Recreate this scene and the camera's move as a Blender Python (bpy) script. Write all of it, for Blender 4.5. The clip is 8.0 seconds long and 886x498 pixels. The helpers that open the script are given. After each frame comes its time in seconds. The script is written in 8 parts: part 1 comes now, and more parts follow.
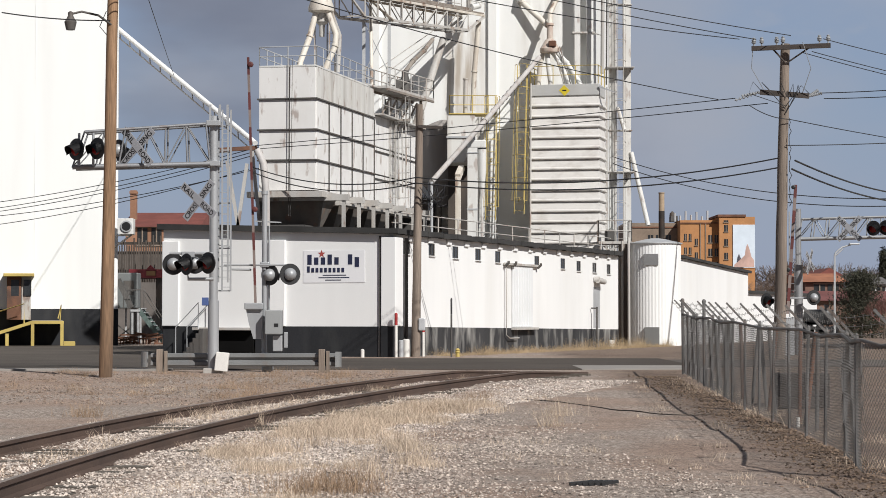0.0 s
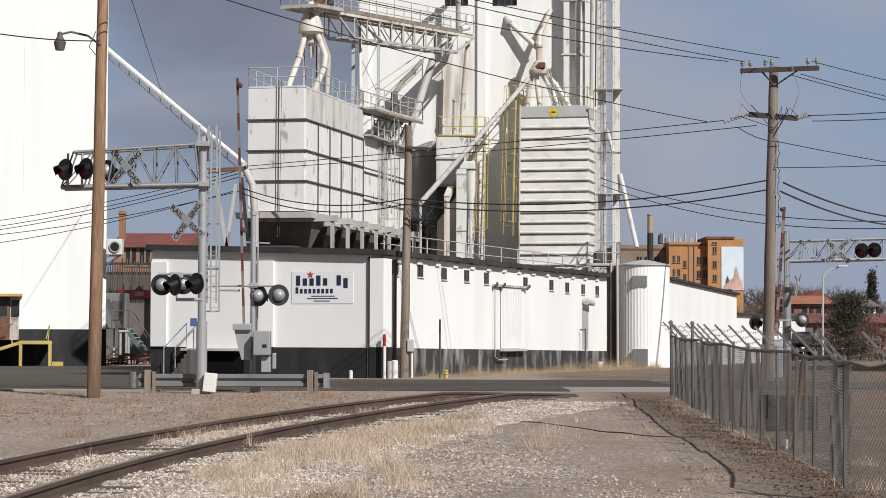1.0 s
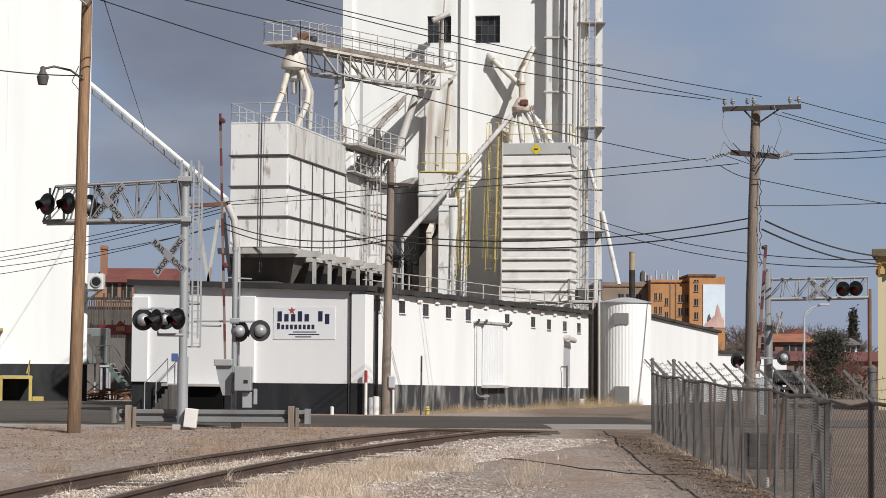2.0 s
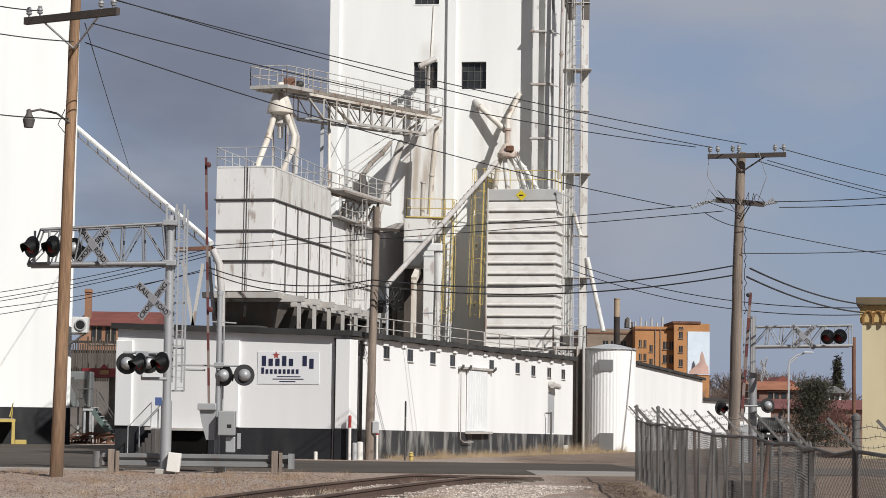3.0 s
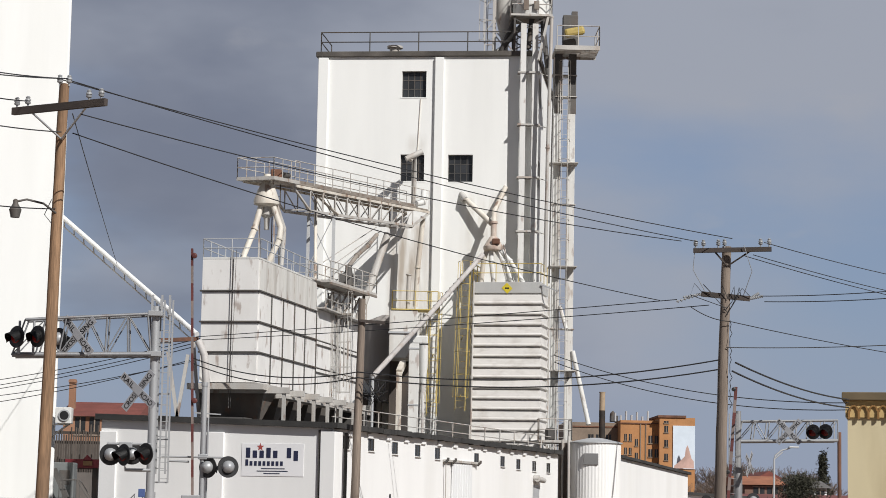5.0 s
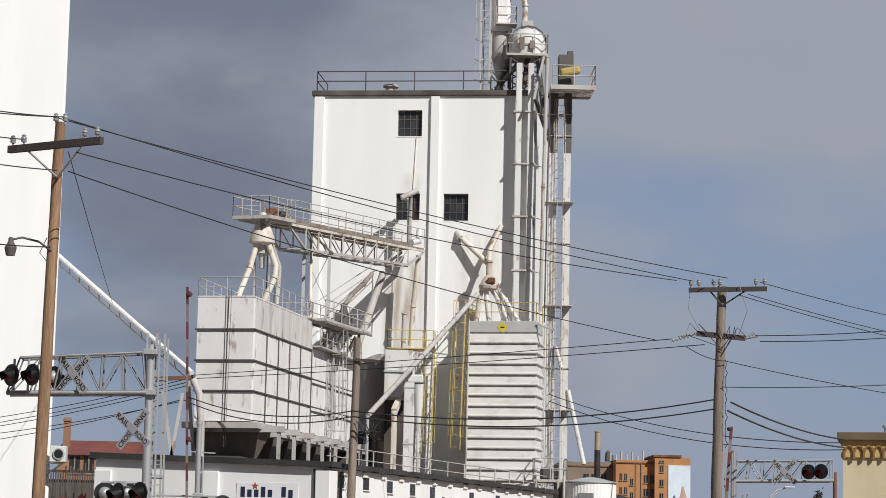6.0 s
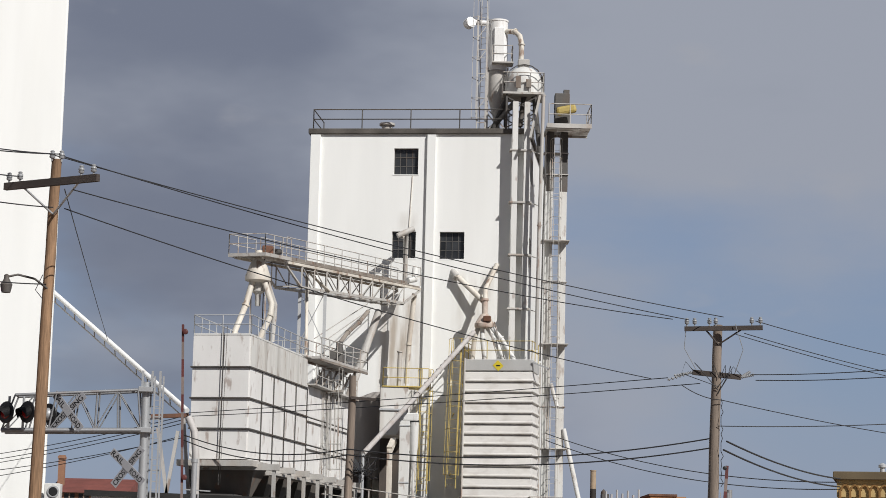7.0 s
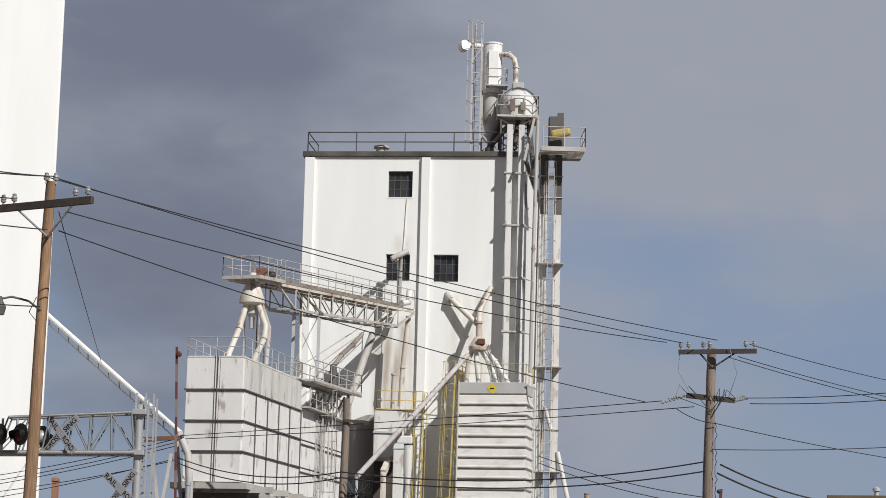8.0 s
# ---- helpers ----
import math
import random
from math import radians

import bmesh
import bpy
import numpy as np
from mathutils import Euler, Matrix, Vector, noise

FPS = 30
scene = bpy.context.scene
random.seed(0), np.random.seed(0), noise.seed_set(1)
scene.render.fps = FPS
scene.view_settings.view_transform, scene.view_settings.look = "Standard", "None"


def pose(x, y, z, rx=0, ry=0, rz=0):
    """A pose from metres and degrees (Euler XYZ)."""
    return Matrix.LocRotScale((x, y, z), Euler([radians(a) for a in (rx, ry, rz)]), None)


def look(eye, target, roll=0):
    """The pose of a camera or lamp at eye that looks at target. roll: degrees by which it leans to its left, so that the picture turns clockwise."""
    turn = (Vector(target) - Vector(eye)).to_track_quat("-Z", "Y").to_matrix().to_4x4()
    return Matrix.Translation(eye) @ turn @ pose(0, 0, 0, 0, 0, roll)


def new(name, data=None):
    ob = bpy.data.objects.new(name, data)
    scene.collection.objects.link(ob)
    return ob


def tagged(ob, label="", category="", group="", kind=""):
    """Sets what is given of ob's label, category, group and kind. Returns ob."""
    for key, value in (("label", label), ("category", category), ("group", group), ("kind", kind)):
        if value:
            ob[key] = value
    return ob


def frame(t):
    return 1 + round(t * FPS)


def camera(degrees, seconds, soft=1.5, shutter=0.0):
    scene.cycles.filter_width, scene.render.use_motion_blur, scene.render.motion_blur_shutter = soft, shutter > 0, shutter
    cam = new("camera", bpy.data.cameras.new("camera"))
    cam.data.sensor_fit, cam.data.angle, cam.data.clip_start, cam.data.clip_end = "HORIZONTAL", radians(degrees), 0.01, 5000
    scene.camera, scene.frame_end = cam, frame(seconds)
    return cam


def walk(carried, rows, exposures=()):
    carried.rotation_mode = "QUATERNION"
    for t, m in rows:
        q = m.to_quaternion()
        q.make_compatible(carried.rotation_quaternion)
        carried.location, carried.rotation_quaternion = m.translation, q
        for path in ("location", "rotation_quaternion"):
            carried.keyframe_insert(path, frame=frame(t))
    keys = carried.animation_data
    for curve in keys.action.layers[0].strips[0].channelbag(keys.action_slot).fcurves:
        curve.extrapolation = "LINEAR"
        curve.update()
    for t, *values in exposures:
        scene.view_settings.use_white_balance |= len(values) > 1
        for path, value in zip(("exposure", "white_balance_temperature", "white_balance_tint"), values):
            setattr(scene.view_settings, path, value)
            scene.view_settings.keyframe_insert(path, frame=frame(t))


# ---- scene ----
cam = camera(22.5, 8.0, soft=0.6)
EYE = 1.31
ROWS = [
    (0.0, 91.730, -0.000, 0.000),
    (0.5, 91.945, -0.066, -0.082),
    (1.0, 92.277, -0.140, -0.295),
    (1.5, 92.707, -0.236, -0.539),
    (3.0, 94.390, -0.742, -1.180),
    (3.5, 95.017, -0.864, -1.315),
    (4.0, 95.651, -0.953, -1.430),
    (4.5, 96.239, -1.010, -1.512),
    (6.0, 97.778, -1.158, -1.710),
    (6.5, 98.287, -1.230, -1.772),
    (7.0, 98.762, -1.286, -1.835),
    (7.5, 99.135, -1.324, -1.906),
    (8.0, 99.352, -1.353, -1.999),
]
walk(cam, [(t, pose(0, 0, EYE, rx, ry, rz)) for t, rx, ry, rz in ROWS], exposures=((0.0, -0.02), (3.0, -0.04), (4.5, -0.06), (6.0, -0.13), (8.0, -0.15)))

# ---- light ----
SUN_AZ, SUN_EL = 36, 38          # degrees to the right of straight behind the eye; height
world = bpy.data.worlds.new("sky_world")
scene.world = world
world.use_nodes = True
wn, wl = world.node_tree.nodes, world.node_tree.links
wn.clear()
sky = wn.new("ShaderNodeTexSky")
sky.sky_type, sky.sun_disc = "NISHITA", False
sky.sun_elevation, sky.sun_rotation = radians(SUN_EL), radians(180 - SUN_AZ)
# a half-clouded sky: grey stratus with blue-grey gaps and a few lighter puffs
wtc = wn.new("ShaderNodeTexCoord")


def sky_noise(scale, detail, stretch, shift):
    mp = wn.new("ShaderNodeMapping")
    mp.inputs["Scale"].default_value = (1, 1, stretch)
    mp.inputs["Location"].default_value = shift
    wl.new(wtc.outputs["Generated"], mp.inputs["Vector"])
    t = wn.new("ShaderNodeTexNoise")
    t.inputs["Scale"].default_value, t.inputs["Detail"].default_value, t.inputs["Roughness"].default_value = scale, detail, 0.5
    wl.new(mp.outputs[0], t.inputs["Vector"])
    return t.outputs["Fac"]


def sky_ramp(fac, lo, hi, a, c):
    r = wn.new("ShaderNodeMapRange")
    r.interpolation_type = "SMOOTHSTEP"
    for k, v in (("From Min", lo), ("From Max", hi), ("To Min", a), ("To Max", c)):
        r.inputs[k].default_value = v
    wl.new(fac, r.inputs["Value"])
    return r.outputs["Result"]


def sky_mix(fac, a, c):
    x = wn.new("ShaderNodeMix")
    x.data_type = "RGBA"
    for sock, v in ((x.inputs["Factor"], fac), (x.inputs["A"], a), (x.inputs["B"], c)):
        if isinstance(v, tuple):
            sock.default_value = (*v, 1)
        elif isinstance(v, float):
            sock.default_value = v
        else:
            wl.new(v, sock)
    return x.outputs["Result"]


sep = wn.new("ShaderNodeSeparateXYZ")
wl.new(wtc.outputs["Generated"], sep.inputs[0])
clear = sky_mix(0.74, sky.outputs[0], (2.0, 2.75, 4.5))
lit = wn.new("ShaderNodeMath")
lit.operation = "ADD"
wl.new(sky_ramp(sep.outputs["X"], -0.10, 0.24, -0.08, 0.38), lit.inputs[1])
wl.new(sky_noise(5.0, 5, 2.2, (3.1, 0.4, 0.0)), lit.inputs[0])
cloud_tone = sky_mix(sky_ramp(lit.outputs[0], 0.35, 0.70, 0.0, 1.0), (1.9, 2.12, 2.78), (3.65, 3.9, 4.55))
cover = wn.new("ShaderNodeMath")
cover.operation = "ADD"
wl.new(sky_noise(3.2, 6, 2.6, (0.3, 1.7, 0.2)), cover.inputs[0])
wl.new(sky_ramp(sep.outputs["Z"], 0.02, 0.25, -0.2, 0.2), cover.inputs[1])
sky_col = sky_mix(sky_ramp(cover.outputs[0], 0.42, 0.66, 0.1, 0.95), clear, cloud_tone)
puff = sky_ramp(sky_noise(16.0, 6, 2.4, (0.0, 2.2, 0.9)), 0.62, 0.8, 0.0, 0.3)
sky_col = sky_mix(puff, sky_col, (4.2, 4.2, 4.5))
sky_col = sky_mix(sky_ramp(sep.outputs["Z"], 0.0, 0.11, 0.65, 0.0), sky_col, (3.3, 3.75, 4.9))
# darker broken stratus overhead, and the clear side of the sky where the sun stands
sky_col = sky_mix(sky_ramp(sep.outputs["Z"], 0.30, 0.70, 0.0, 0.85), sky_col, (0.95, 1.03, 1.25))
sky_col = sky_mix(sky_ramp(sep.outputs["Y"], -0.35, 0.15, 0.8, 0.0), sky_col, (1.15, 1.35, 1.85))
wbg = wn.new("ShaderNodeBackground")
wbg.inputs["Strength"].default_value = 0.1
wout = wn.new("ShaderNodeOutputWorld")
wl.new(sky_col, wbg.inputs["Color"])
wl.new(wbg.outputs[0], wout.inputs["Surface"])
sun = new("sun", bpy.data.lights.new("sun", "SUN"))
sun.data.energy, sun.data.angle, sun.data.color = 5.0, radians(0.5), (1.0, 0.975, 0.94)
SUN_DIR = Vector((math.sin(radians(SUN_AZ)) * math.cos(radians(SUN_EL)), -math.cos(radians(SUN_AZ)) * math.cos(radians(SUN_EL)), math.sin(radians(SUN_EL))))
sun.matrix_world = look(SUN_DIR * 100, (0, 0, 0))


# ---- materials ----
def material(name, colour, rough=0.8, metal=0.0, vary=0.15, grain=6.0, stain=None, stain_amount=0.4, stain_scale=0.6, bump=0.15, streak=1.0, island=0.0, fine=40.0, rand=0.0, rust=0.0, grime=0.0):
    """A surface with two scales of variation: broad tone and fine grain, and stains of a second colour, drawn out downwards by streak."""
    m = bpy.data.materials.new(name)
    m.use_nodes = True
    n, l = m.node_tree.nodes, m.node_tree.links
    b = n["Principled BSDF"]
    b.inputs["Roughness"].default_value, b.inputs["Metallic"].default_value = rough, metal
    tc = n.new("ShaderNodeTexCoord")
    mp = n.new("ShaderNodeMapping")
    mp.inputs["Scale"].default_value = (1, 1, 1 / streak)
    l.new(tc.outputs["Object"], mp.inputs["Vector"])

    def noise_tex(scale, detail, vec):
        t = n.new("ShaderNodeTexNoise")
        t.inputs["Scale"].default_value, t.inputs["Detail"].default_value = scale, detail
        l.new(vec, t.inputs["Vector"])
        return t.outputs["Fac"]

    def ramp(fac, lo, hi, a, c):
        r = n.new("ShaderNodeMapRange")
        r.inputs["From Min"].default_value, r.inputs["From Max"].default_value = lo, hi
        r.inputs["To Min"].default_value, r.inputs["To Max"].default_value = a, c
        l.new(fac, r.inputs["Value"])
        return r.outputs["Result"]

    def mix(fac, a, c, kind="MIX"):
        x = n.new("ShaderNodeMix")
        x.data_type, x.blend_type = "RGBA", kind
        for sock, v in ((x.inputs["Factor"], fac), (x.inputs["A"], a), (x.inputs["B"], c)):
            if isinstance(v, (int, float)):
                sock.default_value = v
            elif isinstance(v, tuple):
                sock.default_value = (*v, 1)
            else:
                l.new(v, sock)
        return x.outputs["Result"]

    def scaled(value_out):
        c = n.new("ShaderNodeCombineColor")
        for k in range(3):
            l.new(value_out, c.inputs[k])
        return c.outputs[0]

    broad = noise_tex(grain * 0.12, 4, mp.outputs[0])
    small = noise_tex(fine, 6, mp.outputs[0] if streak > 8 else tc.outputs["Object"])
    col = mix(1.0, colour, scaled(ramp(broad, 0.3, 0.7, 1 - vary, 1 + vary)), "MULTIPLY")
    col = mix(1.0, col, scaled(ramp(small, 0.25, 0.75, 1 - vary * 0.7, 1 + vary * 0.7)), "MULTIPLY")
    if stain:
        s = ramp(noise_tex(stain_scale, 8, mp.outputs[0]), 0.5, 0.72, 0.0, stain_amount)
        col = mix(s, col, stain)
    if grime:
        g2 = n.new("ShaderNodeMapping")
        g2.inputs["Scale"].default_value = (1, 1, 0.07)
        l.new(tc.outputs["Object"], g2.inputs["Vector"])
        col = mix(ramp(noise_tex(1.7, 7, g2.outputs[0]), 0.5, 0.75, 0.0, grime), col, (0.27, 0.245, 0.215))
    if rust:
        r2 = n.new("ShaderNodeMapping")
        r2.inputs["Scale"].default_value = (1, 1, 0.35)
        l.new(tc.outputs["Object"], r2.inputs["Vector"])
        col = mix(ramp(noise_tex(3.2, 9, r2.outputs[0]), 0.585, 0.66, 0.0, rust), col, (0.19, 0.10, 0.06))
    if island or rand:
        g = n.new("ShaderNodeNewGeometry" if island else "ShaderNodeObjectInfo")
        k = island or rand
        col = mix(1.0, col, scaled(ramp(g.outputs["Random Per Island" if island else "Random"], 0, 1, 1 - k, 1 + k)), "MULTIPLY")
    l.new(col, b.inputs["Base Color"])
    if bump:
        bp = n.new("ShaderNodeBump")
        bp.inputs["Strength"].default_value, bp.inputs["Distance"].default_value = bump, 0.02
        l.new(small, bp.inputs["Height"])
        l.new(bp.outputs[0], b.inputs["Normal"])
    return m


WHITE_WALL = material("white_painted_masonry", (0.80, 0.80, 0.79), 0.85, vary=0.03, stain=(0.60, 0.58, 0.53), stain_amount=0.2, stain_scale=0.5, streak=4, grime=0.03, bump=0.12)
WHITE_TOWER = material("white_painted_concrete", (0.81, 0.815, 0.795), 0.85, vary=0.03, stain=(0.62, 0.61, 0.55), stain_amount=0.22, stain_scale=0.25, streak=6, grime=0.04, bump=0.1)
DARK_BAND = material("dark_grey_base_paint", (0.024, 0.025, 0.028), 0.7, vary=0.25, stain=(0.4, 0.4, 0.38), stain_amount=0.05, stain_scale=1.2, streak=3)
DARK_BAND.node_tree.nodes["Principled BSDF"].inputs["Specular IOR Level"].default_value = 0.2
WORN_BAND = material("flaking_dark_base_paint", (0.032, 0.032, 0.034), 0.8, vary=0.35, stain=(0.6, 0.58, 0.54), stain_amount=0.5, stain_scale=1.6, streak=3)
ROOF_TAR = material("black_roof_felt", (0.035, 0.034, 0.033), 0.9, vary=0.4, bump=0.4)
BIN_WHITE = material("white_painted_steel", (0.64, 0.64, 0.62), 0.6, vary=0.06, stain=(0.42, 0.37, 0.31), stain_amount=0.45, stain_scale=0.8, streak=5, rust=0.45, grime=0.12)
BIN_PANEL = material("white_bin_sheet_steel", (0.75, 0.74, 0.72), 0.6, vary=0.04, stain=(0.46, 0.42, 0.37), stain_amount=0.25, stain_scale=1.1, streak=2, rust=0.55, grime=0.05)
BIN_DRIP = material("rain_streaked_bin_steel", (0.62, 0.61, 0.58), 0.65, vary=0.05, stain=(0.40, 0.35, 0.30), stain_amount=0.5, stain_scale=1.6, streak=9, rust=0.55, grime=0.75)
GRIMY = material("grimy_rusted_white_steel", (0.25, 0.22, 0.19), 0.75, vary=0.25, stain=(0.12, 0.07, 0.045), stain_amount=0.6, stain_scale=2.0, streak=3, rust=0.6)
# base colour lowered for the shade below the bin deck; dust and rust besides
HOPPER = material("shaded_dusty_hopper_steel", (0.13, 0.115, 0.10), 0.8, vary=0.2, stain=(0.13, 0.08, 0.055), stain_amount=0.6, stain_scale=1.2, streak=3, rust=0.5, grime=0.3, rand=0.3)
STEEL_WHITE = material("weathered_white_steel", (0.46, 0.445, 0.42), 0.6, vary=0.15, stain=(0.30, 0.21, 0.14), stain_amount=0.5, rust=0.6, grime=0.25, stain_scale=1.5, streak=4)
PIPE_CREAM = material("cream_rusted_pipe", (0.64, 0.60, 0.53), 0.6, vary=0.12, stain=(0.36, 0.26, 0.18), stain_amount=0.6, stain_scale=1.4, streak=3, rust=0.75, grime=0.4)
GALV = material("galvanised_steel", (0.46, 0.47, 0.48), 0.5, 0.25, vary=0.12, stain=(0.25, 0.25, 0.25), stain_amount=0.3)
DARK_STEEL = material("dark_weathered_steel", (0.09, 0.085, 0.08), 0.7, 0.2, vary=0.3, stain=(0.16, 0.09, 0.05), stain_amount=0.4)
BLACK = material("black_paint", (0.012, 0.012, 0.013), 0.5, vary=0.3)
YELLOW = material("yellow_safety_paint", (0.50, 0.38, 0.11), 0.6, vary=0.2, stain=(0.3, 0.2, 0.08), stain_amount=0.4, stain_scale=2)
RUSTY = material("rusted_steel", (0.16, 0.075, 0.045), 0.85, vary=0.35, stain=(0.05, 0.035, 0.03), stain_amount=0.7, stain_scale=1.5)
DARK_RED = material("faded_gate_red", (0.10, 0.022, 0.02), 0.6, vary=0.2)
RED = material("red_paint", (0.35, 0.03, 0.03), 0.6, vary=0.2)
WOOD_POLE = material("weathered_pole_wood", (0.21, 0.128, 0.074), 0.9, vary=0.5, grain=30, stain=(0.085, 0.06, 0.045), stain_amount=0.85, stain_scale=1.6, streak=14, bump=0.5)
WOOD_GREY = material("grey_weathered_wood", (0.225, 0.18, 0.145), 0.9, vary=0.35, grain=30, stain=(0.10, 0.08, 0.07), stain_amount=0.6, stain_scale=1.6, streak=14, bump=0.5)
WOOD_DARK = material("creosoted_dark_wood", (0.06, 0.048, 0.042), 0.9, vary=0.3, grain=9, bump=0.5)
GLASS_DARK = material("dusty_dark_glass", (0.03, 0.032, 0.034), 0.15, vary=0.4, bump=0.0)
ASPHALT = material("worn_asphalt", (0.078, 0.066, 0.057), 0.9, vary=0.18, grain=2, stain=(0.06, 0.052, 0.045), stain_amount=0.7, stain_scale=0.35, bump=0.3)
ASPHALT.node_tree.nodes["Principled BSDF"].inputs["Specular IOR Level"].default_value = 0.15


# ---- mesh helpers ----
def box(bm, x0, x1, y0, y1, z0, z1, bevel=0.0, m=None):
    vs = bmesh.ops.create_cube(bm, size=1)["verts"]
    t = Matrix.LocRotScale(((x0 + x1) / 2, (y0 + y1) / 2, (z0 + z1) / 2), None, (x1 - x0, y1 - y0, z1 - z0))
    bmesh.ops.transform(bm, matrix=(m @ t if m else t), verts=vs)
    if bevel:
        es = list({e for v in vs for e in v.link_edges})
        bmesh.ops.bevel(bm, geom=es, offset=bevel, segments=2, affect="EDGES", profile=0.5)
    return bm


def beam(bm, a, b, w, h=None, up=(0, 0, 1)):
    """A square bar from a to b, w wide and h high."""
    a, b = Vector(a), Vector(b)
    d = b - a
    if d.length < 1e-6:
        return bm
    z = d.normalized()
    u = Vector(up)
    if abs(z.dot(u)) > 0.98:
        u = Vector((0, 1, 0))
    x = u.cross(z).normalized()
    y = z.cross(x)
    h = h or w
    ring = [(-w / 2, -h / 2), (w / 2, -h / 2), (w / 2, h / 2), (-w / 2, h / 2)]
    va = [bm.verts.new(a + x * p + y * q) for p, q in ring]
    vb = [bm.verts.new(b + x * p + y * q) for p, q in ring]
    bm.faces.new(va[::-1])
    bm.faces.new(vb)
    for i in range(4):
        bm.faces.new((va[i], va[(i + 1) % 4], vb[(i + 1) % 4], vb[i]))
    return bm


def tube(bm, pts, r, n=10, r1=None, caps=True):
    """A round tube through pts; its radius runs from r to r1."""
    pts = [Vector(p) for p in pts]
    r1 = r if r1 is None else r1
    rings = []
    last_x = None
    for i, p in enumerate(pts):
        d = (pts[min(i + 1, len(pts) - 1)] - pts[max(i - 1, 0)]).normalized()
        ref = last_x if last_x is not None and abs(last_x.dot(d)) < 0.95 else (Vector((1, 0, 0)) if abs(d.x) < 0.9 else Vector((0, 1, 0)))
        y = d.cross(ref).normalized()
        x = y.cross(d)
        last_x = x
        k = r + (r1 - r) * i / max(1, len(pts) - 1)
        rings.append([bm.verts.new(p + (x * math.cos(a) + y * math.sin(a)) * k) for a in (2 * math.pi * j / n for j in range(n))])
    for ra, rb in zip(rings, rings[1:]):
        for j in range(n):
            bm.faces.new((ra[j], ra[(j + 1) % n], rb[(j + 1) % n], rb[j])).smooth = True
    if caps:
        for f in (bm.faces.new(rings[0][::-1]), bm.faces.new(rings[-1])):
            for e in f.edges:
                e.smooth = False
    return bm


def lathe(bm, profile, n=24, centre=(0, 0), m=None):
    """A turned body from (radius, height) pairs, bottom to top."""
    rings = []
    for r, z in profile:
        ring = []
        for j in range(n):
            a = 2 * math.pi * j / n
            p = Vector((centre[0] + max(r, 1e-4) * math.cos(a), centre[1] + max(r, 1e-4) * math.sin(a), z))
            ring.append(bm.verts.new(m @ p if m else p))
        rings.append(ring)
    for ra, rb in zip(rings, rings[1:]):
        for j in range(n):
            bm.faces.new((ra[j], ra[(j + 1) % n], rb[(j + 1) % n], rb[j])).smooth = True
    bm.faces.new(rings[0][::-1])
    bm.faces.new(rings[-1])
    # sharp where the profile turns by more than 30 degrees
    turn = [math.atan2(q[1] - p[1], q[0] - p[0]) for p, q in zip(profile, profile[1:])]
    for k, ring in enumerate(rings):
        if k in (0, len(rings) - 1) or abs((turn[k] - turn[k - 1] + math.pi) % (2 * math.pi) - math.pi) > radians(30):
            for j in range(n):
                e = bm.edges.get((ring[j], ring[(j + 1) % n]))
                if e:
                    e.smooth = False
    return bm


def mesh_object(name, bm, mat, m=None):
    me = bpy.data.meshes.new(name)
    bmesh.ops.recalc_face_normals(bm, faces=bm.faces[:])
    bm.to_mesh(me)
    bm.free()
    me.materials.append(mat)
    ob = new(name, me)
    if m:
        ob.matrix_world = m
    return ob


def part(name, bm, mat, parent, label=""):
    """One mesh under a thing or a part, in the parent's own coordinates."""
    ob = mesh_object(name, bm, mat)
    ob.parent = parent
    return tagged(ob, label)


def thing(name, m, label, category, group="", kind=""):
    ob = new(name)
    ob.empty_display_size = 0.2
    ob.matrix_world = m
    return tagged(ob, label, category, group, kind)


def B():
    return bmesh.new()


def ground_z(y):
    """The ground climbs gently to the road, and is level behind it."""
    return 0.0107 * (min(y, 55) - 55)



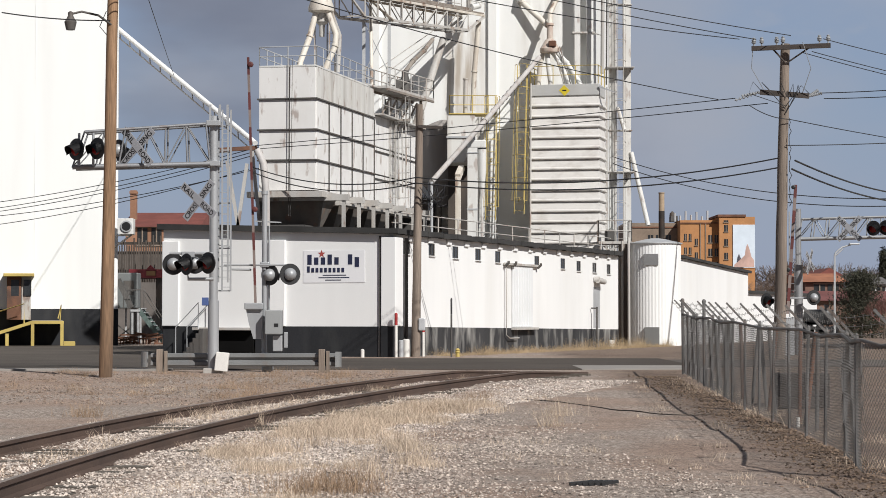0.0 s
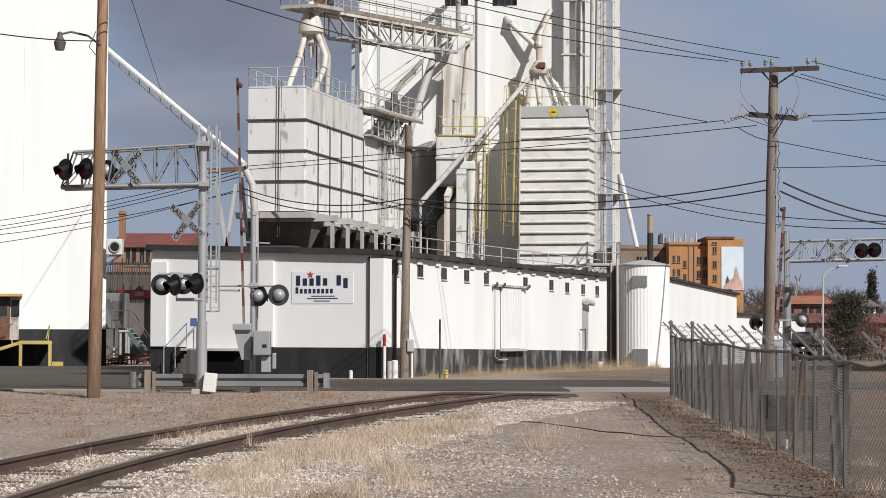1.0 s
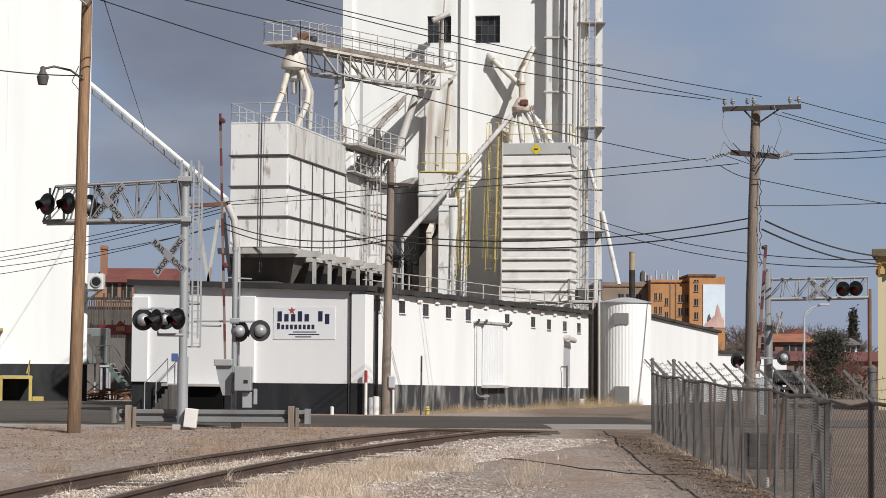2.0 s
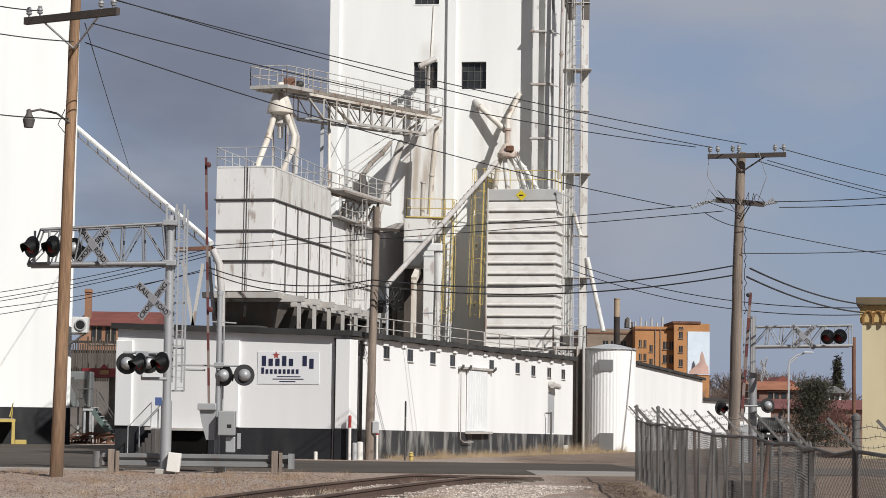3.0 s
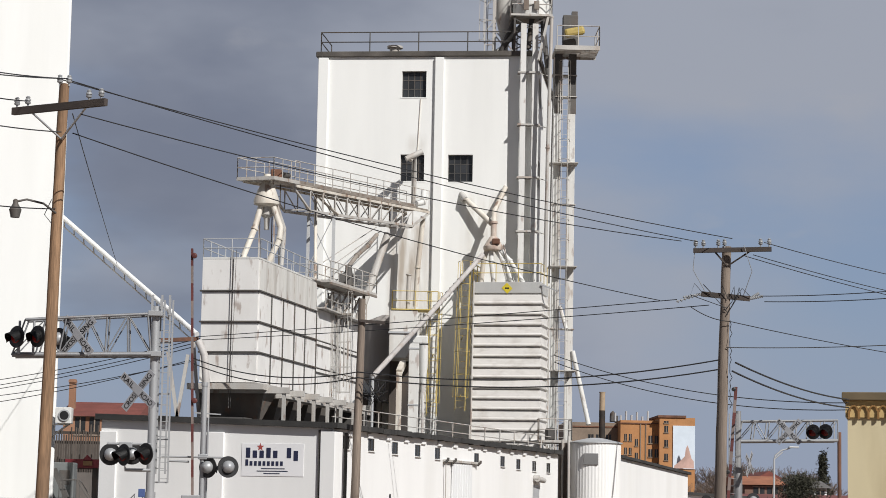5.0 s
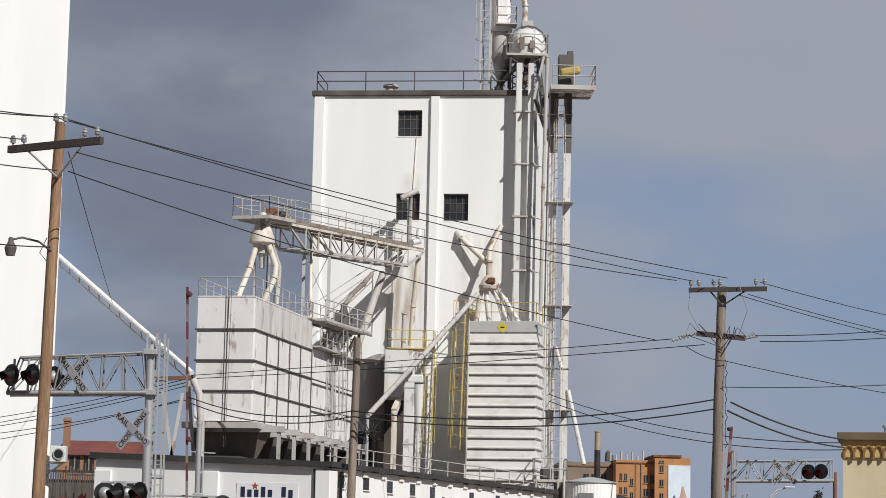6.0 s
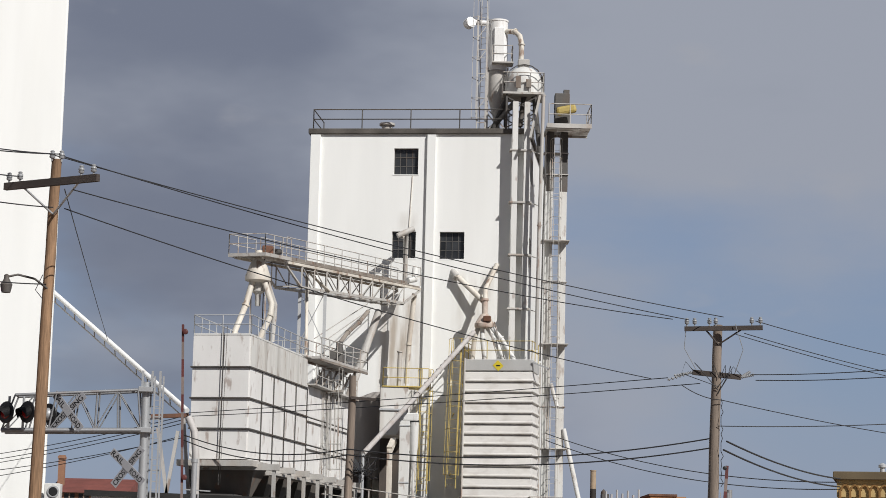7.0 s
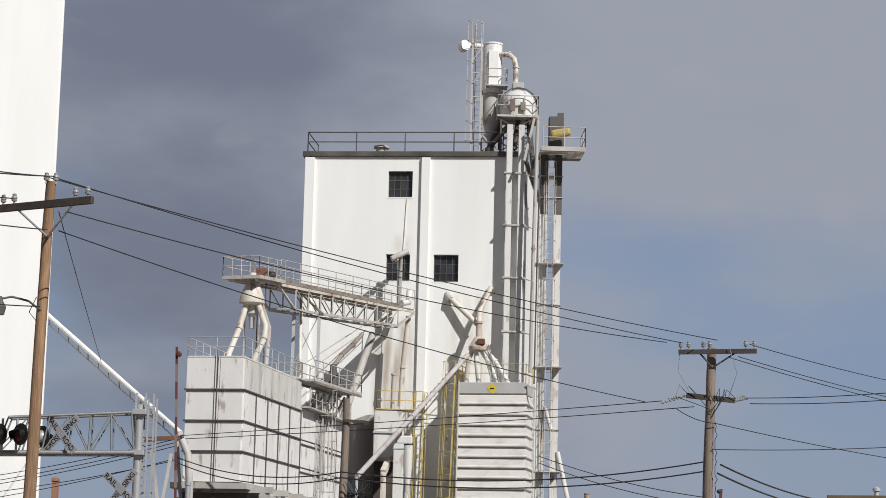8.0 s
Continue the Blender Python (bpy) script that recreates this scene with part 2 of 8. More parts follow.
# ---- ground ----
def ground_material():
    """Dirt and gravel: pale stones near the track, brown dirt elsewhere, with grass litter."""
    m = bpy.data.materials.new("gravel_and_dirt")
    m.use_nodes = True
    n, l = m.node_tree.nodes, m.node_tree.links
    b = n["Principled BSDF"]
    b.inputs["Roughness"].default_value = 0.95
    tc = n.new("ShaderNodeTexCoord")

    def tex(scale, detail=6, rough=0.6):
        t = n.new("ShaderNodeTexNoise")
        t.inputs["Scale"].default_value, t.inputs["Detail"].default_value, t.inputs["Roughness"].default_value = scale, detail, rough
        l.new(tc.outputs["Object"], t.inputs["Vector"])
        return t.outputs["Fac"]

    def ramp(f, pts):
        r = n.new("ShaderNodeValToRGB")
        while len(r.color_ramp.elements) < len(pts):
            r.color_ramp.elements.new(0.5)
        for e, (p, c) in zip(r.color_ramp.elements, pts):
            e.position, e.color = p, (*c, 1)
        l.new(f, r.inputs[0])
        return r.outputs[0]

    def mix(f, a, c, kind="MIX"):
        x = n.new("ShaderNodeMix")
        x.data_type, x.blend_type = "RGBA", kind
        if isinstance(f, float):
            x.inputs["Factor"].default_value = f
        else:
            l.new(f, x.inputs["Factor"])
        l.new(a, x.inputs["A"])
        l.new(c, x.inputs["B"])
        return x.outputs["Result"]
    dirt = ramp(tex(0.5, 8), [(0.3, (0.285, 0.205, 0.158)), (0.5, (0.36, 0.267, 0.212)), (0.7, (0.41, 0.32, 0.257))])
    vor = n.new("ShaderNodeTexVoronoi")
    vor.inputs["Scale"].default_value = 30
    l.new(tc.outputs["Object"], vor.inputs["Vector"])
    stones = ramp(vor.outputs["Color"], [(0.0, (0.18, 0.142, 0.116)), (0.45, (0.345, 0.284, 0.24)), (1.0, (0.56, 0.49, 0.43))])
    patch = ramp(tex(0.28, 5), [(0.42, (0, 0, 0)), (0.58, (1, 1, 1))])
    col = mix(patch, dirt, stones)
    sx = n.new("ShaderNodeSeparateXYZ")
    l.new(tc.outputs["Object"], sx.inputs[0])
    mr = n.new("ShaderNodeMapRange")
    mr.inputs["From Min"].default_value, mr.inputs["From Max"].default_value, mr.inputs["To Max"].default_value = 3.3, 4.5, 0.85
    l.new(sx.outputs["X"], mr.inputs["Value"])
    soil = ramp(tex(1.2, 8), [(0.3, (0.13, 0.088, 0.063)), (0.6, (0.215, 0.155, 0.115)), (0.75, (0.29, 0.22, 0.165))])
    col = mix(mr.outputs["Result"], col, soil)
    speck = ramp(tex(11, 4, 0.8), [(0.35, (0.62, 0.59, 0.57)), (0.55, (1, 1, 1)), (0.75, (1.3, 1.28, 1.25))])
    col = mix(1.0, col, ramp(tex(34, 3, 0.7), [(0.36, (0.55, 0.53, 0.52)), (0.5, (1, 1, 1)), (0.64, (1.3, 1.29, 1.28))]), "MULTIPLY")
    col = mix(1.0, col, speck, "MULTIPLY")
    l.new(col, b.inputs["Base Color"])
    bp = n.new("ShaderNodeBump")
    bp.inputs["Strength"].default_value, bp.inputs["Distance"].default_value = 0.9, 0.05
    l.new(tex(9, 8, 0.75), bp.inputs["Height"])
    l.new(bp.outputs[0], b.inputs["Normal"])
    return m


GROUND = ground_material()


def near_rail(y):
    return 0.00521 * y * y - 0.1457 * y - 3.08


def lump(x, y):
    """Small unevenness of the lot near the eye."""
    if y > 53.5 or y < 8:
        return 0.0
    off = (near_rail(y) - x) * 0.99
    bed = 0.055 * max(0.0, min(1.0, (off + 1.1) / 0.7, (2.7 - off) / 0.7)) * min(1, (53.5 - y) / 6)
    return bed + 0.05 * (noise.noise((x * 0.35, y * 0.35, 0.0)) + 0.5 * noise.noise((x * 1.3, y * 1.3, 3.0))) * min(1, (53.5 - y) / 3)


bm = B()
xs = [-1200, -300, -90, -45, -25] + [-14 + 0.4 * i for i in range(71)] + [25, 45, 90, 300, 1200]
ys = [-300, -60, 0, 10] + [16 + 0.4 * i for i in range(98)] + [55.05, 56, 70, 90, 140, 300, 700, 2500]
gv = [[bm.verts.new((x, y, ground_z(y) + (lump(x, y) if abs(x) < 15 else 0))) for x in xs] for y in ys]
for r0, r1 in zip(gv, gv[1:]):
    for i in range(len(xs) - 1):
        bm.faces.new((r0[i], r0[i + 1], r1[i + 1], r1[i])).smooth = True
tagged(mesh_object("ground", bm, GROUND), "brown dirt and pale gravel lot with dry weeds", "ground", kind="structure")
bm = B()
box(bm, -160, 6.63, 54.6, 68.6, -0.2, 0.02)
tagged(mesh_object("road", bm, ASPHALT), "worn grey asphalt street across the tracks", "road", kind="structure")
bm = B()
box(bm, 6.63 + 0.01, 160, 57.5, 66.5, -0.2, 0.02)
tagged(mesh_object("road", bm, material("dirty_brown_asphalt", (0.10, 0.086, 0.074), 0.95, vary=0.25, grain=2, stain=(0.05, 0.042, 0.037), stain_amount=0.6, stain_scale=0.4)), "dirt-covered dark asphalt street beyond the fence", "road", kind="structure")
bm = B(); box(bm, -160, -8.7, 68.61, 99.4, -0.2, 0.012); tagged(mesh_object("pavement_1", bm, ASPHALT), "grey asphalt yard before the elevators", "yard", kind="structure")
CONCRETE = material("pale_concrete", (0.27, 0.25, 0.228), 0.9, vary=0.12, grain=3, stain=(0.22, 0.2, 0.18), stain_amount=0.4)
bm = B(); box(bm, -160, -6.6, 54.0, 54.59, -0.2, 0.035, 0.01); tagged(mesh_object("kerb_1", bm, CONCRETE), "pale worn concrete kerb", "kerb", kind="structure")
bm = B(); box(bm, 3.4, 6.6, 54.55, 58.5, -0.1, 0.026); tagged(mesh_object("apron", bm, CONCRETE), "pale concrete apron at the crossing", "apron", kind="structure")

# ---- track ----
RAILMAT = material("rusty_rail_steel", (0.085, 0.055, 0.042), 0.8, 0.1, vary=0.25, stain=(0.05, 0.035, 0.03), stain_amount=0.6, stain_scale=1.5)
RAILTOP = material("worn_rail_head", (0.24, 0.19, 0.16), 0.5, 0.4, vary=0.25)
TIE = material("grey_sleeper_wood", (0.10, 0.085, 0.07), 0.95, vary=0.35, grain=10, bump=0.6)


def track_point(y, off):
    """A point beside the near rail, off metres to its left."""
    s = 2 * 0.00521 * y - 0.1457
    k = 1 / math.hypot(1, s)
    return Vector((near_rail(y) - off * k, y + off * s * k, 0))


track = thing("railway_track", Matrix.Identity(4), "curving rusty single railway track on pale ballast", "railway track")
RZ0 = 0.02
for off in (0.0, 1.5):
    prof = [(-0.07, 0), (0.07, 0), (0.07, 0.015), (0.012, 0.035), (0.012, 0.12), (0.036, 0.132), (0.036, 0.165), (0.025, 0.17), (-0.025, 0.17), (-0.036, 0.165), (-0.036, 0.132), (-0.012, 0.12), (-0.012, 0.035), (-0.07, 0.015)]
    bm, top = B(), B()
    rows = []
    for i in range(62):
        y = 6 + i * 0.75
        p, q = track_point(y, off - 0.01), track_point(y, off + 0.01)
        nrm = (p - q).normalized()
        z = ground_z(p.y) + RZ0 + (0.03 - 0.2 * max(0, min(1, (y - 47.5) / 5)))
        rows.append([bm.verts.new((p.x + nrm.x * a, p.y + nrm.y * a, z + h)) for a, h in prof])
        rows[-1].append((p, nrm, z))
    for a, b in zip(rows, rows[1:]):
        n = len(prof)
        for k in range(n):
            bm.faces.new((a[k], a[(k + 1) % n], b[(k + 1) % n], b[k]))
    rl = part("rail", bm, RAILMAT, track)
    ha = []
    for r in rows:
        p, nrm, z = r[-1]
        ha.append([top.verts.new((p.x + nrm.x * a, p.y + nrm.y * a, z + h)) for a, h in ((-0.03, 0.171), (0.03, 0.171), (0.03, 0.175), (-0.03, 0.175))])
    for a, b in zip(ha, ha[1:]):
        for k in range(4):
            top.faces.new((a[k], a[(k + 1) % 4], b[(k + 1) % 4], b[k]))
    part("running_surface", top, RAILTOP, rl)
rng = random.Random(11)
for i in range(72):
    y = 8 + i * 0.6
    a, b = track_point(y, -0.5 + rng.uniform(-0.06, 0.06)), track_point(y, 2.0 + rng.uniform(-0.06, 0.06))
    z = ground_z(y) - 0.025 + rng.uniform(-0.015, 0.012)
    bm = B(); beam(bm, (a.x, a.y, z), (b.x, b.y, z), 0.22, 0.16); part("sleeper", bm, TIE, track)
for i in range(60):
    for off in (0.0, 1.5):
        y = 8.0 + i * 0.6
        if i % 2:
            continue
        for s in (-0.1, 0.1):
            p = track_point(y, off + s)
            bm = B(); box(bm, p.x - 0.03, p.x + 0.03, p.y - 0.05, p.y + 0.05, ground_z(p.y) + 0.02, ground_z(p.y) + 0.075); part("rail_anchor", bm, RAILMAT, track)


# loose stones, ballast and dry grass
def scatter_stones(name, count, place, size, mat, seed, label):
    r = np.random.RandomState(seed)
    base = np.array([(0, 0, 0.95), (0, 0, -0.8)] + [(math.cos(2.094 * k), math.sin(2.094 * k), 0.35) for k in range(3)] + [(math.cos(2.094 * k + 1.047), math.sin(2.094 * k + 1.047), -0.3) for k in range(3)])
    hull = bmesh.new()
    for p in base:
        hull.verts.new(p)
    bmesh.ops.convex_hull(hull, input=hull.verts[:])
    hull.verts.index_update()
    tri = np.array([[v.index for v in f.verts] for f in hull.faces])
    hull.free()
    vs, fs = [], []
    for _ in range(count):
        x, y = place(r)
        s = size[0] + (size[1] - size[0]) * r.rand() ** 2.2
        v = base * (s * (0.65 + 0.7 * r.rand(3)) * (1, 1, 0.7))
        a = r.rand() * 6.28
        c, d = math.cos(a), math.sin(a)
        v = np.stack([v[:, 0] * c - v[:, 1] * d, v[:, 0] * d + v[:, 1] * c, v[:, 2]], 1) + (r.rand(8, 3) - 0.5) * s * 0.45
        v += (x, y, ground_z(y) + lump(x, y) + s * 0.25)
        fs.append(tri + 8 * len(vs))
        vs.append(v)
    me = bpy.data.meshes.new(name)
    me.from_pydata(np.concatenate(vs).tolist(), [], np.concatenate(fs).tolist())
    me.materials.append(mat)
    return tagged(new(name, me), label, "gravel", kind="stuff")


PEBBLE = material("pale_ballast_stone", (0.48, 0.415, 0.365), 0.9, vary=0.1, island=0.5, bump=0.2)
PEBBLE_L = material("lot_gravel_stone", (0.39, 0.33, 0.285), 0.9, vary=0.1, island=0.55, bump=0.2)
PEBBLE_D = material("brown_gravel_stone", (0.27, 0.20, 0.155), 0.9, vary=0.1, island=0.5, bump=0.2)


def by_track(r):
    y = 19 + 29 * r.rand() ** 1.2
    off = -1.6 + 4.2 * r.rand() if r.rand() < 0.6 else -0.9 - 1.5 * r.rand()
    p = track_point(y, off)
    return p.x, p.y


def on_lot(r):
    while True:
        y = 19 + 32 * r.rand() ** 1.15
        x = -0.16 * y + r.rand() * (0.16 * y + 4.2)
        if x > near_rail(y) - 1.8 and r.rand() < 1.15 - 0.42 * (x + 0.5) + 0.9 * noise.noise((x * 0.6, y * 0.25, 1.0)):
            return x, y


def by_fence(r):
    y = 20 + 31 * r.rand() ** 1.1
    return 4.75 + 0.018 * (y - 26) - abs(r.randn()) * 0.45, y


def left_verge(r):
    y = 38 + 15 * r.rand()
    return -0.22 * y + r.rand() * 0.2 * y, y


scatter_stones("ballast", 48000, by_track, (0.008, 0.026), PEBBLE, 1, "pale grey crushed ballast stones along the rails")
scatter_stones("gravel", 60000, on_lot, (0.006, 0.021), PEBBLE_L, 2, "loose pale gravel spread over the lot")
LITTER = material("brown_leaf_litter", (0.17, 0.12, 0.085), 0.95, vary=0.2, island=0.6, bump=0.2)
scatter_stones("litter", 9000, by_fence, (0.006, 0.024), LITTER, 4, "brown clods and dead leaf litter along the fence")
scatter_stones("gravel", 9000, left_verge, (0.008, 0.026), PEBBLE_D, 3, "brown gravel along the verge")

STRAW = material("dry_straw_grass", (0.56, 0.45, 0.345), 0.9, vary=0.15, island=0.35, bump=0)
STRAW_B = material("brown_dead_weeds", (0.31, 0.215, 0.14), 0.9, vary=0.15, island=0.35, bump=0)


def grass(name, clumps, mat, seed, label, zf=None):
    """Tufts of dry blades: each clump is (x, y, spread, height, blades)."""
    r = np.random.RandomState(seed)
    vs, fs = [], []
    for x, y, spread, h, k in clumps:
        for _ in range(int(k * 2.2)):
            bx, by = x + r.randn() * spread * 0.5, y + r.randn() * spread * 0.5
            hh = h * (0.4 + 0.8 * r.rand())
            lean = r.randn(2) * hh * 0.5
            w = 0.0012 + 0.0018 * r.rand()
            a = r.rand() * 3.14
            z = ground_z(by) + lump(bx, by) - 0.01
            o = (w * math.cos(a), w * math.sin(a))
            i = len(vs)
            vs += [(bx - o[0], by - o[1], z), (bx + o[0], by + o[1], z), (bx + lean[0] * 0.4 + o[0] * 0.7, by + lean[1] * 0.4 + o[1] * 0.7, z + hh * 0.6), (bx + lean[0] * 0.4 - o[0] * 0.7, by + lean[1] * 0.4 - o[1] * 0.7, z + hh * 0.6), (bx + lean[0], by + lean[1], z + hh)]
            fs += [(i, i + 1, i + 2, i + 3), (i + 3, i + 2, i + 4)]
    me = bpy.data.meshes.new(name)
    me.from_pydata(vs, [], fs)
    me.materials.append(mat)
    return tagged(new(name, me), label, "grass", kind="stuff")


rng = np.random.RandomState(5)
cl = []
for _ in range(1500):
    y = 19.5 + 24 * rng.rand() ** 1.25
    x = near_rail(y) + 0.75 + abs(rng.randn()) * 1.05
    thick = noise.noise((x * 0.55, y * 0.35, 7.0))
    if x < 0.9 and thick > 0.02 + 0.2 * rng.rand():
        cl.append((x, y, 0.20, 0.05 + 0.07 * rng.rand() + 0.24 * thick, 30))
    elif x < 0.9 and rng.rand() < 0.25:
        cl.append((x, y, 0.16, 0.04 + 0.05 * rng.rand(), 9))
grass("dry_grass", cl, STRAW, 6, "pale dry grass tufts beside the rails")
cl = []
for _ in range(130):
    y = 20 + 28 * rng.rand()
    cl.append((rng.uniform(-0.16 * y, 4.0), y, 0.18, 0.06 + 0.09 * rng.rand(), 14))
for _ in range(38):
    y = 24 + 26 * rng.rand()
    cl.append((4.9 + 0.25 * rng.randn() + 0.02 * (y - 26), y, 0.22, 0.06 + 0.16 * rng.rand() ** 2, 22))
for _ in range(40):
    y = 22 + 20 * rng.rand()
    p = track_point(y, 0.3 + rng.rand() * 1.0)
    cl.append((p.x, p.y, 0.2, 0.12 + 0.1 * rng.rand(), 18))
grass("dry_grass", cl, STRAW, 7, "sparse dry grass over the gravel lot")
cl = [(*p, 0.34, 0.26, 120) for p in ((-5.47, 34.06), (-1.34, 20.84), (-1.05, 21.31), (-0.87, 21.01))]
cl += [(*p, 0.42, 0.17, 90) for p in ((-0.38, 34.5), (-0.04, 35.3), (0.44, 38.0), (0.67, 40.0), (-0.2, 36.5), (-3.06, 41.15), (-4.00, 40.05))]
cl += [(rng.uniform(-9, -1), rng.uniform(40, 53), 0.3, 0.1 + 0.1 * rng.rand(), 40) for _ in range(60)]
grass("dead_weeds", cl, STRAW_B, 8, "brown dead weed clumps on the dirt")
cl = [(*p, 0.22, 0.34, 60) for p in ((-0.43, 26.58), (-0.31, 24.83), (-2.11, 26.58), (-1.78, 26.58), (-1.56, 27.56), (1.76, 33.75), (1.53, 31.62), (-2.62, 30.97), (-1.44, 30.97), (-0.7, 22.3))]
grass("tall_dry_grass", cl, STRAW, 12, "taller pale dry grass stalks standing in the gravel")
cl = []
for _ in range(220):
    f = rng.rand()
    cl.append((-0.9 + 10.0 * f + 0.3 + 0.9 * rng.rand(), 72.5 + 25.5 * f + rng.randn() * 0.5, 0.28, 0.10 + 0.32 * rng.rand() ** 2 * (1.5 if 0.5 < f < 0.95 else 0.8), 26))
grass("tall_dry_grass", cl, material("tall_tawny_grass", (0.40, 0.30, 0.18), 0.9, vary=0.2, island=0.4, bump=0), 9, "tall tawny dry grass along the warehouse wall")
# thin dark line across the lot, a small tube on the ground
LINE_BROWN = material("line_dark_brown", (0.05, 0.038, 0.031), 0.9, vary=0.3)
on_ground = lambda x, y, h: (x, y, ground_z(y) + lump(x, y) + h)
line = [(1.45, 39.21), (2.07, 37.83), (2.88, 36.02), (3.67, 34.85), (4.45, 34.37)]
bm = B(); tube(bm, [on_ground(xa + (xb - xa) * k / 6, ya + (yb - ya) * k / 6, 0.008) for (xa, ya), (xb, yb) in zip(line, line[1:]) for k in range(6)], 0.011, 6); tagged(mesh_object("dark_cable", bm, LINE_BROWN), "thin dark line running straight across the dirt", "cable")
bx, by = (1.43, 21.68)
scrap = thing("tyre_scrap", Matrix.Identity(4), "black scrap of tyre rubber on the gravel", "scrap")
for k in range(6):
    bm = B(); beam(bm, (bx - 0.2 + 0.06 * k, by, ground_z(by) + 0.04), (bx + 0.02 + 0.05 * k, by + 0.05, ground_z(by) + 0.06), 0.06, 0.03); part("tread_strip", bm, BLACK, scrap)


# ---- white warehouse ----
def holed_wall(length, height, holes, depth, rise=lambda a: 0.0):
    """A wall in the plane y=0 from x=0 to length, with openings (a0, a1, z0, z1) right through it; it is depth thick towards +y."""
    bm = B()
    xs = sorted({0, length, *(round(h[0], 3) for h in holes), *(round(h[1], 3) for h in holes)})
    zs = sorted({0, height, *(round(h[2], 3) for h in holes), *(round(h[3], 3) for h in holes)})
    grid = {}

    def v(i, j):
        if (i, j) not in grid:
            grid[i, j] = bm.verts.new((xs[i], 0, zs[j] + (rise(xs[i]) if j == len(zs) - 1 else 0)))
        return grid[i, j]
    faces = []
    for i in range(len(xs) - 1):
        for j in range(len(zs) - 1):
            cx, cz = (xs[i] + xs[i + 1]) / 2, (zs[j] + zs[j + 1]) / 2
            if not any(h[0] < cx < h[1] and h[2] < cz < h[3] for h in holes):
                faces.append(bm.faces.new((v(i, j), v(i + 1, j), v(i + 1, j + 1), v(i, j + 1))))
    ext = bmesh.ops.extrude_face_region(bm, geom=faces)
    bmesh.ops.translate(bm, vec=(0, depth, 0), verts=[e for e in ext["geom"] if isinstance(e, bmesh.types.BMVert)])
    return bm


def turn_bm(bm, m):
    bmesh.ops.transform(bm, matrix=m, verts=bm.verts[:])
    return bm


WA = 19.82
WM = pose(-1.588, 71.54, 0, 0, 0, -WA)      # local x along the front wall, y along the side wall
LEN, WID, HGT = 27.21, 8.23, 3.95
warehouse = thing("warehouse", WM, "long low white-painted warehouse with dark grey base and black roof edge", "warehouse")
SIDE = pose(0, 0, 0, 0, 0, 90)            # wall's x runs along +y, its depth towards -x
rise = lambda a: 0.25 * (1 - a / WID)
windows = [1.18, 3.54, 3.56, 3.55, 5.95, 3.52, 8.37, 3.51, 10.60, 3.48, 15.37, 3.43, 18.85, 3.42, 21.10, 3.37, 23.46, 3.35, 25.67, 3.33]
windows = list(zip(windows[::2], windows[1::2]))
holes = [(a - 0.3, a + 0.3, z - 0.21, z + 0.21) for a, z in windows]
door_hole = (23.28, 24.32, 0.81, 2.55)
part("side_wall", turn_bm(holed_wall(LEN, HGT, holes + [door_hole], 0.3), SIDE), WHITE_WALL, warehouse)
part("front_wall", turn_bm(holed_wall(WID, HGT, [(-6.95 + WID, -4.86 + WID, 0.02, 0.85)], 0.3, rise), pose(-WID, 0, 0)), WHITE_WALL, warehouse)
bm = B(); box(bm, -WID, -WID + 0.3, 0.3, LEN, 0, HGT); part("rear_side_wall", bm, WHITE_WALL, warehouse)
bm = B(); box(bm, -WID + 0.3, -0.3, LEN - 0.3, LEN, 0, HGT); part("end_wall", bm, WHITE_WALL, warehouse)
bm = B(); box(bm, -WID + 0.3, -0.3, 0.3, LEN - 0.3, 0.0, 0.02); part("floor_slab", bm, ASPHALT, warehouse)
# roof of black felt with a ragged edge
bm = B()
for i in range(38):
    y0, y1 = -0.18 + i * (LEN + 0.36) / 38, -0.18 + (i + 1) * (LEN + 0.36) / 38
    dz = random.uniform(-0.02, 0.02)
    box(bm, -0.35, 0.2 + random.uniform(-0.015, 0.02), y0, y1 - 0.004, HGT + dz, HGT + 0.17 + dz)
part("roof_edge", bm, ROOF_TAR, warehouse, "ragged black felt roof edge")
bm = B()
a = [bm.verts.new((x, y, z)) for z0 in (0.004, 0.19) for x, y, z in ((-WID - 0.15, -0.2, HGT + rise(0) + z0), (-0.36, -0.2, HGT + z0 + 0.012), (-0.36, LEN + 0.2, HGT + z0 + 0.012), (-WID - 0.15, LEN + 0.2, HGT + rise(0) + z0))]
for q in ((0, 3, 2, 1), (4, 5, 6, 7), (0, 1, 5, 4), (1, 2, 6, 5), (2, 3, 7, 6), (3, 0, 4, 7)):
    bm.faces.new([a[k] for k in q])
part("roof", bm, ROOF_TAR, warehouse)
# dark painted base, 12 mm proud
bm = B(); box(bm, -WID - 0.012, -6.95, -0.012, 0.0, 0, 0.98); part("front_base_band", bm, DARK_BAND, warehouse)
bm = B(); box(bm, -4.86, -0.52, -0.012, 0.0, 0, 0.98); part("front_base_band", bm, DARK_BAND, warehouse)
bm = B()
vs = [(0, 0.65, 0), (0, LEN, 0), (0, LEN, 0.74), (0, 0.65, 0.97)]
f0 = [bm.verts.new((0.0, y, z)) for _, y, z in vs]
f1 = [bm.verts.new((0.014, y, z)) for _, y, z in vs]
bm.faces.new(f1)
bm.faces.new(f0[::-1])
for i in range(4):
    bm.faces.new((f0[i], f0[(i + 1) % 4], f1[(i + 1) % 4], f1[i]))
part("side_base_band", bm, WORN_BAND, warehouse, "flaking dark grey paint along the foot of the wall")
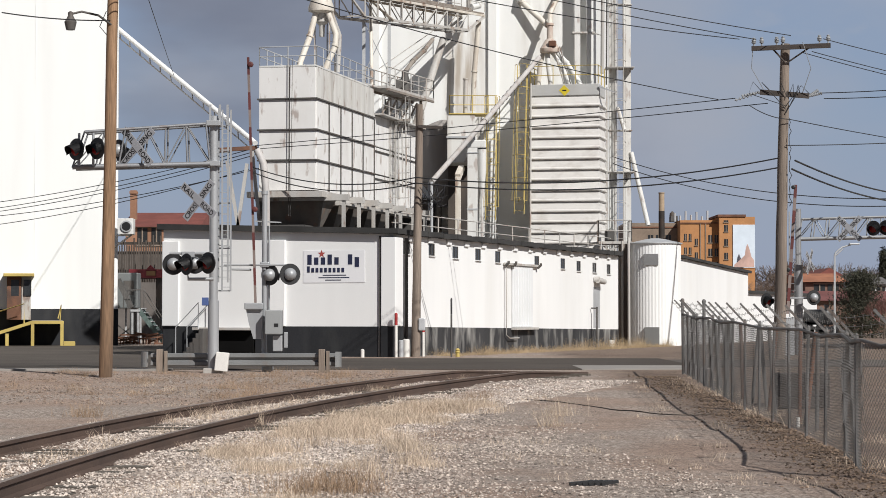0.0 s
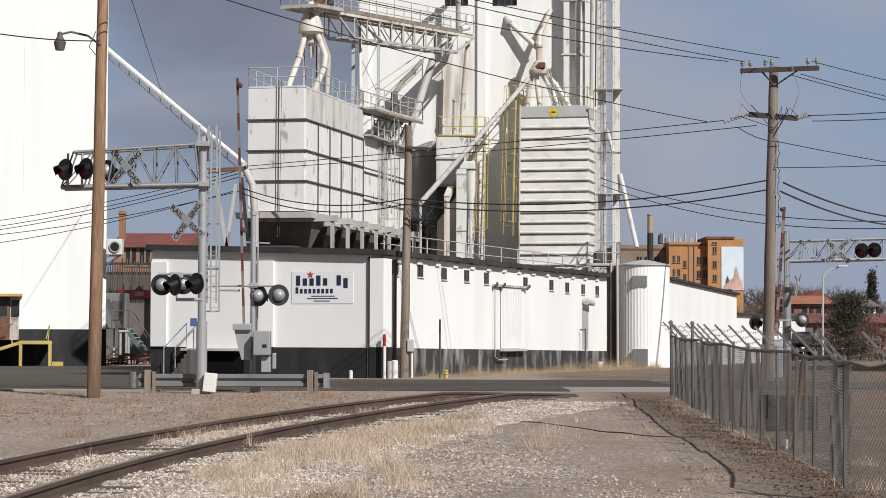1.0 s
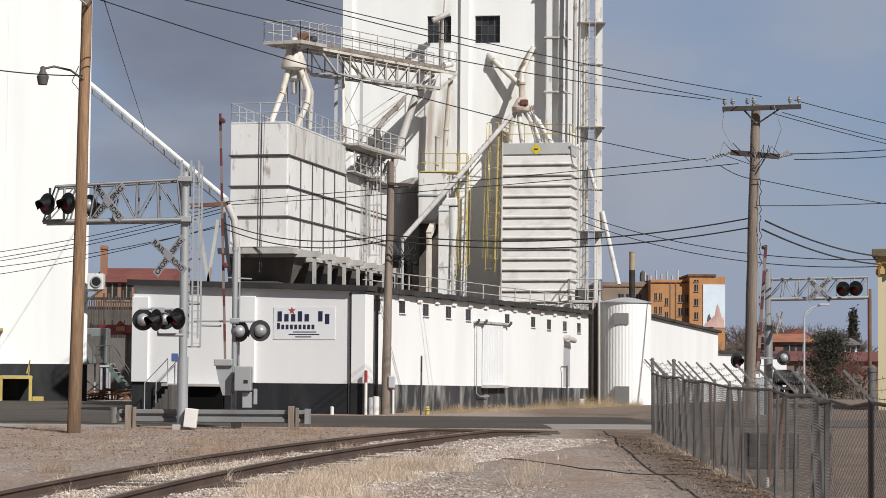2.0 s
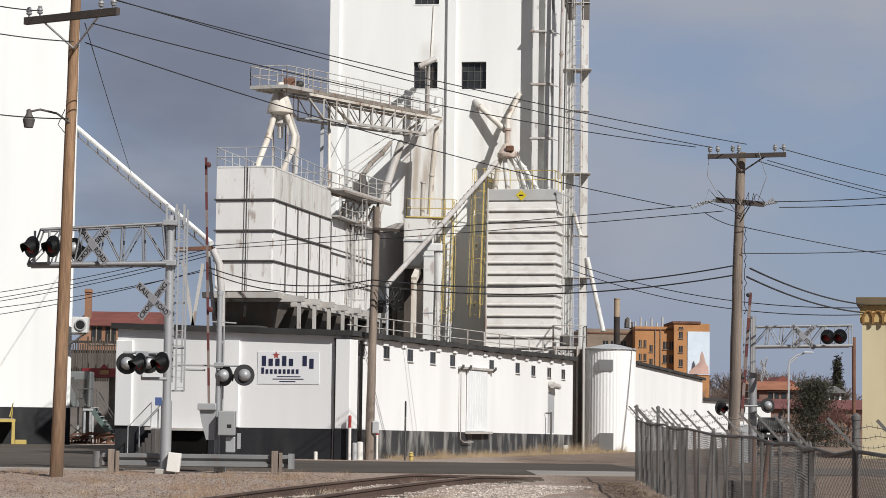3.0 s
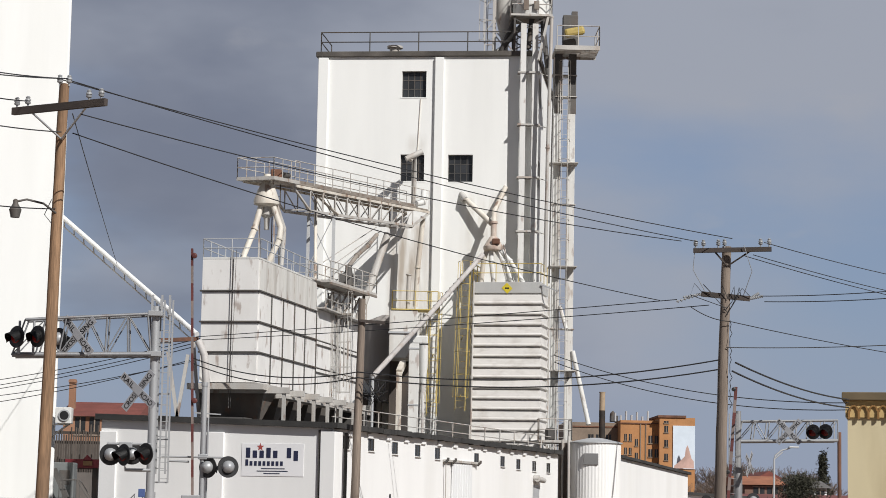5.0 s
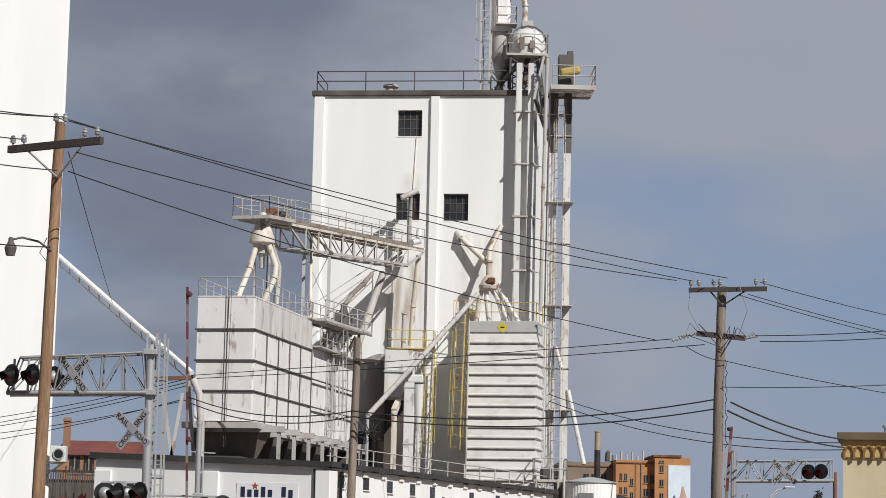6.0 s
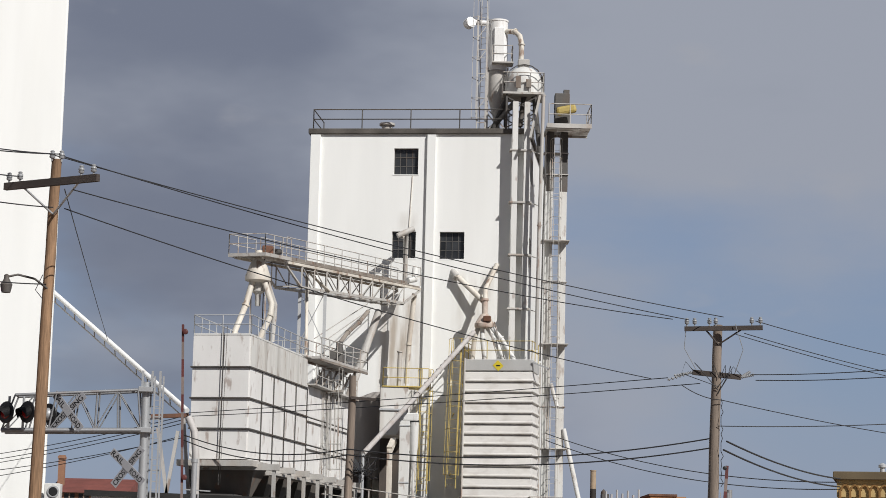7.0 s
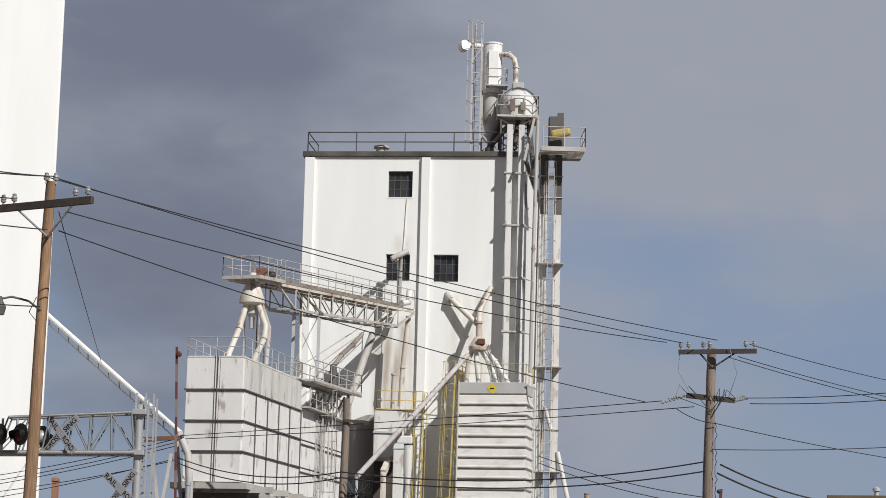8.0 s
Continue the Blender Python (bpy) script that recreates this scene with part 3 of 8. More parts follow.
# pilasters of the front and the wrapped corner
for x0, x1 in ((-WID - 0.01, -7.63), (-4.34, -3.77)):
    bm = B(); box(bm, x0, x1, -0.09, -0.002, 0.984, HGT - 0.14, 0.02); part("pilaster", bm, WHITE_WALL, warehouse)
bm = B(); box(bm, -0.40, 0.10, -0.10, 0.62, 0.99, HGT - 0.10, 0.02); part("corner_pier", bm, WHITE_WALL, warehouse)
bm = B(); box(bm, -0.40, 0.105, -0.105, 0.63, 0, 0.985); part("corner_base", bm, DARK_BAND, warehouse)
bm = B(); box(bm, -0.49, -0.43, -0.06, -0.003, 0, HGT - 0.05, 0.01); part("downpipe", bm, DARK_STEEL, warehouse)
# little teeth under the side eaves
for i in range(14):
    y = 1.3 + i * 1.85
    bm = B(); box(bm, 0.002, 0.07, y, y + 0.42, HGT - 0.2, HGT - 0.03, 0.015); part("eave_block", bm, WHITE_WALL, warehouse)
for a, z in windows:
    w = thing("window", Matrix.Identity(4), "", "")
    w.parent = warehouse
    for k in ("label", "category"):
        if k in w:
            del w[k]
    bm = B()
    for y0, y1, z0, z1 in ((a - 0.3, a + 0.3, z + 0.18, z + 0.21), (a - 0.3, a + 0.3, z - 0.21, z - 0.18), (a - 0.3, a - 0.265, z - 0.18, z + 0.18), (a + 0.265, a + 0.3, z - 0.18, z + 0.18), (a - 0.01, a + 0.01, z - 0.15, z + 0.15)):
        box(bm, -0.06, -0.004, y0, y1, z0, z1)
    part("frame", bm, DARK_STEEL, w)
    bm = B(); box(bm, -0.04, -0.025, a - 0.265, a + 0.265, z - 0.18, z + 0.18); part("pane", bm, GLASS_DARK, w)
    bm = B(); box(bm, 0.002, 0.06, a - 0.31, a + 0.31, z - 0.235, z - 0.21, 0.004); part("sill", bm, WHITE_WALL, w)
# sliding door with its track
SIGN_DOOR = material("pale_blue_white_paint", (0.75, 0.76, 0.765), 0.6, vary=0.05, bump=0.05)
y0, z1, y1, z0 = 12.20, 3.19, 14.64, 0.90
bm = B(); box(bm, 0.03, 0.07, y0, y1, z0, z1, 0.005)
door = part("sliding_door", bm, SIGN_DOOR, warehouse, "pale ribbed sliding door, shut")
for i in range(8):
    bm = B(); box(bm, 0.071, 0.084, y0 + (y1 - y0) * (i + 0.1) / 8, y0 + (y1 - y0) * (i + 0.55) / 8, z0 + 0.03, z1 - 0.03); part("door_rib", bm, SIGN_DOOR, door)
bm = B(); box(bm, 0.02, 0.13, y0 - 1.0, y1 + 0.6, z1 + 0.01, z1 + 0.1, 0.01); part("door_track", bm, STEEL_WHITE, warehouse)
for yy in (y0 - 1.0, y0 - 0.1, y1 + 0.55):
    bm = B(); tube(bm, [(0.1, yy, z1 - 0.02), (0.22, yy, z1 + 0.08), (0.22, yy, z1 + 0.16)], 0.05); part("track_bracket", bm, DARK_STEEL, warehouse)
bm = B(); tube(bm, [(0.1, y0 - 0.9, z1), (0.1, y0 - 0.9, 0.62), (0.14, y0 - 0.6, 0.5), (0.14, y0 + 0.5, 0.5)], 0.022); part("drain_pipe", bm, STEEL_WHITE, warehouse)
bm = B(); box(bm, 0.02, 0.25, y0 - 0.1, y1 + 0.2, z0 - 0.1, z0 - 0.01, 0.01); part("dock_sill", bm, STEEL_WHITE, warehouse)
bm = B(); tube(bm, [(0.1, 0.9, HGT - 0.1), (0.1, 0.9, 0.0)], 0.06, 8); part("downpipe", bm, DARK_STEEL, warehouse)
# walk door and the vent above it
bm = B(); box(bm, -0.06, -0.01, door_hole[0], door_hole[1], door_hole[2], door_hole[3]); part("walk_door", bm, GALV, warehouse, "grey-white steel walk door, shut")
bm = B(); tube(bm, [(0.02, door_hole[0] + 0.1, door_hole[3] + 0.3), (0.25, door_hole[0] + 0.1, door_hole[3] + 0.3)], 0.13); tube(bm, [(0.2, door_hole[0], door_hole[3] + 0.27), (0.22, door_hole[0] + 0.9, door_hole[3] + 0.22)], 0.12); part("exhaust_vent", bm, STEEL_WHITE, warehouse)
bm = B(); tube(bm, [(0.3, door_hole[0] - 0.5, 0), (0.3, door_hole[0] - 0.5, 1.7)], 0.04); tube(bm, [(0.3, door_hole[0] - 0.5, 1.65), (0.05, door_hole[0] - 0.5, 1.65)], 0.03); part("standpipe", bm, DARK_STEEL, warehouse)
# dark loading bay under a lifted canopy on the front
x0, x1 = -6.95, -4.86
# black panel added in the opening in place of its unlit interior
bm = B(); box(bm, x0 + 0.01, x1 - 0.01, 0.12, 0.18, 0.03, 0.85 - 0.01); part("bay_curtain", bm, ROOF_TAR, warehouse, "black panel standing in for the dark bay interior")
bm = B(); box(bm, x0 - 0.05, x1 + 0.05, -0.35, -0.002, 0.85, 0.94, 0.01); part("bay_lintel", bm, STEEL_WHITE, warehouse)
# slanted black sheet added so the bay reads as a dark void
bm = B()
cv = [bm.verts.new((x, -0.03, z)) for x, z in ((-7.37, 0.11), (-4.90, 0.12), (-4.90, 0.81), (-6.67, 0.81))]
cv2 = [bm.verts.new((v.co.x, -0.09, v.co.z)) for v in cv]
bm.faces.new(cv[::-1]); bm.faces.new(cv2)
for i in range(4):
    bm.faces.new((cv[i], cv[(i + 1) % 4], cv2[(i + 1) % 4], cv2[i]))
BAY_BLACK = material("black_bay_void", (0.006, 0.006, 0.006), 1.0, vary=0.2)
BAY_BLACK.node_tree.nodes["Principled BSDF"].inputs["Specular IOR Level"].default_value = 0.1
part("bay_flap", bm, BAY_BLACK, warehouse, "black slanted sheet standing in for the dark loading bay")
# steps with rails up to the front
for i in range(6):
    bm = B(); box(bm, -6.99 + i * 0.11, -6.99 + 0.16 + i * 0.11, -1.0, -0.1, 0.0, 0.15 * (i + 1), 0.01); part("step", bm, DARK_STEEL, warehouse)
for yy in (-0.98, -0.15):
    bm = B(); tube(bm, [(-7.28, yy, 0.0), (-7.28, yy, 0.95), (-6.46, yy, 1.75), (-6.46, yy, 0.9)], 0.022, 6); part("hand_rail", bm, GALV, warehouse)
# roof railing along the side eave
for i in range(13):
    y = 0.8 + i * 2.05
    bm = B(); tube(bm, [(-0.25, y, HGT + 0.16), (-0.25, y, HGT + 0.75)], 0.025, 6); part("rail_post", bm, STEEL_WHITE, warehouse)
for h in (0.4, 0.75):
    bm = B(); tube(bm, [(-0.25, 0.5, HGT + h), (-0.25, LEN - 0.3, HGT + h)], 0.02, 6); part("roof_rail", bm, STEEL_WHITE, warehouse)

# sign board
SIGN_WHITE = material("sign_white", (0.78, 0.78, 0.79), 0.5, vary=0.03, bump=0)
NAVY = material("sign_navy", (0.02, 0.025, 0.06), 0.5, vary=0.1, bump=0)
x0, z1, x1, z0 = -3.15, 3.45, -0.99, 2.40
SW, SH = x1 - x0, z1 - z0
SM = WM @ pose(x0, -0.016, z0)
sign = thing("wall_sign", SM, "white company sign board with navy print on the warehouse wall", "sign")
bm = B(); box(bm, 0, SW, 0, 0.013, 0, SH, 0.003); part("board", bm, SIGN_WHITE, sign)


def lettering(text, x, z, height, width, mat, parent, name="lettering", y=-0.006, m=None, bold=0.0, depth=0.003):
    """Raised letters in the built-in font, left end at x, foot at z, squeezed to the width."""
    cu = bpy.data.curves.new(name, "FONT")
    cu.body, cu.size, cu.extrude, cu.offset, cu.resolution_u = text, 1.0, 0.001, bold, 4
    ob = new(name, cu)
    dg = bpy.context.evaluated_depsgraph_get()
    me = bpy.data.meshes.new_from_object(ob.evaluated_get(dg))
    bpy.data.objects.remove(ob)
    c = np.array([v.co for v in me.vertices])
    lo, hi = c.min(0), c.max(0)
    cap = 0.70
    for v in me.vertices:
        p = Vector((x + (v.co.x - lo[0]) / (hi[0] - lo[0]) * width, y + (depth if v.co.z > 0 else 0) * -1, z + v.co.y / cap * height))
        v.co = m @ p if m else p
    me.materials.clear()
    me.materials.append(mat)
    o = new(name, me)
    o.parent = parent
    return o


def name_bars(x, z, height, width, shape):
    """The company's name as a row of plain upright blocks: tall, low, hanging, or a gap."""
    cell = width / len(shape)
    for k, c in enumerate(shape):
        if c != " ":
            top, foot = (1.0 if c == "T" else 0.72), (-0.26 if c == "h" else 0.0)
            bm = B(); box(bm, x + (k + 0.14) * cell, x + (k + 0.76) * cell, -0.009, 0.001, z + foot * height, z + top * height); part("name_bar", bm, NAVY, sign)


name_bars(0.055 * SW, 0.56 * SH, 0.31 * SH, 0.88 * SW, "TllTl Th")
name_bars(0.055 * SW, 0.32 * SH, 0.19 * SH, 0.63 * SW, "Tllllllll")
bm = B()
for k, (a, w) in enumerate(((0.32, 0.38), (0.25, 0.50), (0.36, 0.26))):
    box(bm, a * SW, (a + w) * SW, -0.004, -0.001, (0.215 - k * 0.075) * SH, (0.245 - k * 0.075) * SH)
part("small_print", bm, NAVY, sign, "unreadable small print")
bm = B()
ring = [bm.verts.new((0.30 * SW + 0.065 * SW * (1 if k % 2 == 0 else 0.42) * math.sin(math.pi * k / 5), -0.004, 0.89 * SH + 0.065 * SW * (1 if k % 2 == 0 else 0.42) * math.cos(math.pi * k / 5))) for k in range(10)]
bm.faces.new(ring)
part("star", bm, material("sign_red", (0.35, 0.07, 0.06), 0.5), sign, "red five-pointed star")


# ---- elevator tower ----
def railing(parent, pts, height=1.0, mat=None, r=0.022, step=1.6, rails=(0.5, 1.0), name="railing"):
    """Posts and bars along a line of points, in the parent's own coordinates."""
    for a, b in zip(pts, pts[1:]):
        a, b = Vector(a), Vector(b)
        n = max(1, round((b - a).length / step))
        for i in range(n + 1):
            p = a.lerp(b, i / n)
            bm = B(); tube(bm, [p, p + Vector((0, 0, height))], r, 6); part(name + "_post", bm, mat or STEEL_WHITE, parent)
        for h in rails:
            up = Vector((0, 0, height * h))
            bm = B(); tube(bm, [a + up, b + up], r, 6); part(name + "_bar", bm, mat or STEEL_WHITE, parent)


def ladder(parent, a, b, width=0.45, out=(0, -1, 0), mat=None, cage=False, rung=0.3, name="ladder"):
    """A ladder from a up to b, its rungs square to out, with safety hoops if caged."""
    mat = mat or STEEL_WHITE
    a, b, o = Vector(a), Vector(b), Vector(out).normalized()
    d = (b - a).normalized()
    s = d.cross(o).normalized() * width / 2
    bm = B()
    for k in (-1, 1):
        beam(bm, a + s * k, b + s * k, 0.04)
    for i in range(int((b - a).length / rung)):
        p = a + d * rung * (i + 0.5)
        beam(bm, p - s, p + s, 0.014)
    ob = part(name, bm, mat, parent)
    if cage:
        bm = B()
        L = (b - a).length
        arc = [(-0.5 * math.pi + math.pi * j / 6) for j in range(7)]
        hoop = lambda p: [p + s * (1.5 * math.sin(t)) + o * (0.72 * math.cos(t)) for t in arc]
        n = max(2, int((L - 0.6) / 0.95))
        for i in range(n + 1):
            h = hoop(a + d * (0.6 + (L - 0.6) * i / n))
            for p, q in zip(h, h[1:]):
                beam(bm, p, q, 0.035, 0.015)
        lo, hi = hoop(a + d * 0.6), hoop(b)
        for j in (0, 2, 4, 6):
            beam(bm, lo[j], hi[j], 0.025, 0.012)
        c = part("safety_cage", bm, mat, ob)
    return ob


def pipe(name, pts, r, mat, parent, label="", n=12, flanges=()):
    bm = B()
    tube(bm, pts, r, n)
    for k in flanges:
        a, b = Vector(pts[k]), Vector(pts[min(k + 1, len(pts) - 1)])
        d = (b - a).normalized() if (b - a).length > 0 else Vector((0, 0, 1))
        tube(bm, [a - d * 0.03, a + d * 0.03], r * 1.3, n)
    return part(name, bm, mat, parent, label)


T = pose(5.78, 104, 0, 0, 0, -8)
tower = thing("elevator_tower", T, "tall white-painted concrete grain elevator tower with dark roof edge", "elevator tower")
TW, TD, TH, EX = 9.33, 14.0, 22.96, 1.15     # EX: how far the front runs on behind the elevator legs
holes = [(-5.28 + TW, -4.11 + TW, 21.00, 22.27),
         (-5.28 + TW, -4.14 + TW, 16.96, 18.24),
         (-3.00 + TW, -1.82 + TW, 16.93, 18.23)]
TOWER_FRONT = WHITE_TOWER.copy()
TOWER_FRONT.name = "white_concrete_with_rust_run"


def add_run(m, x0, x1, z0, z1, colour, amount):
    """A run of rust and dust below a spout: streaks inside a stretch of the wall, fading at its sides."""
    n, l = m.node_tree.nodes, m.node_tree.links
    b = n["Principled BSDF"]
    old = b.inputs["Base Color"].links[0].from_socket
    tc, sep_, mp = n.new("ShaderNodeTexCoord"), n.new("ShaderNodeSeparateXYZ"), n.new("ShaderNodeMapping")
    mp.inputs["Scale"].default_value = (1, 1, 0.12)
    l.new(tc.outputs["Object"], sep_.inputs[0])
    l.new(tc.outputs["Object"], mp.inputs["Vector"])
    t = n.new("ShaderNodeTexNoise")
    t.inputs["Scale"].default_value, t.inputs["Detail"].default_value = 2.2, 8
    l.new(mp.outputs[0], t.inputs["Vector"])

    def ramp(src, lo, hi, c, d):
        r = n.new("ShaderNodeMapRange")
        for k, v in (("From Min", lo), ("From Max", hi), ("To Min", c), ("To Max", d)):
            r.inputs[k].default_value = v
        l.new(src, r.inputs["Value"])
        return r.outputs["Result"]

    def times(p, q):
        x = n.new("ShaderNodeMath")
        x.operation = "MULTIPLY"
        l.new(p, x.inputs[0])
        l.new(q, x.inputs[1])
        return x.outputs[0]
    w = (x1 - x0) * 0.3
    f = times(ramp(sep_.outputs["X"], x0, x0 + w, 0, 1), ramp(sep_.outputs["X"], x1 - w, x1, 1, 0))
    f = times(f, times(ramp(sep_.outputs["Z"], z0, z0 + 1.5, 0, 1), ramp(sep_.outputs["Z"], z1 - 0.6, z1, 1, 0)))
    f = times(f, ramp(t.outputs["Fac"], 0.36, 0.62, 0.0, amount))
    x = n.new("ShaderNodeMix")
    x.data_type = "RGBA"
    l.new(f, x.inputs["Factor"])
    l.new(old, x.inputs["A"])
    x.inputs["B"].default_value = (*colour, 1)
    l.new(x.outputs["Result"], b.inputs["Base Color"])


add_run(TOWER_FRONT, -5.92, -3.69, 4.0, 15.26, (0.33, 0.26, 0.19), 0.75)
add_run(TOWER_FRONT, -5.13, -3.91, 17.70, 19.28, (0.42, 0.37, 0.31), 0.6)
add_run(TOWER_FRONT, -2.49, 0.06, 6.0, 16.50, (0.46, 0.42, 0.36), 0.5)
part("front_wall", turn_bm(holed_wall(TW + EX, TH, holes, 0.4), pose(-TW, 0, 0)), TOWER_FRONT, tower)
side_holes = [(1.6, 3.3, 20.95, 22.25), (1.6, 3.0, 16.95, 18.25)]
part("side_wall", turn_bm(turn_bm(holed_wall(TD - 0.4, TH, [(a - 0.4, b - 0.4, c, d) for a, b, c, d in side_holes], 0.4), SIDE), pose(EX, 0.4, 0)), WHITE_TOWER, tower)
bm = B(); box(bm, -TW, -TW + 0.4, 0.4, TD, 0, TH); part("far_side_wall", bm, WHITE_TOWER, tower)
bm = B(); box(bm, -TW + 0.4, EX - 0.4, TD - 0.4, TD, 0, TH); part("rear_wall", bm, WHITE_TOWER, tower)
bm = B(); box(bm, -TW - 0.12, EX + 0.12, -0.14, TD + 0.1, TH + 0.003, TH + 0.26, 0.03); part("roof_slab", bm, material("stained_dark_roof_edge", (0.10, 0.09, 0.08), 0.9, vary=0.4, bump=0.3), tower, "stained dark grey roof slab")
for x0, x1 in ((-9.32, -8.84), (-3.68, -3.26)):
    bm = B(); box(bm, x0, x1, -0.16, -0.002, 0, TH - 0.05, 0.02); part("pilaster", bm, WHITE_TOWER, tower)


def steel_window(parent, x0, x1, z0, z1, m, cols=4, rows=3):
    w = new("window")
    w.parent = parent
    bm = B()
    for i in range(cols + 1):
        x = x0 + (x1 - x0) * i / cols
        t = 0.03 if i in (0, cols) else 0.016
        box(bm, x - t, x + t, 0.18, 0.24, z0, z1, m=m)
    for j in range(rows + 1):
        z = z0 + (z1 - z0) * j / rows
        t = 0.03 if j in (0, rows) else 0.016
        box(bm, x0, x1, 0.182, 0.238, z - t, z + t, m=m)
    part("frame", bm, DARK_STEEL, w)
    for i in range(cols):
        for j in range(rows):
            a, b = x0 + (x1 - x0) * i / cols, x0 + (x1 - x0) * (i + 1) / cols
            c, d = z0 + (z1 - z0) * j / rows, z0 + (z1 - z0) * (j + 1) / rows
            bm = B(); box(bm, a, b, 0.205, 0.212, c, d, m=m); part("pane", bm, WINDOW_GLASS, w)
    bm = B(); box(bm, x0 - 0.05, x1 + 0.05, -0.015, 0.17, z0 - 0.05, z0 - 0.003, m=m); part("sill", bm, WHITE_TOWER, w)


WINDOW_GLASS = material("grimy_window_glass", (0.035, 0.037, 0.04), 0.2, vary=0.3, bump=0, rand=0.5)
for a, b, c, d in holes:
    steel_window(tower, a, b, c, d, pose(-TW, 0, 0))
for a, b, c, d in side_holes:
    steel_window(tower, a, b, c, d, pose(EX, 0, 0) @ SIDE, 3, 4)
railing(tower, [(-TW + 0.1, 3.0, TH + 0.26), (-TW + 0.1, 0.0, TH + 0.26), (0.2, 0.0, TH + 0.26)], 0.95, DARK_STEEL, 0.028, 2.6)
bm = B(); lathe(bm, [(0.26, TH + 0.26), (0.26, TH + 0.5), (0.38, TH + 0.52), (0.38, TH + 0.62), (0.1, TH + 0.68)], 16, (-5.72, 0.5)); part("roof_vent", bm, STEEL_WHITE, tower)
# rust run below the gallery head
bm = B(); tube(bm, [(-4.36, -0.03, 20.91), (-4.48, -0.03, 18.23)], 0.02, 6); part("conduit", bm, PIPE_CREAM, tower)

# ---- bucket elevator legs on the tower's corner ----
legs = thing("twin_elevator", Matrix.Identity(4), "pair of white square steel elevator legs with a domed head", "conveyor")
LEG_Y = 103.3
for x0, x1, x0b, x1b in ((6.13, 6.40, 6.11, 6.38), (6.69, 6.96, 6.67, 6.94)):
    bm = B(); box(bm, (x0 + x0b) / 2, (x1 + x1b) / 2, LEG_Y, LEG_Y + 0.30, 12.1, 24.42, 0.01); part("leg_casing", bm, BIN_WHITE, legs)
for z in (22.08, 19.57, 17.06, 14.51):
    bm = B(); box(bm, 6.06 - 0.05, 7.03 + 0.05, LEG_Y - 0.05, LEG_Y + 0.5, z - 0.04, z + 0.04); part("leg_flange", bm, STEEL_WHITE, legs)
    bm = B(); beam(bm, (7.01, LEG_Y + 0.2, z), (7.49, 103.4, z - 0.15), 0.04); part("stay", bm, STEEL_WHITE, legs)
# dome head and its platform
DX, DZ = 6.70, 25.01
bm = B(); lathe(bm, [(0.88, DZ), (0.9, DZ + 0.4), (0.88, DZ + 0.75), (0.76, DZ + 1.05), (0.52, DZ + 1.28), (0.25, DZ + 1.38), (0.05, DZ + 1.4)], 24, (DX, 104.7)); part("head_dome", bm, BIN_WHITE, legs)
for k in (-1, 1):
    bm = B()
    for j in range(8):
        a0, a1 = math.pi * j / 8, math.pi * (j + 1) / 8
        q = lambda t: (DX + 0.93 * math.cos(t), 104.7 + k * 0.3, DZ + 0.55 + 0.93 * math.sin(t))
        beam(bm, q(a0), q(a1), 0.12, 0.03)
    part("dome_band", bm, DARK_STEEL, legs)
bm = B(); box(bm, 5.66, 7.64, 103.7, 105.6, DZ - 0.12, DZ - 0.02); part("head_platform", bm, STEEL_WHITE, legs)
# dark braced frame between the roof and the head
for px, py in ((5.85, 103.85), (7.25, 103.85), (5.85, 105.4), (7.25, 105.4)):
    bm = B(); beam(bm, (px, py, TH + 0.2), (px, py, DZ - 0.12), 0.09); part("frame_post", bm, DARK_STEEL, legs)
for py in (103.85, 105.4):
    for k in range(2):
        za, zb_ = TH + 0.3 + k * 0.75, TH + 1.05 + k * 0.75
        for a, b in ((5.85, 7.25), (7.25, 5.85)):
            bm = B(); beam(bm, (a, py, za), (b, py, zb_), 0.05); part("frame_brace", bm, DARK_STEEL, legs)
for a, b in (((5.9, 104.6, DZ - 0.1), (5.3, 105.0, TH + 0.5)), ((6.7, 104.5, DZ - 0.1), (6.55, 104.5, TH + 0.5)), ((7.2, 104.4, DZ - 0.1), (7.5, 104.0, TH - 1.0))):
    pipe("drop_spout", [a, b], 0.12, DARK_STEEL, legs, flanges=(0,))
bm = B(); box(bm, 6.25, 6.5, 103.66, 103.72, DZ + 0.15, DZ + 0.75, 0.02); box(bm, 6.75, 7.0, 103.66, 103.72, DZ + 0.2, DZ + 0.6, 0.02); part("inspection_hatch", bm, GRIMY, legs)
railing(legs, [(5.68, 105.5, DZ - 0.02), (5.68, 103.75, DZ - 0.02), (7.61, 103.75, DZ - 0.02), (7.61, 105.5, DZ - 0.02)], 0.95, STEEL_WHITE, 0.025, 0.6)
bm = B(); beam(bm, (DX + 0.75, 103.8, DZ - 0.1), (6.90, 102.4, 22.48), 0.09); part("platform_brace", bm, STEEL_WHITE, legs)
bm = B(); box(bm, DX - 0.3, DX + 0.25, 104.4, 104.9, DZ + 1.36, DZ + 1.75, 0.04); part("dome_inlet", bm, STEEL_WHITE, legs)
pipe("down_pipe", [(7.51, 102.50, 24.56), (7.40, 102.50, 18.34), (7.35, 102.50, 12.51)], 0.085, STEEL_WHITE, legs, flanges=(0, 1))
pipe("cable_conduit", [(7.68, 102.90, 22.75), (7.62, 102.90, 18.42), (7.57, 102.90, 12.03)], 0.035, DARK_STEEL, legs)

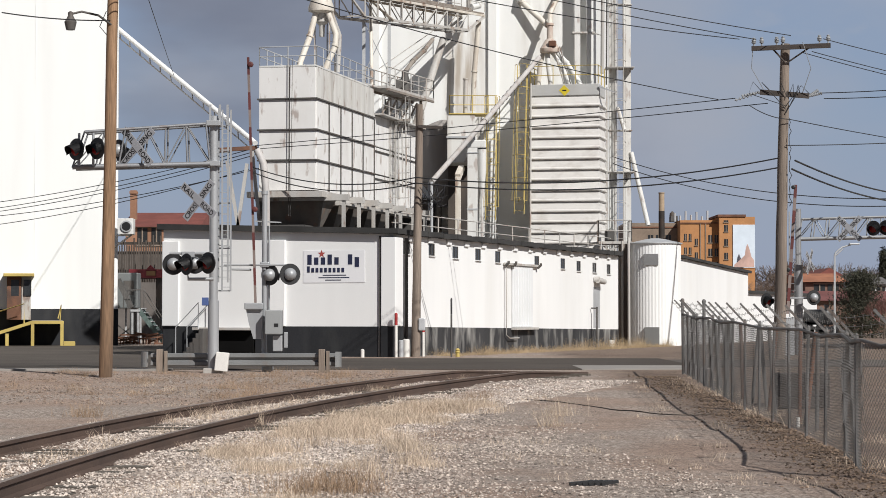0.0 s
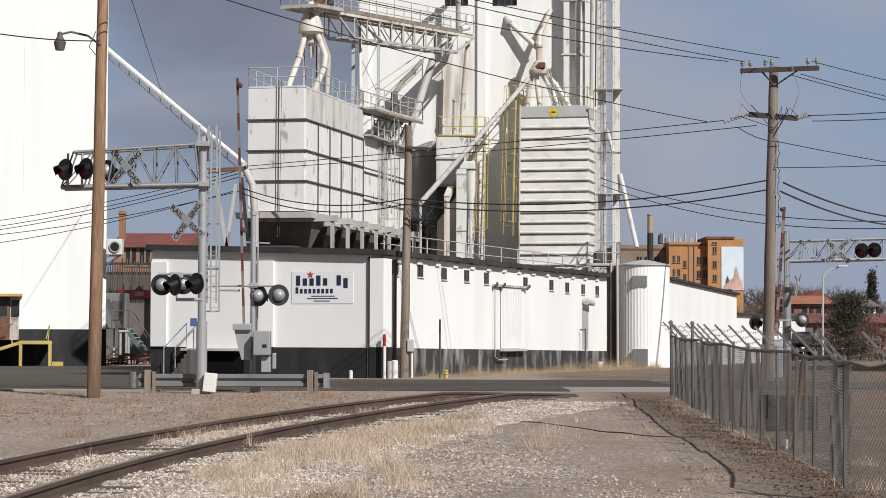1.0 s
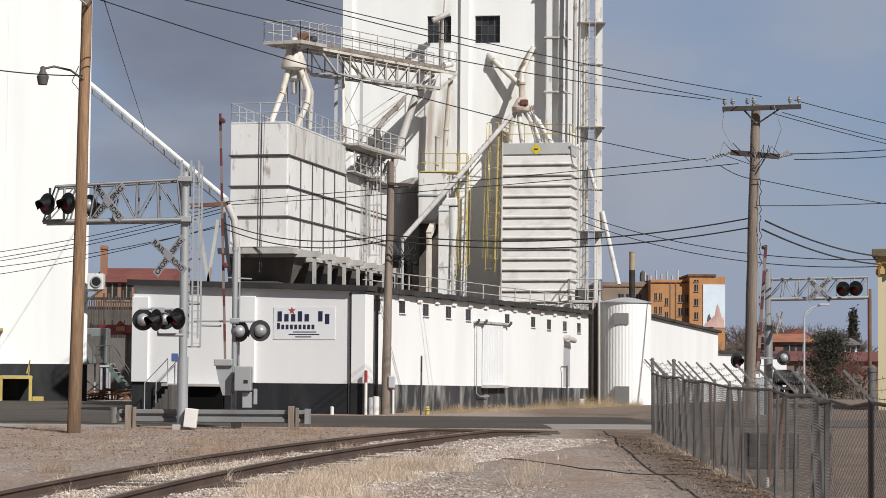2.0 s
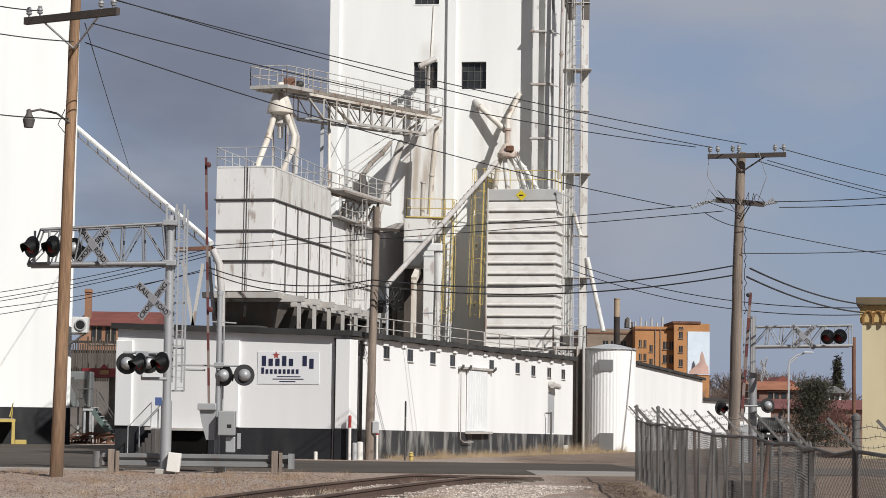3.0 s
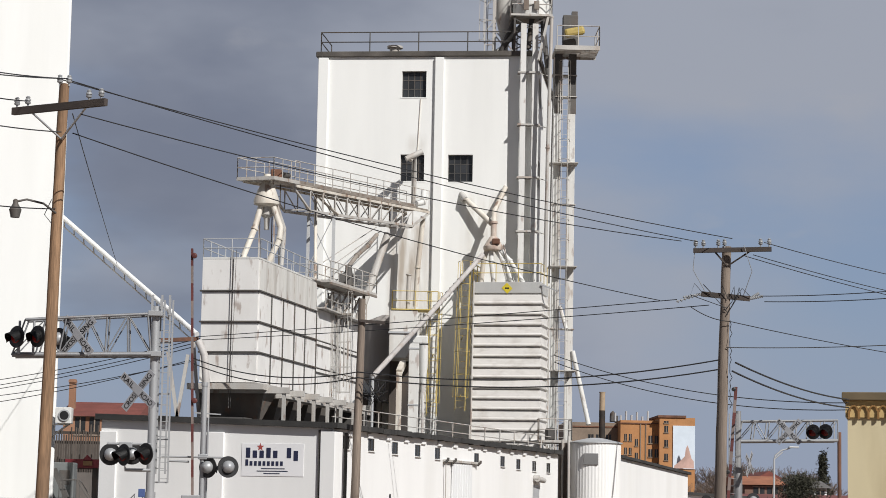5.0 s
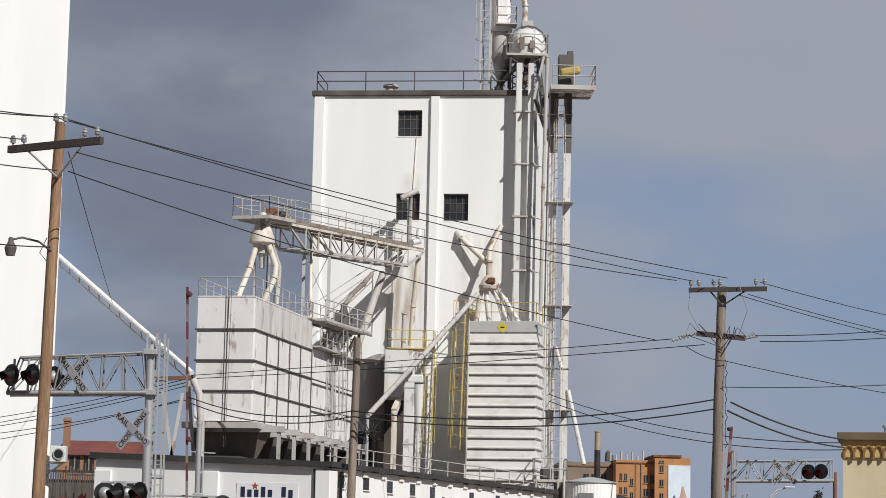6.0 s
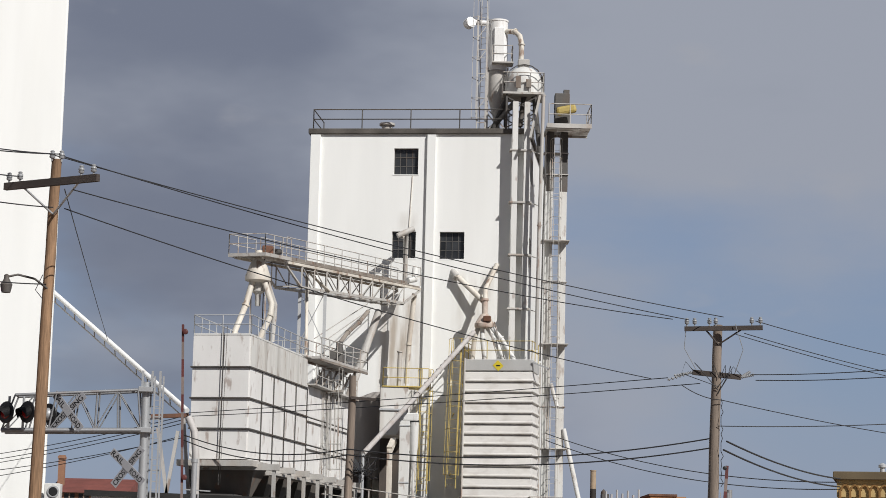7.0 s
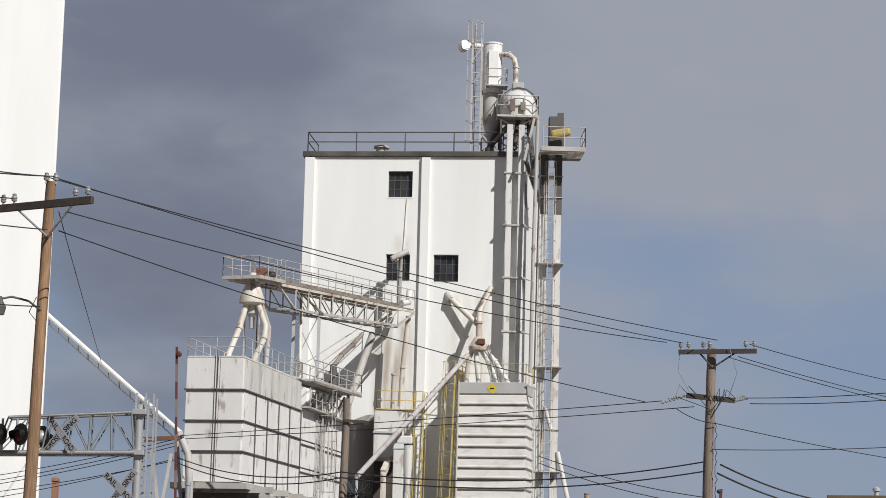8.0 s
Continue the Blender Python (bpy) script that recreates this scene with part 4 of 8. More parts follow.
# ---- roof cyclone ----
cyc = thing("cyclone_separator", Matrix.Identity(4), "tall white dust cyclone on the tower roof with caged ladder", "cyclone")
CYC_WHITE = material("clean_white_enamel", (0.80, 0.80, 0.79), 0.5, vary=0.03, stain=(0.5, 0.45, 0.4), stain_amount=0.25, stain_scale=1.5, streak=3, rust=0.2)
CX, CY = 5.46, 105.5
RZ = TH + 0.26
zc = [RZ, 23.72, 25.74, 26.36, 28.79, 28.96]
r = 0.48
bm = B(); lathe(bm, [(r, zc[3]), (r, zc[4]), (r * 1.06, zc[4] + 0.02), (r * 1.06, zc[4] + 0.1), (r * 0.5, zc[4] + 0.16), (0.1, zc[4] + 0.2)], 22, (CX, CY)); part("cyclone_drum", bm, CYC_WHITE, cyc)
bm = B(); lathe(bm, [(0.16, RZ + 0.2), (0.17, RZ + 0.8), (0.46, zc[2] - 0.6), (r * 0.98, zc[3] - 0.02)], 22, (CX, CY)); part("cyclone_cone", bm, STEEL_WHITE, cyc)
bm = B(); box(bm, CX - 0.2, CX + 0.28, CY - r - 0.05, CY - r + 0.05, zc[3] + 0.35, zc[4] - 0.35, 0.02); part("access_panel", bm, CYC_WHITE, cyc)
for sx, sy in ((-1, -1), (1, -1), (1, 1), (-1, 1)):
    bm = B(); beam(bm, (CX + sx * r, CY + sy * r, RZ), (CX + sx * r, CY + sy * r, zc[3] + 0.1), 0.07); part("cyclone_leg", bm, STEEL_WHITE, cyc)
    bm = B(); beam(bm, (CX + sx * r, CY + sy * r, RZ + 0.1), (CX - sx * r, CY + sy * r, RZ + 1.2), 0.05); part("leg_brace", bm, STEEL_WHITE, cyc)
bm = B(); lathe(bm, [(0.05, -0.18), (0.27, -0.16), (0.27, 0.16), (0.05, 0.18)], 16, m=Matrix.Translation((4.05, 105.30, 28.69)) @ pose(0, 0, 0, 80, 0, 30)); part("fan_housing", bm, CYC_WHITE, cyc)
pipe("fan_duct", [(4.19, 105.40, 28.78), (5.40, 105.40, 28.70)], 0.13, CYC_WHITE, cyc)
pipe("bent_duct", [(5.84, 105.20, 28.30), (6.24, 105.00, 28.26), (6.48, 104.80, 27.99), (6.56, 104.60, 27.52), (6.55, 104.60, 26.68)], 0.13, PIPE_CREAM, cyc, "rust-streaked bent duct", flanges=(1, 3))
ladder(cyc, (CX - r - 0.25, CY - 0.6, RZ), (CX - r - 0.22, CY - 0.6, 29.77), 0.36, (-0.7, -0.7, 0), cage=True)
for dx in (-0.42, 0.0):
    bm = B(); beam(bm, (CX - r - 0.1 + dx, CY - 0.9, RZ), (CX - r - 0.1 + dx, CY - 0.9, zc[4] + 0.1), 0.06); part("ladder_mast", bm, STEEL_WHITE, cyc)
for k in range(9):
    z = RZ + 0.4 + k * 0.6
    bm = B(); beam(bm, (CX - r - 0.52, CY - 0.9, z), (CX - r - 0.1, CY - 0.9, z + (0.6 if k % 2 else 0)), 0.035); part("mast_lacing", bm, STEEL_WHITE, cyc)
railing(cyc, [(CX - 0.3, CY - r - 0.4, zc[3] + 0.3), (CX + r + 0.2, CY - r - 0.4, zc[3] + 0.3), (CX + r + 0.2, CY, zc[3] + 0.3)], 0.8, STEEL_WHITE, 0.022, 0.8)
bm = B(); box(bm, CX - 0.3, CX + r + 0.25, CY - r - 0.45, CY, zc[3] + 0.24, zc[3] + 0.3); part("cyclone_platform", bm, STEEL_WHITE, cyc)
pipe("discharge_spout", [(CX, CY, RZ + 0.5), (CX - 0.5, CY - 0.2, RZ + 0.1)], 0.13, DARK_STEEL, cyc)
pipe("slanting_spout", [(6.23, 104.20, 24.57), (5.37, 105.00, 23.61)], 0.12, DARK_STEEL, cyc)

# ---- lattice leg tower beside the elevator ----
LY = 104.6
lat = thing("bucket_elevator", Matrix.Identity(4), "tall twin-leg white bucket elevator with ladder, landings and yellow drive", "conveyor")
for a, b, c, d in ((7.83, 8.18, 0, 0), (8.50, 8.85, 0, 0)):
    bm = B(); box(bm, a, b, LY, LY + 0.5, 0, 20.36, 0.012); part("leg_casing", bm, BIN_WHITE, lat)
    bm = B(); box(bm, a + 0.03, b + 0.03, LY + 0.01, LY + 0.49, 20.36, 23.26, 0.012); part("upper_casing", bm, DARK_STEEL, lat, "dark upper casing")
ladder(lat, (8.31, LY - 0.1, 0.3), (8.31, LY - 0.1, 22.84), 0.36, (0, -1, 0), cage=True)
for i, z in enumerate((22.23, 21.19, 17.90, 16.00, 12.97, 10.06, 8.06)):
    wide = i in (2, 4, 6)
    bm = B(); box(bm, 7.72 - (0.1 if wide else 0), 8.91 + (0.05 if wide else 0), LY - (0.7 if wide else 0.06), LY + 0.55, z - 0.02, z + 0.02); part("landing" if wide else "tie_bar", bm, STEEL_WHITE, lat)
PZ = 23.34
for k in range(9):
    y = 103.2 + k * 0.27
    bm = B(); box(bm, 7.75, 9.87, y, y + 0.22, PZ - 0.05, PZ); part("deck_plank", bm, STEEL_WHITE, lat)
for y in (103.2, 105.5):
    bm = B(); box(bm, 7.75, 9.87, y - 0.04, y, PZ - 0.16, PZ + 0.05); part("edge_beam", bm, STEEL_WHITE, lat)
railing(lat, [(7.83, 103.2, PZ), (9.84, 103.2, PZ), (9.84, 105.5, PZ)], 1.0, STEEL_WHITE, 0.025, 1.0)
bm = B(); box(bm, 8.22, 8.93, LY, LY + 0.6, PZ, 25.18, 0.03); box(bm, 8.64, 8.92, LY + 0.1, LY + 0.4, 25.18, 25.38, 0.01); part("head_casing", bm, DARK_STEEL, lat)
bm = B(); ex = 8.23, 9.20
box(bm, ex[0], ex[1], 103.8, 104.2, -0.2, 0.2, 0.12, Matrix.Translation((0, 0, 24.22)))
turn_bm(bm, Matrix.Translation(((ex[0] + ex[1]) / 2, 104, 24.22)) @ pose(0, 0, 0, 0, -12, 0) @ Matrix.Translation((-(ex[0] + ex[1]) / 2, -104, -24.22)))
part("belt_guard", bm, YELLOW, lat, "yellow belt guard of the drive")
pipe("side_spout", [(8.86, 104.60, 9.02), (9.59, 104.00, 5.55)], 0.11, BIN_WHITE, lat)
pipe("short_spout", [(8.21, 104.40, 11.12), (8.50, 104.20, 10.04)], 0.09, BIN_WHITE, lat)

# ---- corrugated dryer ----
DR = pose(7.107, 101.5, 0, 0, 0, -13)
dryer = thing("grain_dryer", DR, "tall white grain dryer with sloping horizontal louvre bands", "grain dryer")
DW, DD = 3.16, 2.0
zt, zb = 11.95, 4.62
bm = B(); box(bm, -DW + 0.08, -0.08, 0.1, DD - 0.1, 0, zt - 0.1); part("core", bm, BIN_WHITE, dryer)
bm = B(); box(bm, -DW, 0, 0, DD, 11.43, zt, 0.02); part("top_box", bm, material("grey_white_steel", (0.46, 0.46, 0.45), 0.55, vary=0.08, stain=(0.3, 0.27, 0.22), stain_amount=0.4, streak=4), dryer)
LOUVRE = material("white_louvre_steel", (0.68, 0.66, 0.63), 0.5, vary=0.05, stain=(0.38, 0.34, 0.30), stain_amount=0.5, stain_scale=1.3, streak=0.5)
z_hi = 11.40
NB = 14
for i in range(NB + 4):
    h = (z_hi - zb) / NB
    z1 = z_hi - i * h
    z0 = z1 - h
    if z0 < 0:
        break
    bm = B()
    prof = [(0.05, z1 - 0.035), (0.01, z1 - 0.07), (-0.045, z0 + 0.13), (-0.085, z0 + 0.08), (-0.085, z0 + 0.03), (0.06, z0 - 0.03)]
    outer = []
    for o, z in prof:
        outer.append([bm.verts.new(p) for p in ((-DW - max(-o, 0) * 0.6, o, z), (max(-o, 0), o, z), (max(-o, 0), DD - o, z), (-DW - max(-o, 0) * 0.6, DD - o, z))])
    for a, b in zip(outer, outer[1:]):
        for k in range(4):
            bm.faces.new((a[k], a[(k + 1) % 4], b[(k + 1) % 4], b[k]))
    bm.faces.new(outer[0])
    bm.faces.new(outer[-1][::-1])
    part("louvre_band", bm, LOUVRE, dryer)
for x in (-DW - 0.06, 0.08):
    bm = B(); box(bm, x - 0.03, x + 0.03, DD - 0.12, DD - 0.02, 0, zt + 0.02); part("corner_post", bm, STEEL_WHITE, dryer)
railing(dryer, [(-DW, DD - 0.1, zt), (-DW, 0.03, zt), (-0.02, 0.03, zt), (-0.02, DD - 0.1, zt)], 0.85, YELLOW, 0.02, 1.0)
bm = B(); box(bm, -DW * 0.56, -DW * 0.44, -0.012, 0.0, zt - 0.46, zt - 0.12, m=None)
turn_bm(bm, Matrix.Translation((-DW / 2, 0, zt - 0.29)) @ pose(0, 0, 0, 0, 45, 0) @ Matrix.Translation((DW / 2, 0, -(zt - 0.29)))); part("badge", bm, material("badge_yellow", (0.7, 0.55, 0.04), 0.5), dryer, "plain yellow lozenge badge")
bm = B(); box(bm, -DW * 0.53, -DW * 0.47, -0.018, -0.0125, zt - 0.32, zt - 0.26); part("badge_mark", bm, BLACK, dryer)
bm = B(); beam(bm, (0.02, 0.1, zt - 0.15), (0.75, 0.0, zt - 0.42), 0.35, 0.06); part("flap", bm, GALV, dryer)
RUST_CREAM = material("pink_rusted_cream_steel", (0.58, 0.50, 0.43), 0.65, vary=0.15, stain=(0.33, 0.17, 0.12), stain_amount=0.75, stain_scale=2.5, streak=2, rust=0.6, grime=0.4)
# distributor on the dryer roof
hd = thing("grain_distributor", DR, "rusty cream grain distributor with splayed spouts on the dryer roof", "distributor")
hx, hz = -2.38, 13.80
bm = B(); lathe(bm, [(0.30, hz - 0.34), (0.45, hz - 0.30), (0.47, hz - 0.26), (0.47, hz - 0.12), (0.43, hz - 0.08), (0.21, hz + 0.30), (0.14, hz + 0.34), (0.14, hz + 0.95), (0.19, hz + 0.96), (0.19, hz + 1.06), (0.14, hz + 1.07)], 20, (hx, 0.7)); part("hopper_head", bm, RUST_CREAM, hd, "cream cone streaked with pink rust")
bm = B(); box(bm, hx + 0.02, hx + 0.36, 0.20, 0.42, hz - 0.06, hz + 0.2, 0.03); part("gear_motor", bm, RUSTY, hd)
for k, px in enumerate((-0.55, 0.05, 0.95, 1.45)):
    pipe("spout", [(hx + 0.28 * (-1 if k < 2 else 1) * (1 if k in (0, 3) else 0.4), 0.65, hz - 0.25), (hx + px * 0.62 - 0.1, 0.6, hz - 0.8), (hx + px * 1.0, 0.7, zt)], 0.115, BIN_WHITE if k else PIPE_CREAM, hd, flanges=(1,))
HDI = DR.inverted()
pipe("feed_pipe", [HDI @ Vector((4.91, 103.50, 14.83)), HDI @ Vector((3.69, 104.00, 16.03))], 0.13, PIPE_CREAM, hd, flanges=(1,))
pipe("feed_pipe", [(hx, 0.7, hz + 0.5), HDI @ Vector((5.00, 103.50, 15.45)), HDI @ Vector((5.54, 103.90, 16.67))], 0.12, PIPE_CREAM, hd)
pipe("wall_stub", [HDI @ Vector((3.66, 104.00, 16.00)), HDI @ Vector((3.46, 104.50, 16.39))], 0.17, STEEL_WHITE, hd)
ladder(hd, (hx + 0.9, 0.3, zt), (hx + 0.35, 0.5, hz - 0.1), 0.3, (0, -1, 0))

# caged yellow ladders on the wall
for t0, t1, yy, nm in (((3.50, 102.30, 6.02), (3.67, 102.30, 12.86), 102.3, 1), ((2.18, 102.00, 5.72), (2.26, 102.00, 11.38), 102.0, 2)):
    lt = thing("caged_ladder", Matrix.Identity(4), "yellow caged steel ladder fixed to the tower wall", "ladder", "caged wall ladders")
    base = (t0[0], t0[1], 4.0)
    ladder(lt, t0, t1, 0.46, (0, -1, 0), YELLOW, True)
    for f in (0.1, 0.5, 0.9):
        p = Vector(t0).lerp(Vector(t1), f)
        bm = B(); beam(bm, p, (p.x, 104.4, p.z), 0.04); part("wall_bracket", bm, YELLOW, lt)
bm = B(); tube(bm, [(3.96, 101.8, 0), (4.03, 101.80, 11.97)], 0.045, 8)
tagged(mesh_object("vent_pipe", bm, STEEL_WHITE), "thin white vertical vent pipe beside the dryer", "pipe")


# ---- grain bins over the warehouse roof ----
BN = pose(-4.57, 80, 0, 0, 0, -13)
bins = thing("grain_bin", BN, "large square white steel grain bin with dark seams, on columns", "grain bin")
BW, BD1, BD2 = 2.15, 8.2, 15.38
zs = [5.82, 6.94, 8.04, 9.16, 10.33]
ROOFZ = 4.3
for j in range(4):
    for i in range(2):
        x0 = -BW + (0 if i == 0 else BW * 0.54)
        x1 = -BW + (BW * 0.54 if i == 0 else BW)
        bm = B(); box(bm, x0, x1 - 0.03, 0.0, 0.08, zs[j] + 0.03, zs[j + 1] - 0.03, 0.008); part("front_panel", bm, BIN_PANEL, bins)
ends = [0.08, 1.7, 3.3, 4.9, 6.5, BD1]
for j in range(4):
    for a, b in zip(ends, ends[1:]):
        bm = B(); box(bm, -0.08, 0.0, a, b - 0.06, zs[j] + 0.03, zs[j + 1] - 0.03, 0.008); part("side_panel", bm, BIN_DRIP if j == 3 else BIN_PANEL, bins)
        if j < 3:
            bm = B(); box(bm, -0.01, 0.035, b - 0.075, b - 0.005, zs[j] + 0.035, zs[j + 1] - 0.035); part("panel_seam", bm, DARK_STEEL, bins)
ends2 = [BD1 + 0.02, BD1 + 2.2, BD1 + 4.4, BD2]
ztop2 = 9.31
for j, (za, zb2) in enumerate(zip((zs[0], zs[1], zs[2]), (zs[1], zs[2], ztop2))):
    for a, b in zip(ends2, ends2[1:]):
        bm = B(); box(bm, -0.08, 0.0, a, b - 0.06, za + 0.03, zb2 - 0.03, 0.008); part("side_panel", bm, BIN_PANEL, bins)
bm = B(); box(bm, -BW + 0.05, -0.085, 0.085, BD1 - 0.02, zs[0] + 0.02, zs[4] - 0.02); part("bin_core", bm, DARK_STEEL, bins)
bm = B(); box(bm, -BW + 0.05, -0.085, BD1, BD2, zs[0] + 0.02, ztop2 - 0.02); part("bin_core", bm, DARK_STEEL, bins)
for z in zs[1:4]:
    bm = B(); box(bm, -BW - 0.06, 0.06, -0.07, 0.082, z - 0.028, z + 0.028, 0.006); part("seam_angle", bm, DARK_STEEL, bins)
    bm = B(); box(bm, -0.02, 0.06, 0.084, BD1 if z != zs[3] else BD1 - 0.05, z - 0.028, z + 0.028, 0.006); part("seam_angle", bm, DARK_STEEL, bins)
for z in (zs[1], zs[2]):
    bm = B(); box(bm, -0.02, 0.05, BD1 + 0.05, BD2, z - 0.2, z - 0.15, 0.006); part("seam_angle", bm, DARK_STEEL, bins)
bm = B(); box(bm, -BW, 0.0, 0, BD1, zs[4] - 0.02, zs[4] + 0.05, 0.01); part("bin_roof", bm, BIN_WHITE, bins)
bm = B(); tube(bm, [(-BW * 0.46, -0.09, zs[4] + 0.3), (-BW * 0.46, -0.1, zs[0] - 0.9)], 0.015, 6); tube(bm, [(-BW * 0.40, -0.1, zs[4] + 0.3), (-BW * 0.43, -0.1, zs[0] - 0.9)], 0.009, 6); part("front_conduit", bm, DARK_STEEL, bins)
railing(bins, [(0, BD1, zs[4] + 0.05), (0, 0.05, zs[4] + 0.05), (-BW, 0.05, zs[4] + 0.05), (-BW, BD1, zs[4] + 0.05), (0, BD1, zs[4] + 0.05)], 0.68, GALV, 0.02, 0.95)
# deck, columns and hoppers beneath, the hoppers coloured dark for shade
bm = B(); box(bm, -BW - 0.35, 0.35, -0.35, 2.0, zs[0] - 0.24, zs[0] - 0.02, 0.01); part("deck_edge", bm, STEEL_WHITE, bins)
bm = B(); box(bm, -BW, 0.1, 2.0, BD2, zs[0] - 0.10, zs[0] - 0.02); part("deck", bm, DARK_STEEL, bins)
for k in range(7):
    y = 0.3 + k * 2.1
    bm = B(); beam(bm, (0.95, y, ROOFZ - 0.4), (0.95, y, zs[0] - 0.33), 0.12, 0.11); box(bm, 0.84, 1.06, y - 0.1, y + 0.1, ROOFZ - 0.42, ROOFZ - 0.36); part("column", bm, STEEL_WHITE, bins)
    bm = B(); box(bm, -BW - 0.2, 1.15, y - 0.1, y + 0.1, zs[0] - 0.34, zs[0] - 0.125); part("cross_beam", bm, STEEL_WHITE, bins)
    bm = B(); beam(bm, (-BW - 0.05, y, ROOFZ - 0.3), (-BW - 0.05, y, zs[0] - 0.34), 0.13); part("column", bm, DARK_STEEL, bins)
    if k < 6:
        bm = B()
        a = [(-BW + 0.1, y + 0.2, zs[0] - 0.12), (0.2, y + 0.2, zs[0] - 0.12), (0.2, y + 1.9, zs[0] - 0.12), (-BW + 0.1, y + 1.9, zs[0] - 0.12)]
        c = Vector((-BW / 2 - 0.2, y + 1.05, zs[0] - 1.45))
        top = [bm.verts.new(p) for p in a]
        bot = [bm.verts.new(c + Vector(q)) for q in ((-0.75, -0.2, 0), (0.95, -0.2, 0), (0.95, 0.2, 0), (-0.75, 0.2, 0))]
        for i in range(4):
            bm.faces.new((top[i], top[(i + 1) % 4], bot[(i + 1) % 4], bot[i]))
        bm.faces.new(top[::-1])
        bm.faces.new(bot)
        hop = part("hopper", bm, HOPPER, bins, "dusty grey steel hopper bottom, darkened for shade")
        bm = B(); box(bm, -BW / 2 + 0.0, -BW / 2 + 0.3, y + 0.85, y + 1.25, zs[0] - 1.25, zs[0] - 0.95, 0.02); part("slide_gate", bm, RUSTY, hop)
bm = B(); box(bm, 0.3, 0.7, 1.5, BD2, zs[0] - 0.45, zs[0] - 0.36); part("walkway", bm, STEEL_WHITE, bins)
# two added dark sheets shut out light so the hopper space stays shaded
bm = B(); box(bm, -BW - 0.16, -BW - 0.10, 0.6, BD2, ROOFZ - 0.2, zs[0] - 0.13); part("rear_screen", bm, DARK_STEEL, bins, "added dark sheet that keeps light off the hoppers")
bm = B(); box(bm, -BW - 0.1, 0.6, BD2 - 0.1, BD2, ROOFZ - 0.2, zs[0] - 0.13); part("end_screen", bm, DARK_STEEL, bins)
# conveyor box under the bins
bm = B(); box(bm, -BW + 0.2, -0.4, -0.2, BD2, ROOFZ - 0.1, ROOFZ + 0.3); part("drag_conveyor", bm, DARK_STEEL, bins)
ladder(bins, (0.12, BD1 + 2.6, zs[0] - 0.3), (0.12, BD1 + 2.6, ztop2 + 0.9), 0.45, (1, -0.2, 0), STEEL_WHITE, True)
railing(bins, [(0.3, BD1 + 0.2, ztop2), (0.3, BD2, ztop2)], 0.8, STEEL_WHITE, 0.02, 1.0)
bm = B(); box(bm, -BW, 0.35, BD1 + 0.05, BD2 + 0.2, ztop2 - 0.02, ztop2 + 0.04); part("lower_roof", bm, STEEL_WHITE, bins)

# ---- distributor over the bin ----
dist = thing("grain_distributor", Matrix.Identity(4), "cream conical grain distributor with bent spouts on the bin roof", "distributor")
cx, cz0, cz1 = -4.72, 13.10, 14.01
bm = B(); lathe(bm, [(0.30, cz0 - 0.05), (0.50, cz0 + 0.02), (0.50, cz0 + 0.18), (0.37, cz0 + 0.55), (0.24, cz1 - 0.08), (0.14, cz1), (0.14, cz1 + 0.3)], 18, (cx, 86)); part("head", bm, PIPE_CREAM, dist)
bm = B(); lathe(bm, [(0.1, cz0 - 0.95), (0.12, cz0 - 0.5), (0.26, cz0 - 0.38), (0.26, cz0 - 0.05)], 14, (cx + 0.02, 86.15)); part("centre_spout", bm, STEEL_WHITE, dist)
pipe("spout", [(-4.92, 85.90, 13.08), (-5.13, 85.60, 12.11), (-5.49, 85.40, 11.08), (-5.54, 85.30, 10.74)], 0.115, PIPE_CREAM, dist, flanges=(1,))
pipe("spout", [(-4.46, 85.90, 13.09), (-4.13, 85.60, 12.18), (-4.15, 85.50, 11.73), (-4.55, 85.40, 10.78)], 0.115, PIPE_CREAM, dist, flanges=(2,))
pipe("spout", [(-4.37, 86.30, 13.15), (-4.05, 86.60, 12.26), (-4.07, 86.70, 11.72), (-4.13, 86.80, 10.84)], 0.1, STEEL_WHITE, dist)
for x in (-4.99, -4.42):
    bm = B(); beam(bm, (x, 86.4, zs[4] + 0.03), (x, 86.4, cz0 - 0.1), 0.06); part("stand_leg", bm, STEEL_WHITE, dist)
bm = B(); beam(bm, (-4.99, 86.4, zs[4] + 0.7), (-4.42, 86.4, zs[4] + 0.7), 0.05); part("stand_tie", bm, STEEL_WHITE, dist)
ladder(dist, (cx + 0.35, 86.6, zs[4] + 0.05), (cx + 0.35, 86.6, cz1 + 0.2), 0.3, (0, -1, 0), DARK_STEEL)

# ---- conveyor gallery from the bin to the tower ----
gal = thing("conveyor_gallery", Matrix.Identity(4), "white steel conveyor bridge with trussed sides and railings", "conveyor bridge")
GA, GB = Vector((-5.08, 85.60, 14.07)), Vector((1.39, 102.90, 15.32))
side = Vector((0.96, -0.28, 0)) * 0.55
lp = lambda f, s=0.0, dz=0.0: GA.lerp(GB, f) + side * s + Vector((0, 0, dz))
bm = B(); beam(bm, lp(0.0), lp(1.0), 1.1, 0.05); part("deck", bm, GRIMY, gal)
bm = B(); beam(bm, lp(-0.01), lp(0.13), 1.6, 0.13); part("head_deck", bm, STEEL_WHITE, gal)
bm = B(); beam(bm, lp(0.1, -0.3, 0.16), lp(1.0, -0.3, 0.16), 0.34, 0.2); part("conveyor_trough", bm, GRIMY, gal)
bm = B(); box(bm, -0.22, 0.22, -0.25, 0.25, 0, 0.42, 0.05); turn_bm(bm, Matrix.Translation(lp(0.1, 0, 0.08))); part("drive_box", bm, RUSTY, gal)
